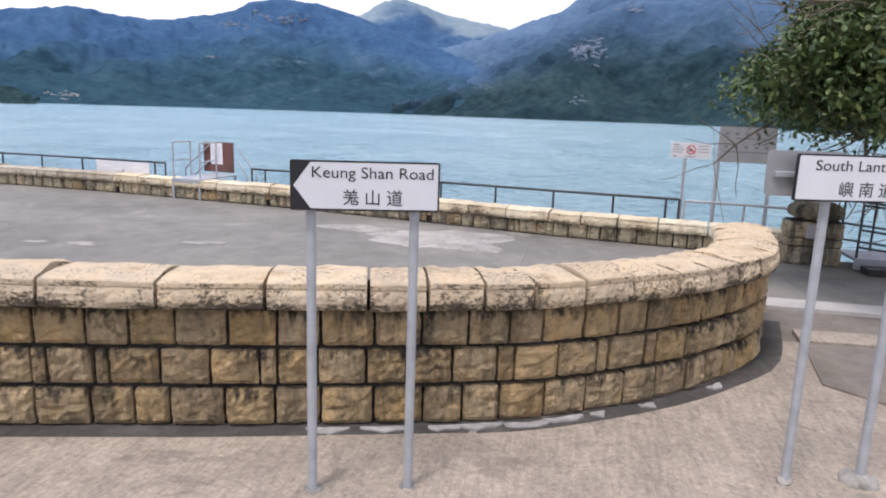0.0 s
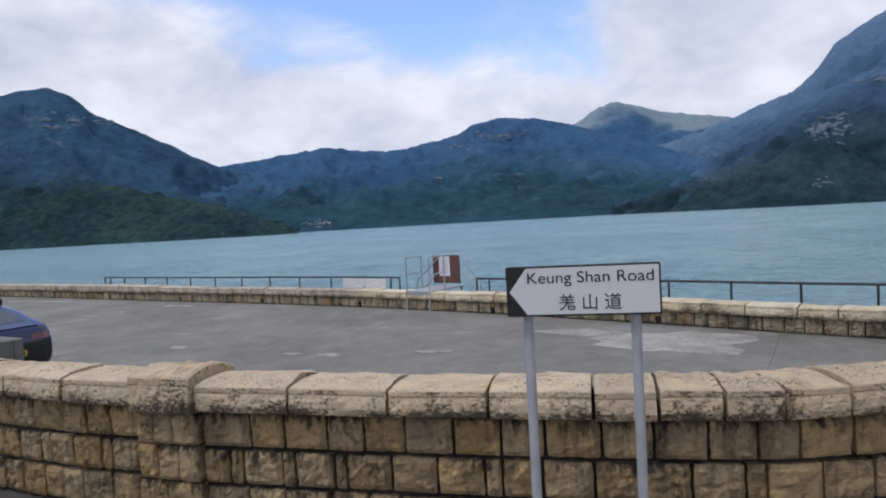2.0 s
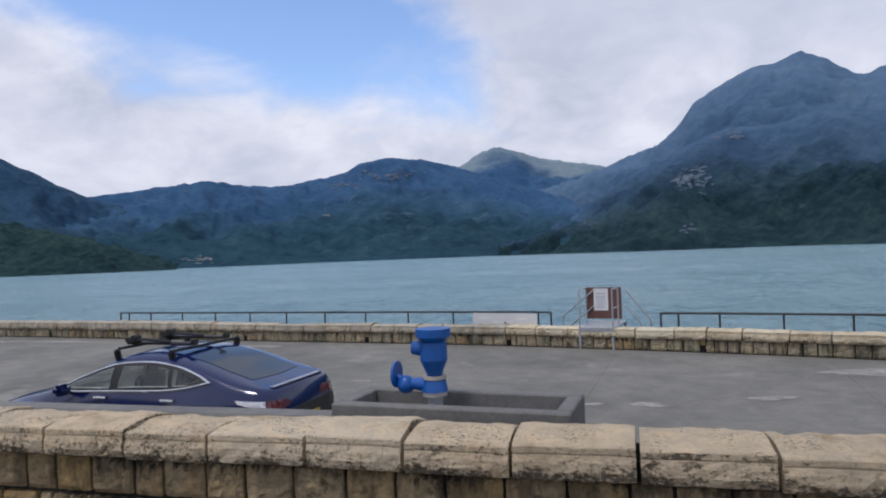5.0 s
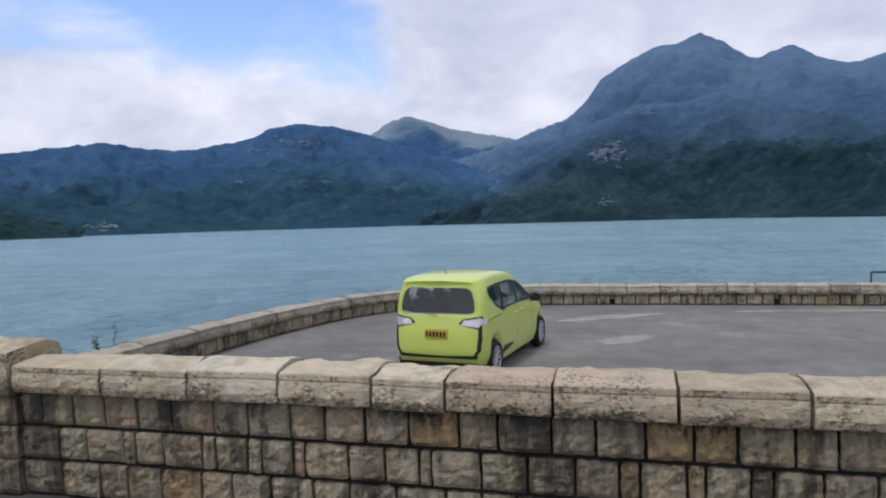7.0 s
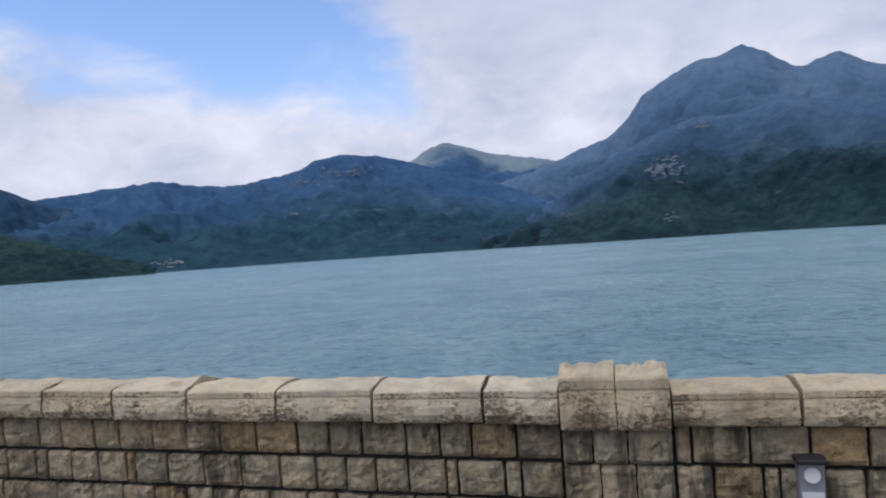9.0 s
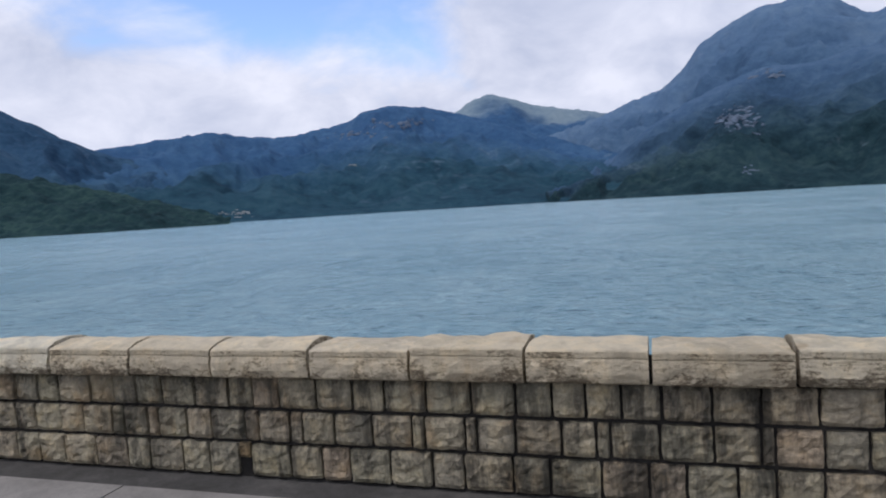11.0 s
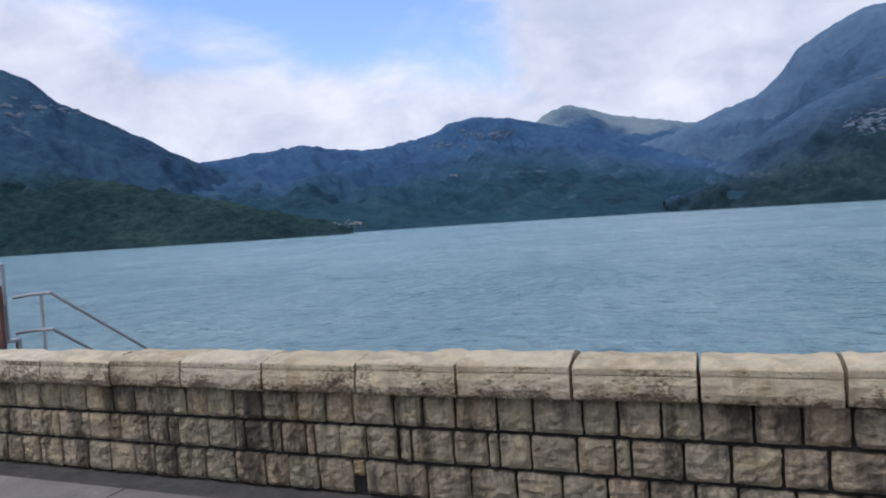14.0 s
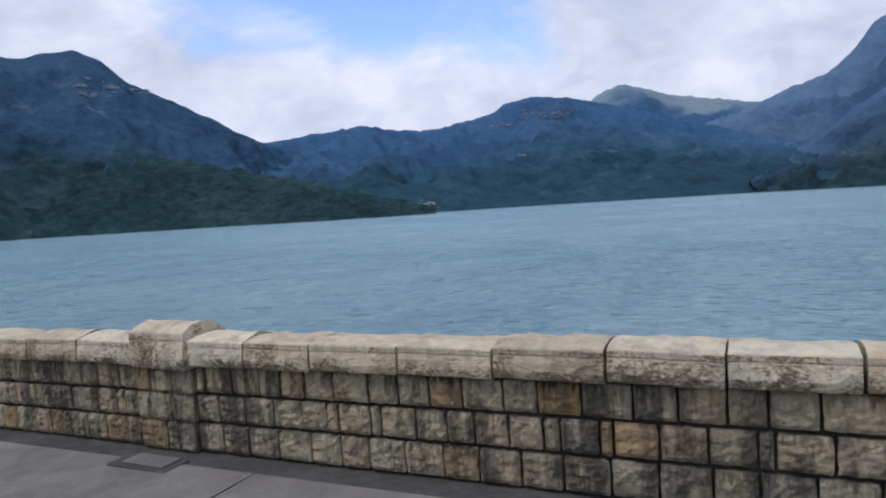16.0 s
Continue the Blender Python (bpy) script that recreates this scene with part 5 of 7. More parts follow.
tagged(mesh_ob("ledge", ledge, M_PIT), "narrow concrete ledge outside the low wall", "ledge", kind="structure")

s = thing("notice_board", local(-13.42, 19.02, 0, math.atan2(-0.30, 1.86)), "long white board tied to the black railing", "notice board")
part("board", plate_bm(rect(0, 1.87, 0.06, 0.61), 0, 0.02), M_WHITE, s)
bars(s, [(0.15, 0.50, 0.47, 0.05), (1.3, 1.62, 0.47, 0.04), (0.6, 1.2, 0.38, 0.05), (0.7, 1.1, 0.28, 0.03)], -0.003, M_PAPER)
bars(s, [(0.93, 1.0, 0.36, 0.05)], -0.005, M_INK)


def stile(at, label, tread_z, w, front, back, hoop_z, board, sides, foot, hoop=(0.05, 0.75), front_legs=True):
    """A steel step-over across a wall: local x along the wall, y away from the road."""
    s = thing("step_stile", at, label, "stile", "steel stiles over the walls")
    bm = bmesh.new()
    box(bm, w / 2, (front + back) / 2, tread_z, w, back - front, 0.035, bev=0.004)
    box(bm, w / 2, front + 0.02, tread_z - 0.05, w, 0.04, 0.07)
    part("landing", bm, M_GALV, s, "grey steel landing")
    for x in (0.03, w - 0.03):
        if front_legs:
            part("leg", box(bmesh.new(), x, front + 0.02, (foot + tread_z) / 2, 0.055, 0.055, tread_z - foot, bev=0.004), M_GALV, s)
        part("leg", box(bmesh.new(), x, back - 0.03, (foot - 0.3 + tread_z) / 2, 0.055, 0.055, tread_z - foot + 0.3, bev=0.004), M_GALV, s)
        part("hoop", bent(bmesh.new(), [Vector(q) for q in ((x, front + hoop[0], tread_z), (x, front + hoop[0], hoop_z), (x, front + hoop[1], hoop_z), (x, front + hoop[1], tread_z))], 0.021, 8), M_GALV, s, "bent pipe hoop handrail")
        part("hoop_bar", tube(bmesh.new(), (x, front + hoop[0], (tread_z + hoop_z) / 2), (x, front + hoop[1], (tread_z + hoop_z) / 2), 0.016, 0.016, 8), M_GALV, s)
    for sgn, x, run, drop in sides:
        for dz_ in (0.0, -0.42):
            z_ = hoop_z - 0.12 + dz_
            part("stair_rail", bent(bmesh.new(), [Vector((x, back + 0.02, z_)), Vector((x + sgn * run, back + 0.02, z_ - drop))], 0.02, 8), M_GALV, s)
        part("newel", tube(bmesh.new(), (x + sgn * run, back + 0.02, hoop_z - drop - 0.9), (x + sgn * run, back + 0.02, hoop_z - drop - 0.12), 0.022, 0.022, 8), M_GALV, s)
    b0, b1, bz0, bz1, by_ = board
    bd = part("board", plate_bm(rect(b0, b1, bz0, bz1), by_, 0.03), M_BROWN, s, "brown painted board")
    for fx in (b0 + 0.02, b1 - 0.02):
        part("batten", box(bmesh.new(), fx, by_ - 0.012, (bz0 + bz1) / 2, 0.04, 0.02, bz1 - bz0), M_BROWN, bd)
    c = b0 + (b1 - b0) * 0.43
    ph = (bz1 - bz0)
    nt = part("notice", plate_bm(rect(c - 0.19, c + 0.19, bz1 - ph * 0.74, bz1 - 0.03, 0.012), by_ - 0.006, 0.006), M_PAPER, bd, "white paper notice")
    bars(nt, [(c - 0.13, c + 0.12, bz1 - ph * q, 0.012) for q in (0.20, 0.29, 0.36, 0.43, 0.50, 0.57, 0.64)], by_ - 0.009, M_INK)
    return s


stile(local(-10.38, 17.93, 0, -0.10), "grey steel step-over with a brown notice board beside the water", 0.33, 0.86, 0.0, 1.62, 1.27,
      (-0.20, 0.74, 0.39, 1.22, 1.66), ((-1, 0.02, 0.85, 0.70), (1, 0.86, 0.62, 0.80)), DECK_Z)

# ---- terrace: open valve chamber, pipe beam, floodlights ----
s = thing("valve_chamber", Matrix(), "open grey concrete chamber box behind the parapet", "concrete box")
for nm, a in (("side", (-9.55, 5.96, 1.9, 0.12)), ("side", (-9.55, 6.56, 1.9, 0.12)), ("end", (-10.44, 6.26, 0.12, 0.48)), ("end", (-8.66, 6.26, 0.12, 0.48))):
    part(nm, box(bmesh.new(), a[0], a[1], (1.16 + DECK_Z) / 2, a[2], a[3], 1.16 - DECK_Z, bev=0.012), M_PIT, s)
part("floor_slab", box(bmesh.new(), -9.55, 6.26, 0.72, 1.66, 0.47, 0.10), M_PIT, s)
s = thing("valve", Matrix.Translation((-9.74, 6.25, 0.262)) @ Matrix.Scale(0.9, 4), "blue valve with electric actuator and small handwheel", "valve")
bm = bmesh.new()
tube(bm, (0, 0, 0.60), (0, 0, 1.02), 0.07, 0.07, 14)
part("stem", bm, M_GALV, s, "", True)
bm = bmesh.new()
tube(bm, (0, 0, 1.10), (0, 0, 1.20), 0.075, 0.075, 16)
tube(bm, (0, 0, 1.17), (0, 0, 1.20), 0.105, 0.105, 16)
tube(bm, (0, 0, 1.02), (0, 0, 1.06), 0.11, 0.11, 16)
part("flange", bm, M_CURB, s, "pale grey flange")
bm = bmesh.new()
tube(bm, (0, 0, 1.20), (0, 0, 1.34), 0.065, 0.125, 18)
tube(bm, (0, 0, 1.34), (0, 0, 1.50), 0.125, 0.120, 18)
tube(bm, (0, 0, 1.50), (0, 0, 1.55), 0.10, 0.155, 18)
tube(bm, (0, 0, 1.55), (0, 0, 1.62), 0.16, 0.16, 18)
tube(bm, (-0.10, 0, 1.44), (-0.20, 0, 1.44), 0.075, 0.06, 14)
part("actuator", bm, M_BLUEMETAL, s, "blue cast actuator housing with round cap", True)
bm = bmesh.new()
tube(bm, (0, 0, 1.06), (0, 0, 1.16), 0.12, 0.10, 16)
tube(bm, (-0.05, 0, 1.11), (-0.22, 0, 1.12), 0.07, 0.05, 14)
bmesh.ops.create_uvsphere(bm, u_segments=14, v_segments=10, radius=0.085, matrix=Matrix.Translation((-0.28, 0, 1.11)))
part("gearbox", bm, M_BLUEMETAL, s, "blue gearbox", True)
bm = bmesh.new()
bmesh.ops.create_cone(bm, cap_ends=True, segments=18, radius1=0.12, radius2=0.12, depth=0.022, matrix=Matrix.Translation((-0.37, 0, 1.20)) @ Euler((0, radians(90), 0)).to_matrix().to_4x4())
tube(bm, (-0.26, 0, 1.13), (-0.38, 0, 1.19), 0.03, 0.025, 10)
part("handwheel", bm, M_BLUEMETAL, s, "blue handwheel")

bm = bmesh.new()
pts = [(-10.50, 6.0), (-13.0, 5.92), (-15.6, 5.88), (-17.8, 5.86)]
bpts = smooth_line(pts, 4)
rows_ = []
for q, (x, y) in enumerate(bpts):
    rows_.append([bm.verts.new((x, y + o, z)) for o, z in ((0, DECK_Z), (0, 0.95 + 0.012 * (x + 14)), (0.03, 0.985 + 0.012 * (x + 14)), (0.23, 0.985 + 0.012 * (x + 14)), (0.26, 0.95 + 0.012 * (x + 14)), (0.26, DECK_Z))])
for a, b_ in zip(rows_, rows_[1:]):
    for q in range(6):
        bm.faces.new((a[q], a[(q + 1) % 6], b_[(q + 1) % 6], b_[q]))
bm.faces.new(rows_[0])
bm.faces.new(rows_[-1][::-1])
bmesh.ops.recalc_face_normals(bm, faces=bm.faces)
tagged(mesh_ob("wall_duct", bm, M_PIT), "grey concrete duct wall running beside the parapet", "duct", kind="structure")


def floodlight(x, y, z, turn):
    s = thing("floodlight", local(x, y, z, turn), "small black floodlight on a short bracket", "floodlight", "small floodlights")
    bm = bmesh.new()
    box(bm, 0, 0, 0.17, 0.26, 0.13, 0.17, Euler((radians(-35), 0, 0)).to_matrix(), 0.035, 2)
    part("housing", bm, M_TRIM, s, "", True)
    part("glass", plate_bm(rect(-0.10, 0.10, 0.115, 0.225), 0.068, 0.004), M_GLASS, s)
    part("bracket", bent(bmesh.new(), [Vector(q) for q in ((-0.14, 0, 0.17), (-0.14, 0, 0.02), (0.14, 0, 0.02), (0.14, 0, 0.17))], 0.012, 6), M_TRIM, s)
    part("foot", box(bmesh.new(), 0, 0, -z / 2 + DECK_Z / 2, 0.10, 0.10, z - DECK_Z, bev=0.004), M_PIT, s)


floodlight(-17.10, 6.75, 0.52, 0.25)
s = thing("peg", local(-18.0, 6.6, DECK_Z), "short white marker peg behind the parapet", "peg")
part("stake", tube(bmesh.new(), (0, 0, 0), (0.05, 0, 1.02), 0.022, 0.022, 8), M_WHITE, s)
part("foot", box(bmesh.new(), 0, 0, 0.02, 0.14, 0.14, 0.05, bev=0.01), M_PIT, s)

# pale worn cement patches on the terrace
rng = random.Random(5)
for cx, cy, ax_, ay_, tn in ((-2.6, 14.8, 1.35, 1.05, 0.15), (-4.5, 15.5, 0.9, 0.35, 0.1), (-6.6, 13.0, 0.35, 0.16, 0.4), (-8.5, 12.2, 0.30, 0.15, 0.0), (-9.3, 12.1, 0.22, 0.10, 0.3),
                         (-33.3, 13.9, 0.75, 0.32, 0.7), (-33.5, 16.9, 1.5, 0.30, 0.5), (-27.5, 18.1, 2.2, 0.12, 0.02), (-30.0, 17.9, 0.5, 0.12, 0.0), (-19.5, 17.7, 0.8, 0.15, 0.0), (-12.5, 12.0, 0.28, 0.14, 0.0), (-14.0, 13.3, 0.20, 0.10, 0.0)):
    pts = []
    for q in range(22):
        a = q * math.tau / 22
        r_ = 1 + 0.55 * noise.noise(Vector((cx + 1.3 * math.cos(a), cy + 1.3 * math.sin(a), 1))) + rng.uniform(-0.11, 0.11)
        ux, uy = ax_ * r_ * math.cos(a), ay_ * r_ * math.sin(a)
        pts.append((cx + ux * math.cos(tn) - uy * math.sin(tn), cy + ux * math.sin(tn) + uy * math.cos(tn)))
    part("cement_patch", prism(pts, DECK_Z - 0.01, DECK_Z + 0.006), M_PATCH, terrace)


# ---- end of the terrace: notices, pillar, gangway ----
s = thing("notice_sign", local(1.81, 16.95, 0, -0.12), "white no-swimming notice with red prohibition ring on a post", "sign")
pl = part("plate", plate_bm(rect(0, 0.79, 1.50, 1.82, 0.015), 0, 0.006), M_WHITE, s)
bm = bmesh.new()
for a in range(24):
    a0, a1 = a * math.tau / 24, (a + 1) * math.tau / 24
    tube(bm, (0.40 + 0.085 * math.cos(a0), -0.004, 1.68 + 0.085 * math.sin(a0)), (0.40 + 0.085 * math.cos(a1), -0.004, 1.68 + 0.085 * math.sin(a1)), 0.009, 0.009, 4)
tube(bm, (0.34, -0.004, 1.74), (0.46, -0.004, 1.62), 0.008, 0.008, 4)
part("ring", bm, M_RED, pl)
part("pictogram", plate_bm([(0.35, 1.655), (0.45, 1.65), (0.45, 1.67), (0.40, 1.70), (0.36, 1.68)], -0.003, 0.002), M_BLACK, pl)
bars(pl, [(0.06, 0.16, 1.77, 0.022), (0.05, 0.24, 1.72, 0.014), (0.05, 0.26, 1.67, 0.014), (0.05, 0.22, 1.62, 0.014), (0.06, 0.12, 1.54, 0.022), (0.55, 0.74, 1.76, 0.014), (0.54, 0.74, 1.70, 0.014), (0.54, 0.74, 1.64, 0.014), (0.3, 0.5, 1.54, 0.012)], -0.003, M_INK)
part("post", post_bm(0.30, 0.04, DECK_Z - 0.3, 1.78, 0.032), M_GALV, s, "", True)
s = thing("notice_sign", local(2.71, 16.75, 0, -0.10), "large grey metal notice panel on two posts", "sign")
pl = part("plate", plate_bm(rect(0, 1.06, 1.47, 2.18, 0.01), 0, 0.012), M_SIGNBACK, s)
for z_ in (2.04, 1.78):
    bars(pl, [(0.10 + 0.19 * q, 0.17 + 0.19 * q, z_, 0.055) for q in range(5)], -0.003, M_INK)
bars(pl, [(0.08, 0.98, 1.68, 0.022), (0.30, 0.95, 1.95, 0.022)], -0.003, M_INK)
for px in (0.02, 1.02):
    part("post", post_bm(px, 0.05, DECK_Z - 0.3, 2.16, 0.04), M_GALV, s, "", True)

s = thing("stone_pillar", Matrix(), "short granite gate pillar with rounded cap and plaque", "pillar", kind="structure")
rng = random.Random(8)
for i, (z0_, h_) in enumerate(((0, 0.33), (0.33, 0.15), (0.48, 0.30))):
    for j, (xa, xb) in enumerate(((3.72, 4.14), (4.14, 4.62)) if i != 1 else ((3.72, 3.98), (3.98, 4.30), (4.30, 4.62))):
        kk = min(STONES, key=lambda q: abs(q - (xb - xa)))
        put("stone", STONES_GREY[kk][(i * 3 + j) % 7], s, (xa + xb) / 2, 14.92, DECK_Z + z0_ + h_ / 2, -0.06, (xb - xa - 0.02) / kk, (h_ - 0.02) / 0.29)
    put("stone", STONES_GREY[0.38][i], s, 3.70, 15.14, DECK_Z + z0_ + h_ / 2, radians(-90), 1.05, (h_ - 0.02) / 0.29)
part("core", box(bmesh.new(), 4.17, 15.16, DECK_Z + 0.39, 0.86, 0.42, 0.80), M_MORTAR, s)
bm = bmesh.new()
bmesh.ops.create_icosphere(bm, subdivisions=4, radius=1.0, matrix=Matrix.Translation((4.17, 15.14, DECK_Z + 0.96)) @ Matrix.Diagonal((0.48, 0.34, 0.19, 1)))
for v in bm.verts:
    v.co += 0.05 * noise.noise_vector(v.co * 5) + 0.02 * noise.noise_vector(v.co * 17)
    v.co.z = max(v.co.z, DECK_Z + 0.785)
part("cap_stone", bm, M_STONE_GREY, s, "rounded rough cap stone", True)
part("plaque", plate_bm(rect(3.98, 4.28, DECK_Z + 0.49, DECK_Z + 0.74, 0.01), 14.885, 0.02), M_SIGNBACK, s, "grey metal plaque")

s = thing("gangway", local(4.75, 14.75, DECK_Z), "steel landing with dark pipe handrails at the terrace edge", "gangway")
bm = bmesh.new()
box(bm, 0.85, 0.35, 0.20, 1.7, 0.9, 0.05, bev=0.004)
box(bm, 0.85, -0.08, 0.13, 1.7, 0.05, 0.20)
part("deck", bm, M_LAMP, s)
part("step", box(bmesh.new(), 0.6, -0.28, 0.06, 1.0, 0.35, 0.12, bev=0.006), M_TRIM, s, "dark step")
for y_ in (-0.05, 0.78):
    for x_ in (0.03, 0.55, 1.10, 1.66):
        part("post", tube(bmesh.new(), (x_, y_, 0.20), (x_, y_, 1.15 - 0.10 * x_), 0.022, 0.022, 8), M_RAIL, s)
    for zz in (1.15, 0.72, 0.42):
        part("rail", bent(bmesh.new(), [Vector((0.03, y_, zz)), Vector((1.66, y_, zz - 0.166))], 0.02, 8), M_RAIL, s)


# ---- plants ----
def leaf_at(verts, faces, c, d, up, size, wide=0.27):
    side = d.cross(up)
    side = side.normalized() if side.length > 1e-4 else Vector((1, 0, 0))
    i = len(verts)
    verts += [c - d * size * 0.5, c + side * size * wide + up * size * 0.05, c + d * size * 0.5, c - side * size * wide + up * size * 0.05]
    faces.append((i, i + 1, i + 2, i + 3))


def leaf_mesh(name, verts, faces, mat, parent, label=""):
    me = bpy.data.meshes.new(name)
    me.from_pydata([tuple(v) for v in verts], [], faces)
    me.materials.append(mat)
    ob = new(name, me)
    ob.parent = parent
    if label:
        ob["label"] = label
    return ob


def unit(rng):
    while True:
        v = Vector((rng.uniform(-1, 1), rng.uniform(-1, 1), rng.uniform(-1, 1)))
        if 0.05 < v.length < 1:
            return v.normalized()


def shrub(x, top, w, y=None, seed=0, mat=None, n_leaf=520, ground=-0.35, leaf=0.085, spiky=False):
    rng = random.Random(seed * 7 + int(x * 10))
    zr = road_z(x)
    y = front_y(x) + 1.15 if y is None else y
    s = thing("shrub", local(x, y, zr + ground), "leafy green shrub growing behind the parapet", "shrub", "shrubs behind the parapet")
    h = top - zr - ground
    stems, verts, faces = bmesh.new(), [], []
    n_s = max(6, int(w * (8 if spiky else 13)))
    for k in range(n_s):
        out = rng.uniform(-1, 1) - (0.35 if spiky else 0.0)
        reach = h * (1.0 if k == 0 else rng.uniform(0.72, 0.98) * (1 - 0.22 * abs(out)))
        root = Vector((rng.uniform(-w, w) * 0.18, rng.uniform(-0.10, 0.10), -0.1))
        tip = root + Vector((out * w * 0.62, rng.uniform(-0.30, 0.30), reach + 0.1))
        bow = Vector((-out * w * 0.22, 0, 0.10 * h))
        way = [root.lerp(tip, q / 5) + bow * math.sin(math.pi * q / 5) for q in range(6)]
        for q in range(5):
            tube(stems, way[q], way[q + 1], 0.013 - 0.002 * q, 0.011 - 0.002 * q, 5)
        for _ in range(n_leaf // n_s):
            t = rng.uniform(0.25, 1.0) ** 0.75 * 4.999
            a_, b_ = way[int(t)], way[int(t) + 1]
            axis = (b_ - a_).normalized()
            d = Vector((rng.uniform(-1, 1), rng.uniform(-1, 1), rng.uniform(-0.55, 0.25))).normalized()
            d = (d + axis * 0.45).normalized()
            size = leaf * rng.uniform(0.7, 1.5) * (1.15 - 0.09 * t)
            away = unit(rng) * rng.uniform(0.0, 0.16) if n_leaf > 1800 else Vector()
            leaf_at(verts, faces, a_.lerp(b_, t % 1) + away + d * size * 0.55, d, (unit(rng) * 0.5 + Vector((0, 0, 1))).normalized(), size, 0.21)
    part("stem", stems, M_BARK, s)
    leaf_mesh("foliage", verts, faces, mat or M_LEAF, s)


for i, (x, top, w) in enumerate(((-47.4, 1.15, 0.30), (-101.8, 1.50, 0.35), (-99.5, 1.48, 0.45), (-152.8, 1.50, 0.32),
                                 (-167.1, 1.58, 1.4), (-166.3, 1.67, 1.2), (-165.4, 1.66, 1.1), (-161.12, 2.10, 0.62), (-160.75, 1.80, 0.75), (-178.4, 1.85, 0.5), (-202.5, 1.56, 0.9), (-201.5, 1.60, 0.85), (-200.7, 1.46, 0.4), (-198.1, 1.12, 0.3),
                                 (-209.3, 0.96, 0.4), (-223.2, 0.86, 1.0), (-222.3, 0.96, 1.3), (-221.5, 0.98, 1.2), (-220.6, 0.84, 0.9))):
    shrub(x, top + (0.10 if x < -60 else 0.0), w, seed=i, n_leaf=int((1300 if -162 < x < -160 else 900 if -168 < x < -165 else 330) + (420 if x < -206 else 300 if x < -195 else 700) * w), leaf=0.17, spiky=-206 < x < -195 or -168 < x < -165)

shrub(-41.95, 1.42, 0.95, y=6.35, seed=40, mat=M_BUSH, n_leaf=2900, ground=0.42, leaf=0.12)
shrub(-42.65, 1.30, 1.10, y=6.40, seed=43, mat=M_BUSH, n_leaf=2600, ground=0.42, leaf=0.12)
shrub(-43.40, 1.20, 1.00, y=6.45, seed=44, mat=M_BUSH, n_leaf=1900, ground=0.42, leaf=0.12)
shrub(-43.9, 1.12, 0.35, y=7.6, seed=42, n_leaf=160, ground=0.25)
shrub(-42.35, 0.66, 0.5, y=10.4, seed=41, n_leaf=300, ground=-1.0)
# grassy earth behind the parapet, at the end of the rim wall


def mound_z(x, y):
    k = max(0.0, min(1.0, (x + 46.0) / 1.6, (-41.55 - x) / 0.3)) * max(0.0, min(1.0, (y - 5.5) / 0.25, (9.4 - y) / 2.2))
    return -0.7 + 1.45 * k * k * (3 - 2 * k) + 0.10 * noise.noise(Vector((x * 0.9, y * 0.9, 9)))


verts, faces = [], []
rng = random.Random(12)
for _ in range(5200):
    x, y = rng.uniform(-45.2, -41.8), rng.uniform(5.85, 8.0)
    h = rng.uniform(0.12, 0.42) * (0.70 + 0.5 * noise.noise(Vector((x * 0.9, y, 3))))
    base = Vector((x, y, mound_z(x, y)))
    d = Vector((rng.uniform(-.35, .35), rng.uniform(-.35, .35), 1)).normalized()
    a = rng.uniform(0, 6.3)
    side = Vector((math.cos(a), math.sin(a), 0)) * 0.011
    k = len(verts)
    verts += [base - side, base + side, base + d * h * 0.6 + side * 0.7, base + d * h, base + d * h * 0.6 - side * 0.7]
    faces.append((k, k + 1, k + 2, k + 3, k + 4))
e = thing("grass", Matrix(), "long green grass on the bank beside the wall", "grass", kind="stuff")
leaf_mesh("blades", verts, faces, M_GRASS, e)
bm = bmesh.new()
gvv = [[bm.verts.new((-46.2 + 0.36 * i, 5.45 + 0.32 * j, mound_z(-46.2 + 0.36 * i, 5.45 + 0.32 * j))) for i in range(14)] for j in range(14)]
for j in range(13):
    for i in range(13):
        bm.faces.new((gvv[j][i], gvv[j][i + 1], gvv[j + 1][i + 1], gvv[j + 1][i]))
tagged(mesh_ob("bank_mound", bm, M_BANK, True), "grassy earth mound beside the rim wall", "bank", kind="structure")


def boulder(x, y, z, sx, sy, sz, label, mat, seed):
    bm = bmesh.new()
    bmesh.ops.create_icosphere(bm, subdivisions=3, radius=1.0, matrix=Matrix.Diagonal((sx, sy, sz, 1)))
    for v in bm.verts:
        v.co += 0.25 * min(sx, sz) * noise.noise_vector(v.co * 1.7 / sx + Vector((seed, 0, 0)))
        v.co.z = min(v.co.z, sz * 0.72)
    ob = mesh_ob("boulder", bm, mat)
    ob.matrix_world = local(x, y, z, seed)
    tagged(ob, label, "rock", "boulders on the bank")


boulder(-43.7, 11.6, -0.75, 0.55, 0.5, 0.80, "pinkish weathered granite boulder in the grass", M_BOULDER, 0.4)


def limb(bm, p, d, length, r, rng, depth, tips):
    n_ = 4
    for i in range(n_):
        d = (d + unit(rng) * 0.22 + Vector((0, 0, 0.03))).normalized()
        q = p + d * length / n_
        r2 = r * 0.86
        tube(bm, p, q, r, r2, 7 if r > 0.03 else 5, caps=False)
        p, r = q, r2
        if depth > 0 and i > 0:
            for _ in range(2 if depth > 1 else 3):
                side = (d * 0.55 + unit(rng) * 0.9).normalized()
                limb(bm, p, side, length * rng.uniform(0.45, 0.65), r * 0.6, rng, depth - 1, tips)
        if depth == 0:
            tips.append((p.copy(), d.copy()))
    tips.append((p.copy(), d.copy()))


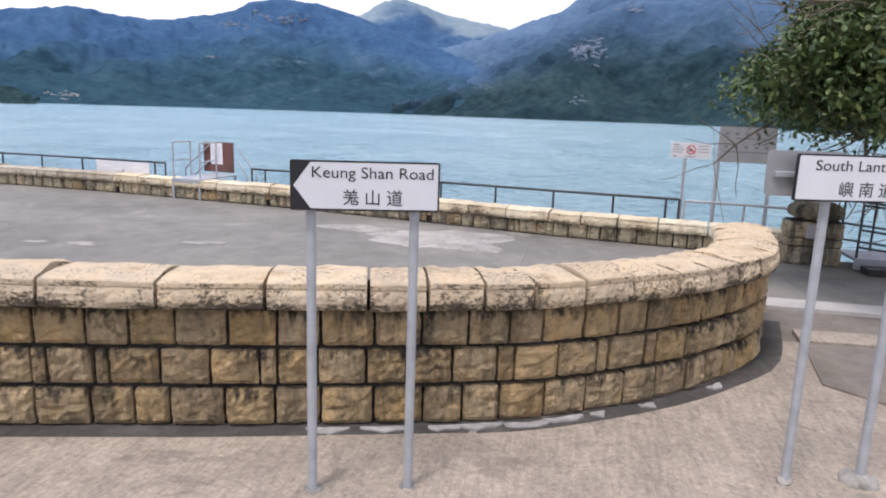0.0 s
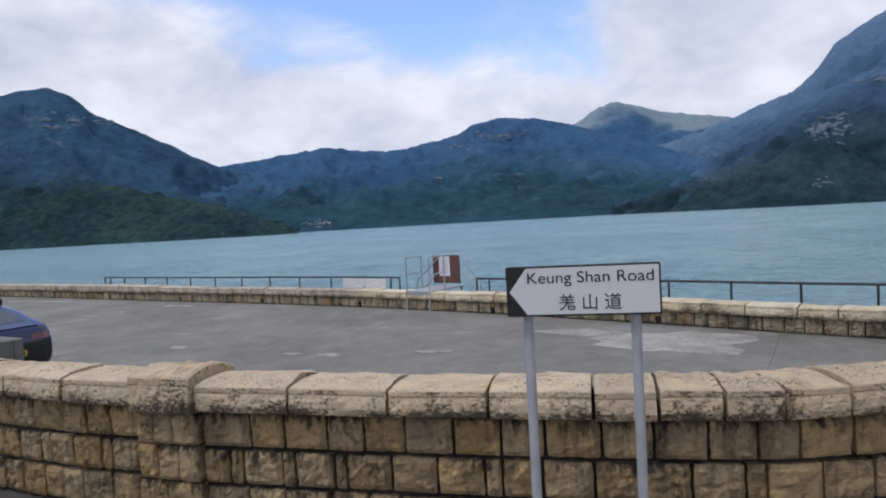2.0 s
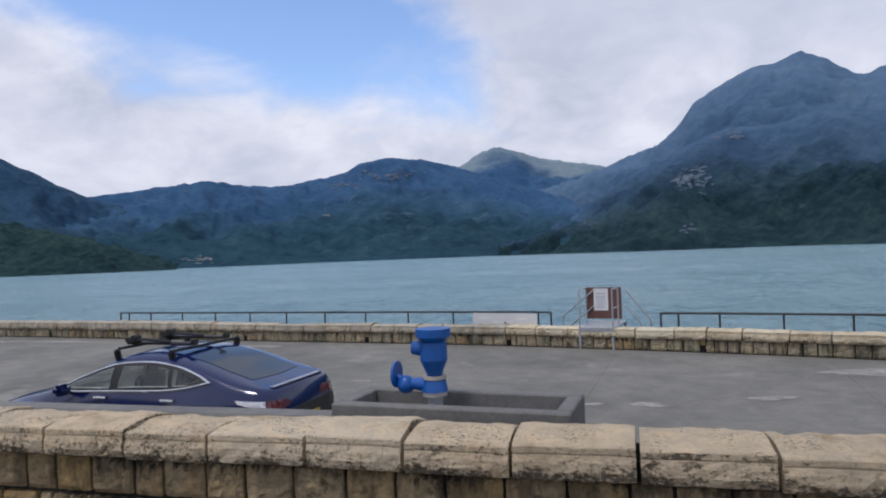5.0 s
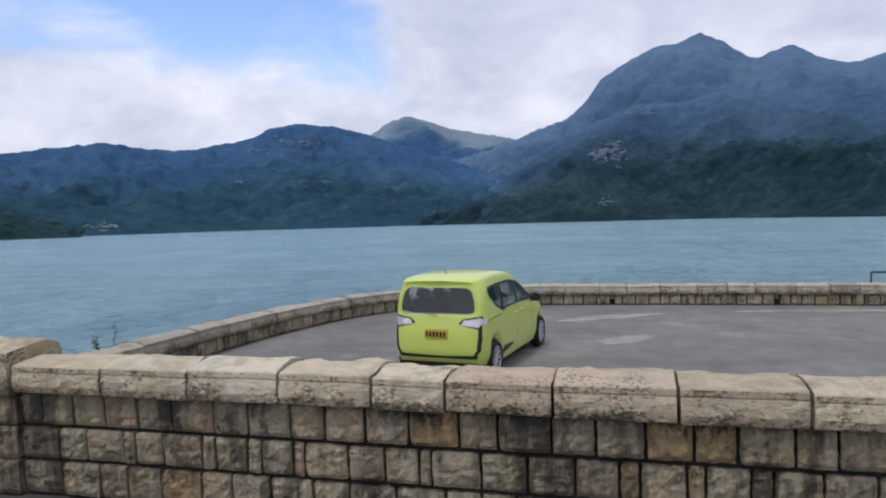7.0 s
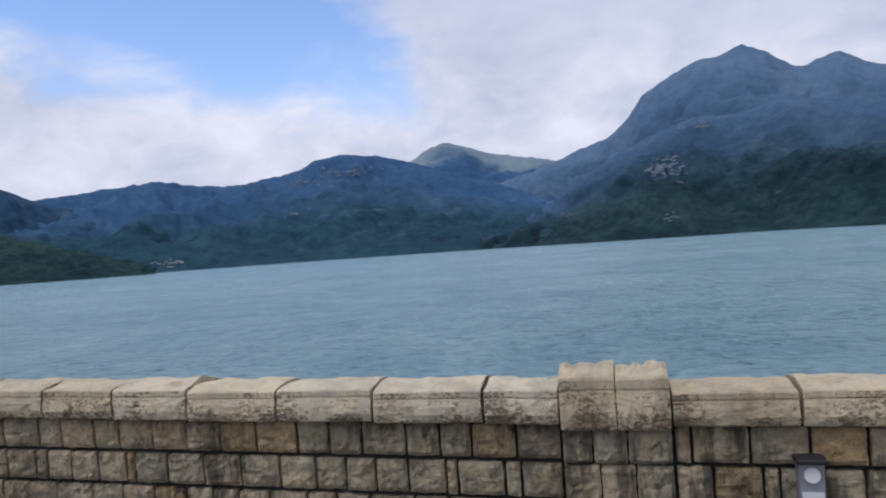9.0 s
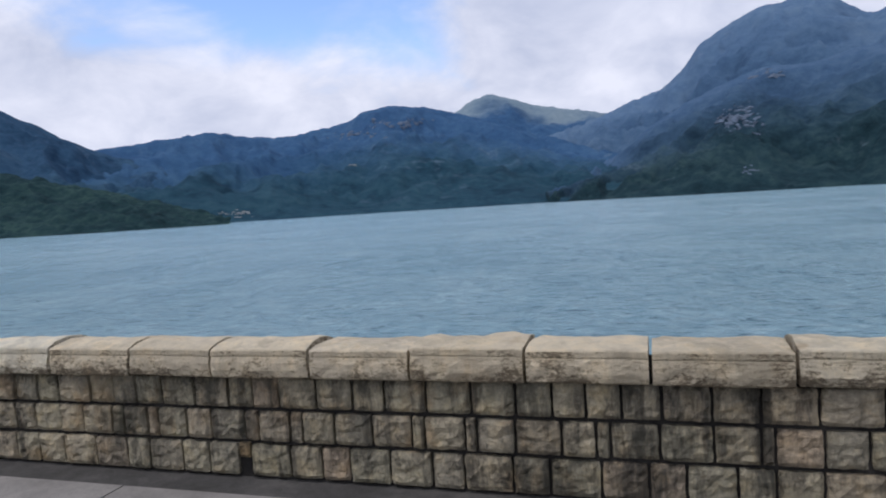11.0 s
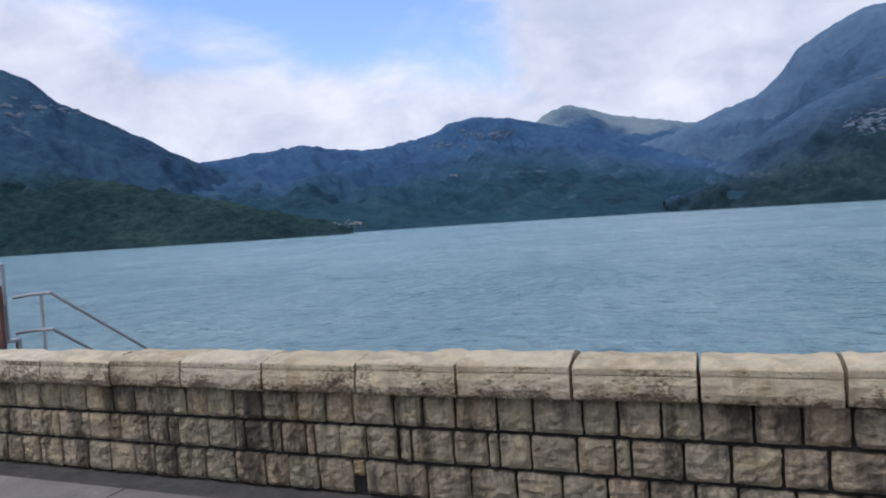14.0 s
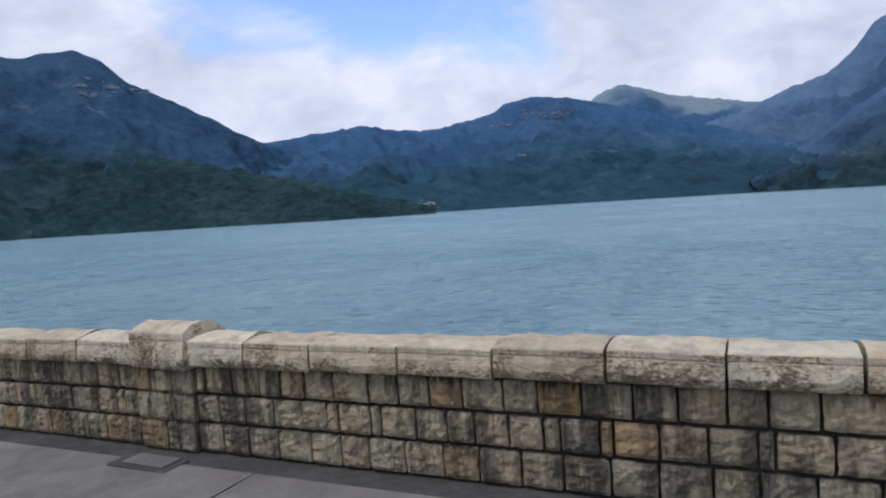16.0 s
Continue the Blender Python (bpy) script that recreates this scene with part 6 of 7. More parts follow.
rng = random.Random(31)
tree = thing("tree", local(6.75, 13.4, DECK_Z), "broad-leaved tree with dense dark olive crown over the water", "tree")
bm, tips = bmesh.new(), []
tube(bm, (0, 0, -0.1), (-0.15, -0.1, 1.3), 0.24, 0.19, 12)
tube(bm, (-0.15, -0.1, 1.3), (-0.25, -0.15, 2.4), 0.19, 0.15, 12)
for d, ln in (((-1.0, -0.25, 0.25), 3.1), ((-1.0, 0.05, 0.42), 3.2), ((-1.0, 0.35, 0.25), 3.1), ((-1.0, -0.55, 0.35), 3.0), ((-0.85, 0.5, 0.5), 3.3), ((-0.6, -0.7, 0.8), 3.0), ((0.8, 0.1, 0.8), 3.0), ((0.1, 0.7, 0.9), 2.8), ((-0.15, -0.3, 1.2), 3.2), ((-0.9, 0.0, 0.9), 3.4), ((-1.0, -0.5, 0.6), 3.4)):
    limb(bm, Vector((-0.2, -0.12, rng.uniform(1.9, 2.4))), Vector(d).normalized(), ln, 0.085, rng, 2, tips)
low = []
limb(bm, Vector((-1.6, -0.5, 2.75)), Vector((-1.0, -0.1, -0.22)).normalized(), 2.0, 0.03, rng, 1, low)
limb(bm, Vector((-1.2, -0.7, 2.6)), Vector((-0.7, -0.3, -0.45)).normalized(), 1.5, 0.025, rng, 1, low)
part("trunk", bm, M_BARK, tree, "grey-brown trunk and limbs", True)
verts, faces = [], []
for p, d in tips:
    if p.z < 2.45 + 0.25 * noise.noise(p) or p.z > 2.9 + 1.3 * (p.x + 4.4) + 0.3 * noise.noise(p * 1.7):
        continue
    for _ in range(34):
        c = p + unit(rng) * rng.uniform(0.02, 0.42)
        leaf_at(verts, faces, c, (unit(rng) + d * 0.4 - Vector((0, 0, 0.2))).normalized(), (unit(rng) * 0.7 + Vector((0, 0, 1))).normalized(), rng.uniform(0.08, 0.15))
for p, d in low:
    for _ in range(16):
        c = p + unit(rng) * rng.uniform(0.02, 0.20)
        leaf_at(verts, faces, c, (unit(rng) + d * 0.4).normalized(), (unit(rng) * 0.7 + Vector((0, 0, 1))).normalized(), rng.uniform(0.06, 0.11))
leaf_mesh("crown", verts, faces, M_TREELEAF, tree, "olive green leaves with yellowish tips")

# ---- fittings on the dam parapet ----
zq = road_z(-192)
s = thing("steel_cabinet", local(-191.85, front_y(-192) - 0.16, zq), "grey steel upright box fixed to the parapet", "cabinet")
part("body", box(bmesh.new(), 0, -0.02, 0.62, 0.40, 0.26, 1.24, bev=0.012), M_LAMP, s)
part("door", box(bmesh.new(), 0, -0.153, 0.64, 0.35, 0.012, 1.12, bev=0.004), M_LAMP, s, "flush grey door")
s = stile(local(-192.64, front_y(-192) - 0.08, zq), "grey steel step-over with hoops and notice board over the parapet", 1.20, 0.90, 0.06, 1.10, 2.20,
          (0.17, 1.09, 1.15, 1.94, 0.73), (), -0.3, (0.06, 0.88), False)
for zz in (1.80, 1.34):
    part("stair_rail", bent(bmesh.new(), [Vector((0.95, 1.0, zz - 0.04)), Vector((1.28, 1.0, zz)), Vector((1.65, 0.98, zz + 0.02)), Vector((1.65, 2.35, zz - 0.92)), Vector((1.65, 3.6, zz - 1.80))], 0.021, 8), M_GALV, s)
part("newel", tube(bmesh.new(), (1.45, 1.0, -0.4), (1.45, 1.0, 1.80), 0.020, 0.020, 8), M_GALV, s)
part("brace", tube(bmesh.new(), (-0.55, 0.95, 1.60), (-0.12, 0.75, 1.12), 0.022, 0.022, 8), M_RAIL, s, "dark steel brace")
s = thing("sign_panel", local(-193.72, front_y(-192) + 1.25, zq), "plain grey metal sign panel on two posts", "sign")
part("plate", plate_bm(rect(0, 1.0, 1.52, 2.0, 0.01), 0, 0.012), M_SIGNBACK, s)
for px in (0.10, 0.90):
    part("post", post_bm(px, 0.045, -0.4, 1.98, 0.03), M_GALV, s, "", True)

for wx_ in (-62.0, -58.9):
    s = thing("metal_strip", local(wx_, front_y(wx_) - 0.026, road_z(wx_)), "short grey metal strip bolted to the stone wall", "metal strip", "strips on the wall")
    part("strip", box(bmesh.new(), 0, 0, 0.49, 0.05, 0.008, 0.37, bev=0.002), M_GALV, s)
    for zz in (0.34, 0.64):
        part("bolt", tube(bmesh.new(), (0, -0.004, zz), (0, -0.016, zz), 0.012, 0.012, 6), M_GALV, s)
s = thing("meter_box", local(-68.97, front_y(-69) - 0.07, road_z(-69)), "small grey box with black hood on the stone wall", "meter box")
part("body", box(bmesh.new(), 0, 0.01, 0.47, 0.165, 0.12, 0.44, bev=0.01), M_LAMP, s)
part("hood", box(bmesh.new(), 0, -0.01, 0.705, 0.20, 0.17, 0.035, bev=0.008), M_BLACK, s, "black hood")
part("dial", tube(bmesh.new(), (0, -0.048, 0.605), (0, -0.062, 0.605), 0.055, 0.05, 18), M_PAPER, s, "pale round dial")
part("label_plate", plate_bm(rect(-0.07, 0.07, 0.37, 0.49), -0.056, 0.004), M_WHITE, s)


# ---- cars ----
def catmull(p, n_):
    return smooth_line(p, n_)


def car_body(lines, arches, arch_r, wheel_z, n_st=7, n_sec=3):
    """A body lofted through lengthwise lines, each a list of (x, half width, z) at shared stations; wheel arches lift the sill."""
    ls = [catmull(q, n_st) for q in lines]
    sect = []
    for i in range(len(ls[0])):
        cp = [l_[i] for l_ in ls]
        dense = catmull(cp, n_sec)
        z0_, zb = dense[0][2], cp[3][2]
        row = []
        for k, p in enumerate(dense):
            x, y, z = p
            for cx in arches:
                if abs(x - cx) < arch_r:
                    hgt = wheel_z + math.sqrt(arch_r ** 2 - (x - cx) ** 2)
                    if hgt > z0_ and z < zb:
                        z = hgt + (z - z0_) * (zb - hgt) / (zb - z0_)
                        z0x = hgt
            row.append(Vector((x, max(0.0, y), z)))
        sect.append(row)
    bm = bmesh.new()
    vl = [[bm.verts.new(p) for p in r] for r in sect]
    vr = [[bm.verts.new((p.x, -p.y, p.z)) for p in r] for r in sect]
    for v in (vl, vr):
        for a, b_ in zip(v, v[1:]):
            for k in range(len(a) - 1):
                bm.faces.new((a[k], a[k + 1], b_[k + 1], b_[k]))
    for i in range(len(sect) - 1):
        bm.faces.new((vl[i][0], vr[i][0], vr[i + 1][0], vl[i + 1][0]))
    for e_ in (0, -1):
        for k in range(len(vl[0]) - 1):
            bm.faces.new((vl[e_][k], vl[e_][k + 1], vr[e_][k + 1], vr[e_][k]))
    bmesh.ops.remove_doubles(bm, verts=bm.verts, dist=0.0008)
    bmesh.ops.recalc_face_normals(bm, faces=bm.faces)
    return bm


def on_body(tree_, pts, axis, sgn, off, cut=0.09):
    """A panel laid on the body: outline seen along an axis, pressed onto the skin."""
    bm = bmesh.new()
    lift = {"x": lambda a, b_: Vector((0, a, b_)), "y": lambda a, b_: Vector((a, 0, b_)), "z": lambda a, b_: Vector((a, b_, 0))}[axis]
    bm.faces.new([bm.verts.new(lift(*p)) for p in pts])
    bmesh.ops.triangulate(bm, faces=bm.faces)
    for _ in range(5):
        es = [e_ for e_ in bm.edges if e_.calc_length() > cut]
        if not es:
            break
        bmesh.ops.subdivide_edges(bm, edges=es, cuts=1)
        bmesh.ops.triangulate(bm, faces=bm.faces)
    i = "xyz".index(axis)
    d = Vector((0, 0, 0))
    d[i] = -sgn
    gone = []
    for v in bm.verts:
        o = v.co.copy()
        o[i] = sgn * 6
        loc, nor, *_ = tree_.ray_cast(o, d)
        if loc is None:
            gone.append(v)
            continue
        v.co = loc - d * off
    bmesh.ops.delete(bm, geom=gone, context="VERTS")
    r = bmesh.ops.extrude_face_region(bm, geom=bm.faces[:])
    for v in [g for g in r["geom"] if isinstance(g, bmesh.types.BMVert)]:
        v.co += d * (off + 0.006)
    bmesh.ops.recalc_face_normals(bm, faces=bm.faces)
    return bm


def trace(tree_, pts, axis, sgn, r, off=0.0, closed=False):
    """A thin strip along a line on the body."""
    i = "xyz".index(axis)
    out = []
    for a, b_ in pts:
        o = {"x": Vector((sgn * 6, a, b_)), "y": Vector((a, sgn * 6, b_)), "z": Vector((a, b_, 6))}[axis]
        d = Vector((0, 0, 0))
        d[i] = -sgn
        loc, *_ = tree_.ray_cast(o, d)
        if loc is not None:
            out.append(loc - d * off)
    if closed:
        out.append(out[0])
    return bent(bmesh.new(), out, r, 6)


def wheel(parent, x, y, r, w, sgn, spokes, rim_r):
    h = new("wheel")
    h.parent = parent
    h.matrix_basis = Matrix.Translation((x, y, r)) @ Euler((radians(90) * (1 if sgn > 0 else -1), 0, 0)).to_matrix().to_4x4()
    # local z now points inwards for +y wheels, so build outwards along -z
    bm = bmesh.new()
    prof = [(rim_r, -w / 2 + 0.02), (rim_r + 0.03, -w / 2), (r - 0.03, -w / 2), (r, -w / 2 + 0.035), (r, w / 2 - 0.035), (r - 0.03, w / 2), (rim_r, w / 2)]
    n_ = 36
    ring = [[bm.verts.new((a * math.cos(q * math.tau / n_), a * math.sin(q * math.tau / n_), z)) for a, z in prof] for q in range(n_)]
    for q in range(n_):
        a, b_ = ring[q], ring[(q + 1) % n_]
        for k in range(len(prof) - 1):
            bm.faces.new((a[k], a[k + 1], b_[k + 1], b_[k]))
    bmesh.ops.recalc_face_normals(bm, faces=bm.faces)
    part("tyre", bm, M_TYRE, h, "", True)
    bm = bmesh.new()
    bmesh.ops.create_cone(bm, cap_ends=True, segments=28, radius1=rim_r, radius2=rim_r, depth=0.04, matrix=Matrix.Translation((0, 0, 0.0)))
    part("hub_well", bm, M_TRIM, h)
    bm = bmesh.new()
    for q in range(28):
        a0, a1 = q * math.tau / 28, (q + 1) * math.tau / 28
        tube(bm, ((rim_r - 0.006) * math.cos(a0), (rim_r - 0.006) * math.sin(a0), -w / 2 + 0.02), ((rim_r - 0.006) * math.cos(a1), (rim_r - 0.006) * math.sin(a1), -w / 2 + 0.02), 0.012, 0.012, 5)
    for q in range(spokes):
        a = q * math.tau / spokes
        m_ = Matrix.Rotation(a, 4, "Z")
        for vpt in (m_ @ Vector((rim_r * 0.55, 0, -w / 2 + 0.03)),):
            box(bm, vpt.x, vpt.y, vpt.z, rim_r * 0.88, 0.036, 0.028, m_.to_3x3(), 0.006)
    tube(bm, (0, 0, -w / 2 + 0.055), (0, 0, -w / 2 + 0.008), 0.055, 0.045, 14)
    part("rim", bm, M_RIM, h, "silver alloy rim")


def cabin_floor(parent, x0, x1, w, z0, z1):
    part("underbody", box(bmesh.new(), (x0 + x1) / 2, 0, (z0 + z1) / 2, x1 - x0, w, z1 - z0, bev=0.03), M_TRIM, parent, "dark underbody")


def prism_along(pts, axis, a, b_):
    """A block over an outline given across an axis, from a to b along it."""
    bm = bmesh.new()
    lift = {"x": lambda p, q: (q, p[0], p[1]), "y": lambda p, q: (p[0], q, p[1]), "z": lambda p, q: (p[0], p[1], q)}[axis]
    ends = [[bm.verts.new(lift(p, q)) for p in pts] for q in (a, b_)]
    bm.faces.new(ends[0])
    bm.faces.new(ends[1][::-1])
    for i in range(len(pts)):
        k = (i + 1) % len(pts)
        bm.faces.new((ends[0][i], ends[1][i], ends[1][k], ends[0][k]))
    bmesh.ops.recalc_face_normals(bm, faces=bm.faces)
    return bm


def cut_out(obs, cutters, mat):
    """Takes the cutters' volumes out of the objects; the new inner faces get the material."""
    tools = []
    for bm in cutters:
        tools.append(mesh_ob("cutter", bm, mat))
        tools[-1].parent = obs[0].parent
    for ob in obs:
        for t_ in tools:
            md = ob.modifiers.new("cut", "BOOLEAN")
            md.object, md.operation, md.solver = t_, "DIFFERENCE", "EXACT"
            md.material_mode = "TRANSFER"
    dg = bpy.context.evaluated_depsgraph_get()
    fresh = [bpy.data.meshes.new_from_object(ob.evaluated_get(dg)) for ob in obs]
    for ob, me in zip(obs, fresh):
        ob.modifiers.clear()
        ob.data = me
    for t_ in tools:
        bpy.data.objects.remove(t_)


def cabin(lines, tuck, floor_z, x0, x1):
    """The hollow of the passenger cabin: the body's own lines, drawn in, between floor and roof."""
    inner = [[(min(max(x, x0), x1), max(0.0, y - tuck), max(floor_z, z - (0.05 if k > 3 else 0.0))) for x, y, z in q] for k, q in enumerate(lines) if k > 1]
    return car_body(inner, (), 0.0, 0.0, 3, 2)


def seat(parent, x, y, z, w=0.50):
    st = part("seat", box(bmesh.new(), x + 0.20, y, z + 0.10, 0.48, w, 0.18, bev=0.05, seg=2), M_SEAT, parent, "dark fabric car seat", True)
    part("backrest", box(bmesh.new(), x - 0.06, y, z + 0.42, 0.14, w, 0.62, Euler((0, radians(-12), 0)).to_matrix(), 0.05, 2), M_SEAT, st, "", True)
    part("headrest", box(bmesh.new(), x - 0.13, y, z + 0.81, 0.10, 0.26, 0.17, Euler((0, radians(-8), 0)).to_matrix(), 0.04, 2), M_SEAT, st, "", True)


# yellow-green minivan: rear axle at the origin, x ahead
van = thing("minivan", local(-36.23, 10.62, DECK_Z + 0.006, math.atan2(0.99, 0.143) - 0.05) @ Matrix.Scale(0.97, 4), "yellow-green compact minivan with tinted windows parked on the terrace", "car")
VAN_SILL = [(-0.70, 0.55, 0.34), (-0.62, 0.68, 0.30), (-0.42, 0.76, 0.26), (0, 0.78, 0.22), (0.6, 0.78, 0.20), (1.3, 0.78, 0.20), (1.9, 0.78, 0.20), (2.35, 0.78, 0.20), (2.75, 0.77, 0.20), (3.1, 0.72, 0.21), (3.42, 0.58, 0.22), (3.52, 0.40, 0.24)]
VAN_ROCKER = [(-0.77, 0.58, 0.46), (-0.68, 0.74, 0.44), (-0.45, 0.82, 0.42), (0, 0.845, 0.42), (0.6, 0.835, 0.42), (1.3, 0.83, 0.42), (1.9, 0.835, 0.42), (2.35, 0.845, 0.42), (2.75, 0.84, 0.42), (3.1, 0.78, 0.42), (3.45, 0.62, 0.42), (3.58, 0.42, 0.42)]
VAN_FLANK = [(-0.76, 0.60, 0.72), (-0.67, 0.76, 0.72), (-0.44, 0.84, 0.74), (0, 0.855, 0.76), (0.6, 0.85, 0.76), (1.3, 0.85, 0.74), (1.9, 0.85, 0.73), (2.35, 0.85, 0.72), (2.75, 0.83, 0.70), (3.1, 0.76, 0.66), (3.42, 0.60, 0.62), (3.55, 0.42, 0.60)]
VAN_BELT = [(-0.71, 0.60, 0.98), (-0.62, 0.755, 0.99), (-0.40, 0.825, 1.02), (0, 0.835, 1.04), (0.6, 0.835, 1.03), (1.3, 0.83, 1.01), (1.9, 0.825, 0.99), (2.35, 0.81, 0.98), (2.75, 0.76, 0.95), (3.1, 0.68, 0.87), (3.36, 0.56, 0.76), (3.48, 0.40, 0.70)]
VAN_GLASS = [(-0.65, 0.64, 1.28), (-0.57, 0.745, 1.30), (-0.36, 0.785, 1.32), (0, 0.785, 1.34), (0.6, 0.78, 1.34), (1.3, 0.77, 1.33), (1.75, 0.755, 1.28), (2.15, 0.76, 1.14), (2.62, 0.70, 1.00), (3.02, 0.60, 0.93), (3.30, 0.50, 0.82), (3.44, 0.36, 0.74)]
VAN_RAIL = [(-0.60, 0.62, 1.52), (-0.50, 0.685, 1.55), (-0.30, 0.705, 1.575), (0.05, 0.705, 1.59), (0.6, 0.70, 1.59), (1.1, 0.69, 1.57), (1.55, 0.67, 1.49), (2.0, 0.67, 1.27), (2.55, 0.62, 1.04), (2.96, 0.50, 0.965), (3.26, 0.42, 0.86), (3.40, 0.30, 0.77)]
VAN_ROOF = [(-0.62, 0.53, 1.585), (-0.50, 0.58, 1.62), (-0.25, 0.60, 1.645), (0.1, 0.60, 1.66), (0.6, 0.59, 1.66), (1.05, 0.575, 1.64), (1.45, 0.54, 1.565), (1.95, 0.50, 1.32), (2.50, 0.45, 1.075), (2.92, 0.36, 0.99), (3.23, 0.30, 0.88), (3.38, 0.20, 0.785)]
VAN_CROWN = [(-0.64, 0.0, 1.60), (-0.50, 0.0, 1.635), (-0.22, 0.0, 1.665), (0.1, 0.0, 1.68), (0.6, 0.0, 1.68), (1.03, 0.0, 1.66), (1.42, 0.0, 1.585), (1.92, 0.0, 1.345), (2.47, 0.0, 1.095), (2.90, 0.0, 1.005), (3.22, 0.0, 0.895), (3.37, 0.0, 0.795)]
VAN_LINES = [[(x, y * 0.955, z) for x, y, z in q] for q in (VAN_SILL, VAN_ROCKER, VAN_FLANK, VAN_BELT, VAN_GLASS, VAN_RAIL, VAN_ROOF, VAN_CROWN)]
WB = 2.80
bm = car_body(VAN_LINES, (0.0, WB), 0.345, 0.30, 8, 3)
skin = BVHTree.FromBMesh(bm)
body = part("body", bm, M_LIME, van, "yellow-green painted body", True)
side_gl = [(2.42, 1.02), (1.30, 1.06), (0.62, 1.06), (0.40, 1.03), (0.10, 1.14), (-0.20, 1.32), (-0.26, 1.43), (-0.18, 1.475), (0.3, 1.50), (1.0, 1.50), (1.45, 1.44), (1.85, 1.30)]
van_side = ([(0.30, 1.10), (0.02, 1.20), (-0.17, 1.34), (-0.19, 1.42), (0.02, 1.455), (0.34, 1.46)], [(0.44, 1.09), (0.44, 1.465), (1.16, 1.46), (1.16, 1.09)], [(1.26, 1.09), (1.26, 1.445), (1.46, 1.405), (1.80, 1.27), (2.20, 1.08)])
van_rear = [(-0.56, 1.06), (0.56, 1.06), (0.66, 1.10), (0.68, 1.18), (0.66, 1.32), (0.62, 1.44), (0.53, 1.51), (-0.53, 1.51), (-0.62, 1.44), (-0.66, 1.32), (-0.68, 1.18), (-0.66, 1.10)]
van_front = [(2.36, 0.60), (1.52, 0.50), (1.48, 0.0), (1.52, -0.50), (2.36, -0.60), (2.46, 0.0)]
shrink = lambda pts, k: [((x - sum(p[0] for p in pts) / len(pts)) * k + sum(p[0] for p in pts) / len(pts), (z - sum(p[1] for p in pts) / len(pts)) * k + sum(p[1] for p in pts) / len(pts)) for x, z in pts]
trims = [part("side_trim", on_body(skin, side_gl, "y", sg, 0.006), M_TRIM, van, "black window surround") for sg in (1, -1)]
cut_out([body] + trims, [cabin(VAN_LINES, 0.06, 0.50, -0.52, 2.45)] + [prism_along(shrink(q, 0.97), "y", -1.2, 1.2) for q in van_side]
        + [prism_along(shrink(van_rear, 0.93), "x", -1.5, -0.2), prism_along(shrink(van_front, 0.93), "z", 0.98, 2.2)], M_CABIN)
for x_, w_ in ((1.35, 0.50), (0.55, 0.52), (-0.15, 0.48)):
    for y_ in (0.36, -0.36):
        seat(van, x_, y_, 0.50 if x_ > 0 else 0.55, w_)
for sg in (1, -1):
    for o in van_side:
        part("side_window", on_body(skin, o, "y", sg, 0.011), M_GLASS_PALE, van, "tinted side window").visible_shadow = False
    part("sill_wedge", on_body(skin, [(0.36, 0.30), (0.98, 0.385), (0.95, 0.41), (0.45, 0.44), (0.33, 0.40)], "y", sg, 0.010), M_TRIM, van, "black wedge ahead of the rear wheel")
    part("door_seam", trace(skin, [(1.21, 1.04), (1.21, 0.8), (1.20, 0.5), (1.18, 0.25)], "y", sg, 0.004), M_TRIM, van)
    part("door_seam", trace(skin, [(2.22, 0.98), (2.25, 0.75), (2.18, 0.5), (2.12, 0.25)], "y", sg, 0.004), M_TRIM, van)
    part("slide_track", trace(skin, [(-0.42, 0.965), (-0.1, 0.985), (0.28, 0.99)], "y", sg, 0.008), M_TRIM, van)
    for hx in (0.98, 1.42):
        part("door_handle", trace(skin, [(hx, 0.91), (hx + 0.06, 0.912), (hx + 0.17, 0.91)], "y", sg, 0.014, 0.016), M_LIME, van)
    m_ = part("mirror", box(bmesh.new(), 2.10, sg * 0.90, 1.06, 0.12, 0.19, 0.14, bev=0.045, seg=2), M_TRIM, van, "black door mirror", True)
    part("mirror_stalk", box(bmesh.new(), 2.13, sg * 0.84, 1.01, 0.09, 0.10, 0.04, bev=0.01), M_TRIM, m_)
    part("headlamp", on_body(skin, [(3.16, 0.80), (3.40, 0.68), (3.38, 0.60), (3.05, 0.76)], "y", sg, 0.006, 0.05), M_LENS, van)
    part("lamp_surround", on_body(skin, [(sg * 0.37, 0.935), (sg * 0.69, 0.855), (sg * 0.775, 0.95), (sg * 0.735, 1.055), (sg * 0.45, 1.01)], "x", -1, 0.009, 0.06), M_TRIM, van, "black surround of the tail lamp")
    part("tail_lamp", on_body(skin, [(sg * 0.42, 0.92), (sg * 0.70, 0.88), (sg * 0.76, 0.96), (sg * 0.72, 1.03), (sg * 0.46, 0.99)], "x", -1, 0.014, 0.06), M_LENS, van, "clear tail lamp")
    part("corner_trim", on_body(skin, [(sg * 0.695, 0.93), (sg * 0.74, 0.90), (sg * 0.745, 0.70), (sg * 0.725, 0.52), (sg * 0.66, 0.43), (sg * 0.60, 0.425), (sg * 0.67, 0.52), (sg * 0.69, 0.70)], "x", -1, 0.012, 0.05), M_TRIM, van, "black trim from the tail lamp down to the bumper")
    part("side_lens", on_body(skin, [(-0.66, 1.02), (-0.44, 0.99), (-0.47, 0.93), (-0.64, 0.92)], "y", sg, 0.013, 0.05), M_LENS, van)
    wheel(van, 0.0, sg * 0.73, 0.30, 0.19, sg, 10, 0.205)
    wheel(van, WB, sg * 0.73, 0.30, 0.19, sg, 10, 0.205)
part("rear_window", on_body(skin, van_rear, "x", -1, 0.008), M_GLASS_PALE, van, "tinted rear window").visible_shadow = False
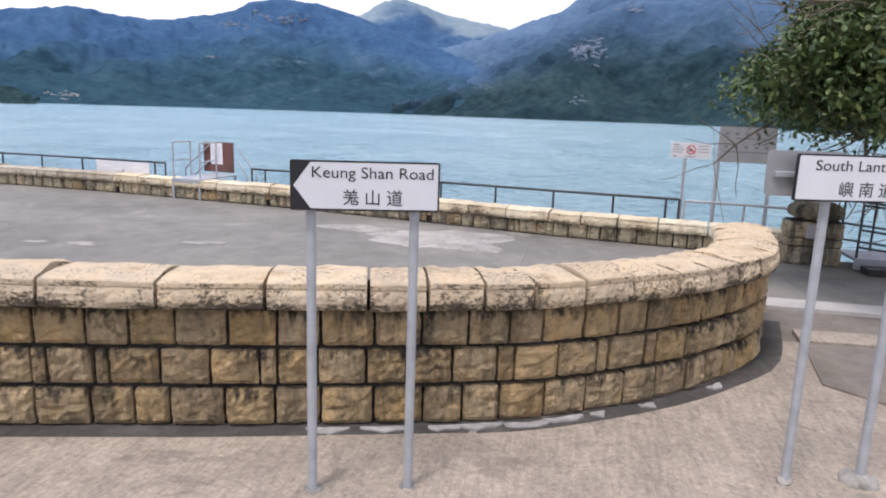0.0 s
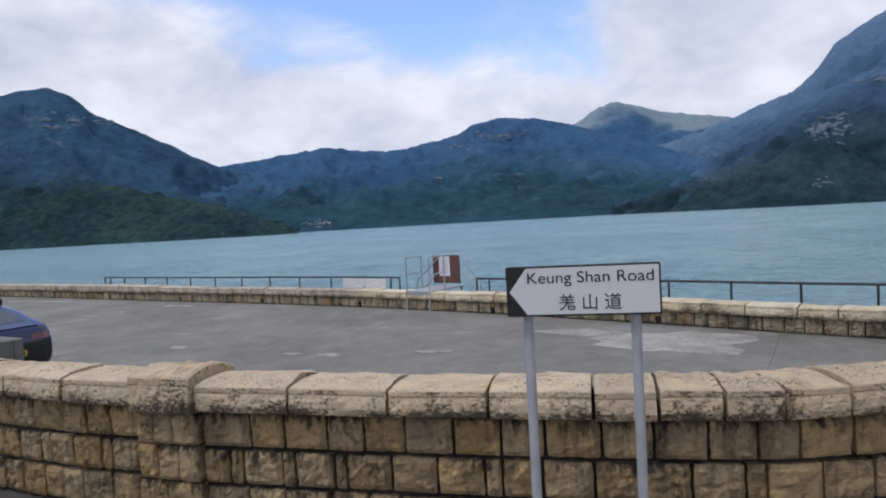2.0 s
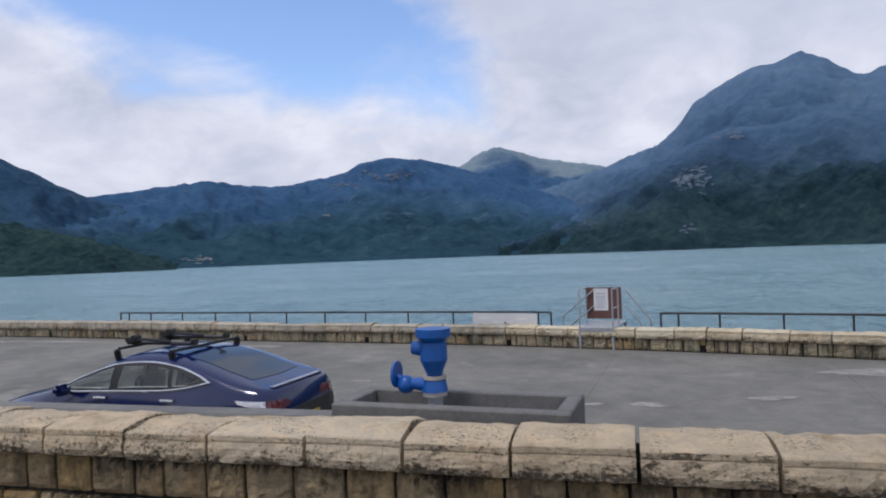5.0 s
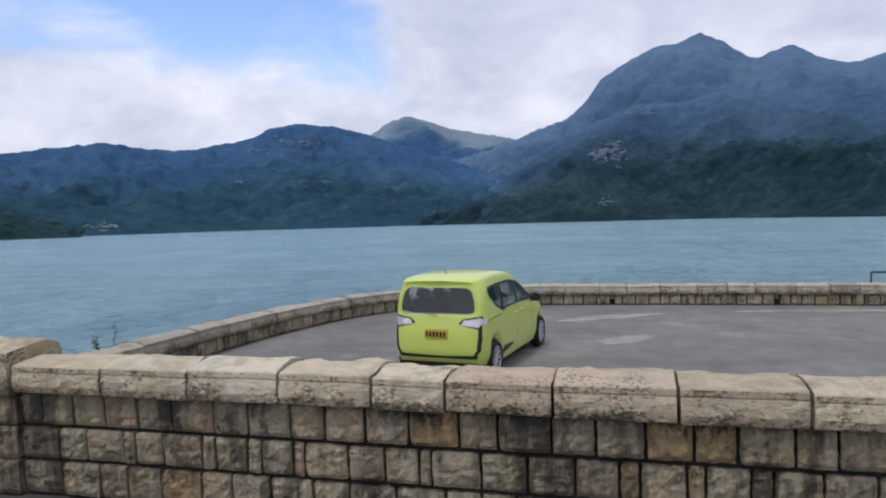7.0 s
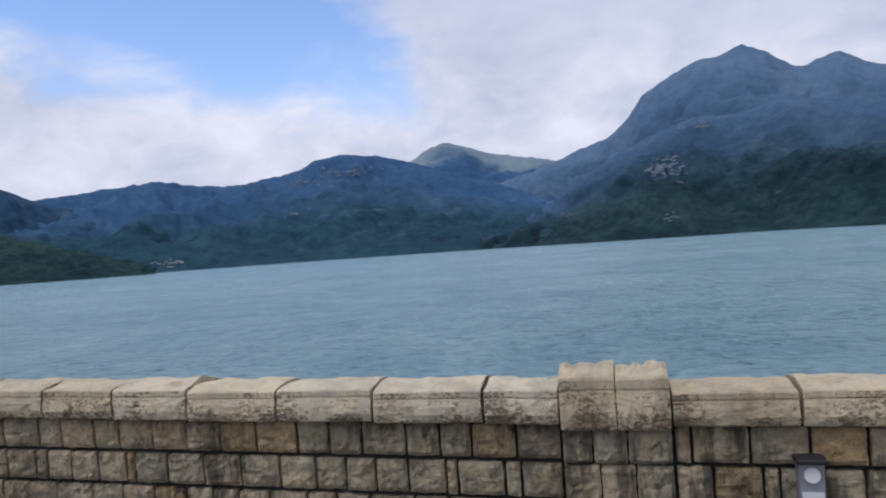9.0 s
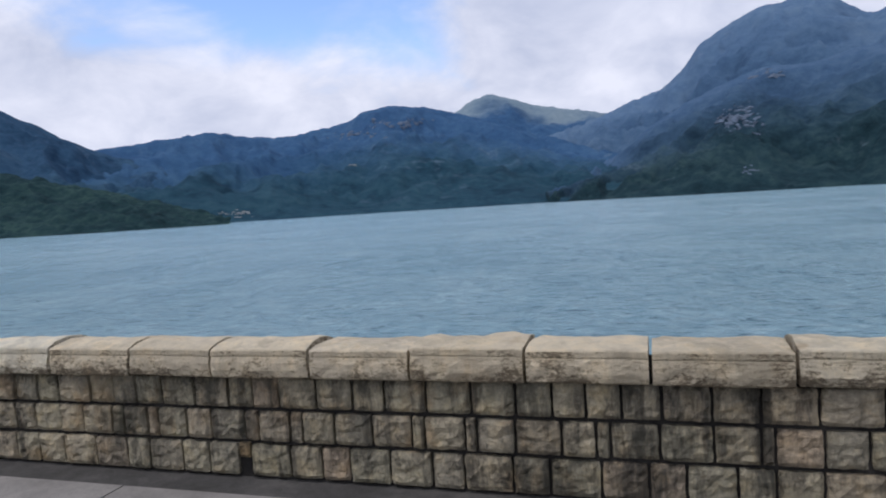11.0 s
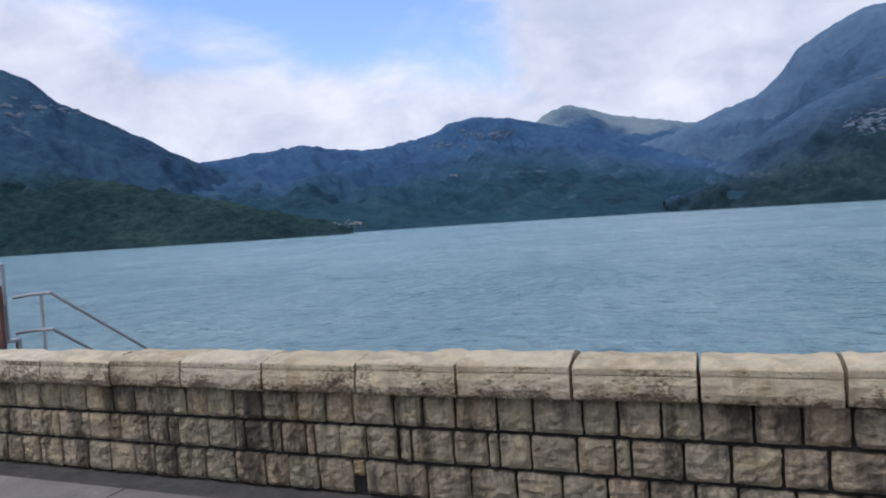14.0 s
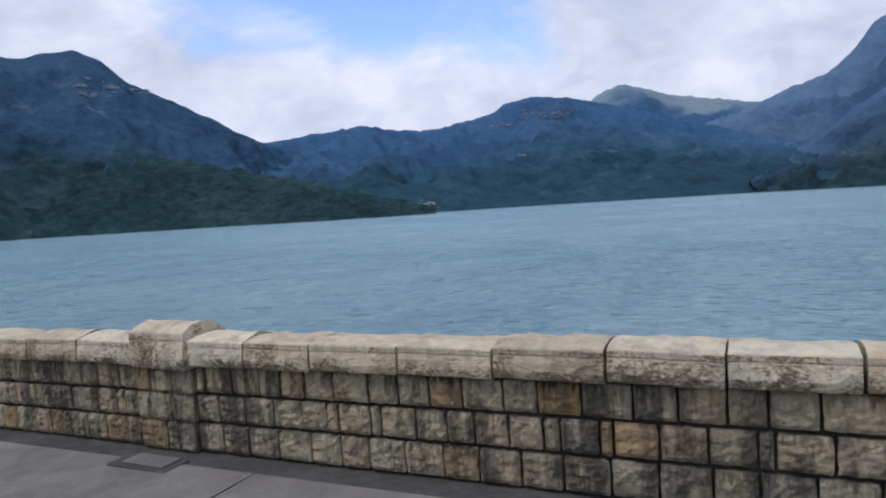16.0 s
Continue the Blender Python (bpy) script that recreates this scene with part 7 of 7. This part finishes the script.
part("windscreen", on_body(skin, van_front, "z", 1, 0.008), M_GLASS_PALE, van).visible_shadow = False
part("bumper_trim", on_body(skin, [(-0.66, 0.385), (0.66, 0.385), (0.68, 0.43), (0.60, 0.445), (0.44, 0.435), (0.36, 0.415), (-0.36, 0.415), (-0.44, 0.435), (-0.60, 0.445), (-0.68, 0.43)], "x", -1, 0.012, 0.07), M_TRIM, van, "black bumper strip")
pl = part("number_plate", on_body(skin, rect(-0.20, 0.20, 0.70, 0.84), "x", -1, 0.012, 0.2), M_PLATE, van, "yellow number plate")
for q in range(6):
    part("print_bar", box(bmesh.new(), -0.802, -0.15 + 0.06 * q, 0.77, 0.004, 0.035, 0.08), M_BLACK, pl)
part("wiper", bent(bmesh.new(), [Vector((-0.72, 0.0, 1.05)), Vector((-0.70, 0.22, 1.11)), Vector((-0.69, 0.38, 1.12))], 0.008, 5), M_TRIM, van)
part("antenna", tube(bmesh.new(), (-0.10, 0.0, 1.66), (-0.30, 0.0, 1.80), 0.006, 0.003, 5), M_TRIM, van)
cabin_floor(van, -0.60, 3.35, 1.30, 0.20, 0.42)

# rear overhang squeezed to fit the camera's view
for ob in van.children:
    for q in [ob] + list(ob.children):
        if q.type == "MESH" and not ob.name.startswith("wheel"):
            for v in q.data.vertices:
                if v.co.x < 0:
                    v.co.x *= 0.77

# navy sedan with roof carriers: front towards -x
sedan = thing("sedan", local(-14.50, 8.35, DECK_Z + 0.006, math.pi) @ Matrix.Diagonal((0.955, 0.97, 1.0, 1)), "glossy navy blue fastback sedan with bicycle carriers on its roof", "car")
SEDAN_SILL = [(-2.30, 0.55, 0.32), (-2.22, 0.72, 0.28), (-1.9, 0.80, 0.24), (-1.42, 0.83, 0.20), (-0.7, 0.84, 0.18), (0, 0.84, 0.18), (0.8, 0.84, 0.18), (1.4, 0.83, 0.18), (1.9, 0.78, 0.19), (2.25, 0.62, 0.20), (2.36, 0.40, 0.22)]
SEDAN_ROCKER = [(-2.38, 0.58, 0.46), (-2.28, 0.78, 0.44), (-1.9, 0.87, 0.42), (-1.42, 0.90, 0.42), (-0.7, 0.90, 0.40), (0, 0.90, 0.40), (0.8, 0.90, 0.40), (1.4, 0.90, 0.41), (1.9, 0.84, 0.42), (2.28, 0.66, 0.42), (2.42, 0.42, 0.42)]
SEDAN_FLANK = [(-2.40, 0.58, 0.70), (-2.30, 0.78, 0.70), (-1.9, 0.89, 0.70), (-1.42, 0.915, 0.70), (-0.7, 0.905, 0.68), (0, 0.905, 0.66), (0.8, 0.91, 0.65), (1.4, 0.91, 0.64), (1.9, 0.84, 0.61), (2.26, 0.66, 0.56), (2.40, 0.42, 0.53)]
SEDAN_BELT = [(-2.34, 0.58, 0.93), (-2.24, 0.76, 0.93), (-1.9, 0.85, 0.93), (-1.42, 0.875, 0.92), (-0.7, 0.87, 0.89), (0, 0.87, 0.86), (0.8, 0.87, 0.83), (1.4, 0.84, 0.79), (1.9, 0.76, 0.74), (2.20, 0.60, 0.67), (2.32, 0.40, 0.61)]
SEDAN_GLASS = [(-2.30, 0.55, 1.00), (-2.18, 0.70, 1.02), (-1.8, 0.765, 1.08), (-1.35, 0.775, 1.17), (-0.7, 0.775, 1.22), (-0.1, 0.78, 1.21), (0.55, 0.79, 1.05), (1.1, 0.76, 0.92), (1.75, 0.64, 0.81), (2.12, 0.50, 0.72), (2.28, 0.34, 0.64)]
SEDAN_RAIL = [(-2.28, 0.50, 1.01), (-2.14, 0.60, 1.04), (-1.7, 0.64, 1.15), (-1.25, 0.655, 1.275), (-0.7, 0.66, 1.365), (-0.15, 0.665, 1.35), (0.42, 0.69, 1.17), (1.02, 0.66, 0.96), (1.70, 0.52, 0.84), (2.08, 0.42, 0.74), (2.26, 0.28, 0.65)]
SEDAN_ROOF = [(-2.28, 0.30, 1.01), (-2.12, 0.36, 1.045), (-1.65, 0.40, 1.175), (-1.2, 0.42, 1.31), (-0.7, 0.43, 1.40), (-0.15, 0.44, 1.385), (0.38, 0.45, 1.20), (0.98, 0.42, 0.975), (1.67, 0.34, 0.855), (2.06, 0.28, 0.755), (2.25, 0.18, 0.66)]
SEDAN_CROWN = [(-2.28, 0.0, 1.01), (-2.12, 0.0, 1.05), (-1.63, 0.0, 1.185), (-1.18, 0.0, 1.325), (-0.7, 0.0, 1.415), (-0.15, 0.0, 1.40), (0.36, 0.0, 1.215), (0.96, 0.0, 0.98), (1.66, 0.0, 0.86), (2.05, 0.0, 0.76), (2.25, 0.0, 0.665)]
SEDAN_LINES = [SEDAN_SILL, SEDAN_ROCKER, SEDAN_FLANK, SEDAN_BELT, SEDAN_GLASS, SEDAN_RAIL, SEDAN_ROOF, SEDAN_CROWN]
bm = car_body(SEDAN_LINES, (-1.42, 1.42), 0.365, 0.33, 8, 3)
skin = BVHTree.FromBMesh(bm)
body = part("body", bm, M_NAVY, sedan, "glossy navy body", True)
arc = smooth_line([(0.98, 0.93), (0.68, 1.055), (0.32, 1.18), (-0.10, 1.285), (-0.6, 1.315), (-1.05, 1.265), (-1.40, 1.165)], 4) + smooth_line([(-1.54, 1.10), (-1.2, 1.035), (-0.8, 0.995), (0.1, 0.965), (0.98, 0.93)], 4)[:-1]
arc = [tuple(float(v) for v in q) for q in arc]
sedan_side = ([(0.84, 0.97), (0.60, 1.06), (0.28, 1.165), (0.02, 1.235), (-0.06, 1.255), (-0.02, 1.0)], [(-0.14, 1.01), (-0.18, 1.27), (-0.6, 1.285), (-0.92, 1.25), (-0.96, 1.04)], [(-1.0, 1.045), (-0.98, 1.24), (-1.2, 1.19), (-1.40, 1.12), (-1.2, 1.06)])
trims = [part("side_trim", on_body(skin, arc, "y", sg, 0.005), M_TRIM, sedan, "black window surround") for sg in (1, -1)]
cut_out([body] + trims, [cabin(SEDAN_LINES, 0.06, 0.55, -1.7, 0.9)] + [prism_along(shrink(q, 0.97), "y", -1.2, 1.2) for q in sedan_side]
        + [prism_along([(0.80, 0.56), (0.06, 0.50), (0.02, 0.0), (0.06, -0.50), (0.80, -0.56), (0.92, 0.0)], "z", 0.90, 2.0)], M_CABIN)
for x_ in (-0.15, -0.95):
    for y_ in (0.38, -0.38):
        seat(sedan, x_, y_, 0.40)
for sg in (1, -1):
    part("window_strip", trace(skin, arc, "y", sg, 0.014, 0.004, True), M_CHROME, sedan, "bright chrome arc round the windows")
    for o in sedan_side:
        part("side_window", on_body(skin, o, "y", sg, 0.010), M_GLASS_PALE, sedan, "tinted side window").visible_shadow = False
    for hx in (0.0, -1.08):
        part("door_handle", trace(skin, [(hx, 0.895), (hx + 0.08, 0.898), (hx + 0.20, 0.895)], "y", sg, 0.020, 0.018), M_CHROME, sedan, "bright door handle")
    for hx in (0.92, -0.10, -1.08):
        part("door_seam", trace(skin, [(hx, 0.84), (hx + 0.01, 0.6), (hx - 0.02, 0.4), (hx - 0.03, 0.22)], "y", sg, 0.004), M_TRIM, sedan)
    m_ = part("mirror", box(bmesh.new(), 0.62, sg * 0.99, 0.99, 0.14, 0.22, 0.14, bev=0.045, seg=2), M_NAVY, sedan, "", True)
    part("mirror_stalk", box(bmesh.new(), 0.64, sg * 0.90, 0.94, 0.08, 0.10, 0.03, bev=0.008), M_TRIM, m_)
    part("headlamp", on_body(skin, [(1.98, 0.70), (2.28, 0.62), (2.34, 0.54), (2.10, 0.58)], "y", sg, 0.006, 0.05), M_LENS, sedan)
    part("tail_lamp", on_body(skin, [(sg * 0.34, 0.80), (sg * 0.74, 0.78), (sg * 0.77, 0.90), (sg * 0.40, 0.88)], "x", -1, 0.010, 0.06), M_TAIL, sedan, "dark red tail lamp")
    part("tail_side_lamp", on_body(skin, [(-2.32, 0.80), (-1.98, 0.88), (-1.94, 0.92), (-2.28, 0.90)], "y", sg, 0.008, 0.05), M_LENS, sedan, "pale tail lamp corner")
    wheel(sedan, -1.42, sg * 0.80, 0.33, 0.22, sg, 10, 0.235)
    wheel(sedan, 1.42, sg * 0.80, 0.33, 0.22, sg, 10, 0.235)
part("rear_window", on_body(skin, [(-1.95, 0.50), (-1.05, 0.50), (-0.98, 0.0), (-1.05, -0.50), (-1.95, -0.50), (-2.0, 0.0)], "z", 1, 0.006), M_GLASS, sedan, "sloping tinted rear window")
part("windscreen", on_body(skin, [(0.86, 0.60), (0.02, 0.54), (-0.02, 0.0), (0.02, -0.54), (0.86, -0.60), (0.98, 0.0)], "z", 1, 0.006), M_GLASS_PALE, sedan).visible_shadow = False
part("boot_lip", box(bmesh.new(), -2.25, 0, 1.015, 0.10, 1.12, 0.03, bev=0.012, seg=2), M_NAVY, sedan, "", True)
# black panel covering the rear from the bumper up to the lamps
part("rear_valance", on_body(skin, [(-0.66, 0.36), (0.66, 0.36), (0.74, 0.50), (0.70, 0.75), (-0.70, 0.75), (-0.74, 0.50)], "x", -1, 0.010, 0.1), M_TRIM, sedan, "black panel over the lower rear")
pl = part("number_plate", on_body(skin, rect(-0.26, 0.26, 0.52, 0.63), "x", -1, 0.018, 0.2), M_PLATE, sedan, "yellow number plate")
for q in range(6):
    part("print_bar", box(bmesh.new(), -2.418, -0.19 + 0.076 * q, 0.575, 0.004, 0.045, 0.075), M_BLACK, pl)
cabin_floor(sedan, -2.1, 2.1, 1.40, 0.17, 0.40)
rack = new("roof_carrier")
rack.parent = sedan
rack["label"] = "black roof bars with bicycle carriers"
for bx_ in (0.02, -0.86):
    part("crossbar", box(bmesh.new(), bx_, 0, 1.455 if bx_ > -0.5 else 1.435, 0.07, 1.24, 0.03, bev=0.01, seg=2), M_TRIM, rack)
    for sg in (1, -1):
        bm = bmesh.new()
        box(bm, bx_, sg * 0.64, 1.355, 0.085, 0.07, 0.20, Euler((sg * radians(-14), 0, 0)).to_matrix(), 0.02, 2)
        box(bm, bx_, sg * 0.69, 1.255, 0.12, 0.035, 0.06, None, 0.01)
        part("foot", bm, M_TRIM, rack)
for y_ in (0.34, -0.30):
    part("wheel_tray", box(bmesh.new(), -0.42, y_, 1.490, 1.12, 0.09, 0.035, bev=0.01), M_TRIM, rack)
    bm = bent(bmesh.new(), [Vector((0.10, y_ + 0.06, 1.50)), Vector((-0.18, y_ + 0.06, 1.545)), Vector((-0.62, y_ + 0.07, 1.52))], 0.018, 6)
    box(bm, 0.06, y_ + 0.03, 1.53, 0.16, 0.10, 0.07, None, 0.02, 2)
    tube(bm, (-0.02, y_ - 0.03, 1.56), (-0.02, y_ + 0.09, 1.56), 0.04, 0.04, 10)
    part("frame_arm", bm, M_TRIM, rack)
    part("strap", box(bmesh.new(), -0.95, y_, 1.515, 0.05, 0.12, 0.05, None, 0.012, 2), M_TRIM, rack)

# cover slab over the gutter, at the foot of a pilaster
s = thing("drain_cover", local(-235.92, 4.74, road_z(-235.92)), "small pale concrete cover slab in a dark frame over the gutter", "drain cover")
part("frame", box(bmesh.new(), 0, 0, -0.012, 0.80, 0.34, 0.06, bev=0.008), M_GUTTER, s, "dark damp frame")
part("slab", box(bmesh.new(), 0.03, 0.02, 0.026, 0.56, 0.25, 0.02, bev=0.006), M_PAVE, s)


# ---- bare rock on the slopes ----
outcrop("granite_outcrop", -30, -1.9, 5.2, (0.75, 0.62), 80, 4.4, "cluster of pale granite slabs on the wooded ridge")
outcrop("granite_outcrop", -30, -4.6, 8.35, (0.55, 0.16), 14, 4.5, "pale rock face high on the mountain")
outcrop("granite_outcrop", -30, 24.3, 6.75, (1.7, 0.22), 46, 5.0, "grey cliff bands below the rounded summit")
outcrop("granite_outcrop", -30, 28.4, 5.95, (1.4, 0.2), 26, 4.5, "grey cliff bands below the rounded summit")
outcrop("granite_outcrop", 0, 60.6, 8.5, (0.8, 0.3), 16, 5.0, "pale rocks near the wooded mountain top")
outcrop("granite_outcrop", 0, 57.6, 8.75, (0.6, 0.2), 14, 5.0, "pale rocks near the wooded mountain top")
outcrop("earth_cutting", -30, 40.8, 0.0, (0.8, 0.14), 18, 2.6, "bare pale earth cutting at the waterline", M_EARTH)
outcrop("earth_cutting", -30, 29.86, 3.45, (0.16, 0.05), 5, 6.0, "small bare pale patch on the hillside", M_EARTH)
outcrop("granite_outcrop", -30, -1.3, 0.9, (0.3, 0.2), 6, 4.5, "pale boulders low on the ridge")
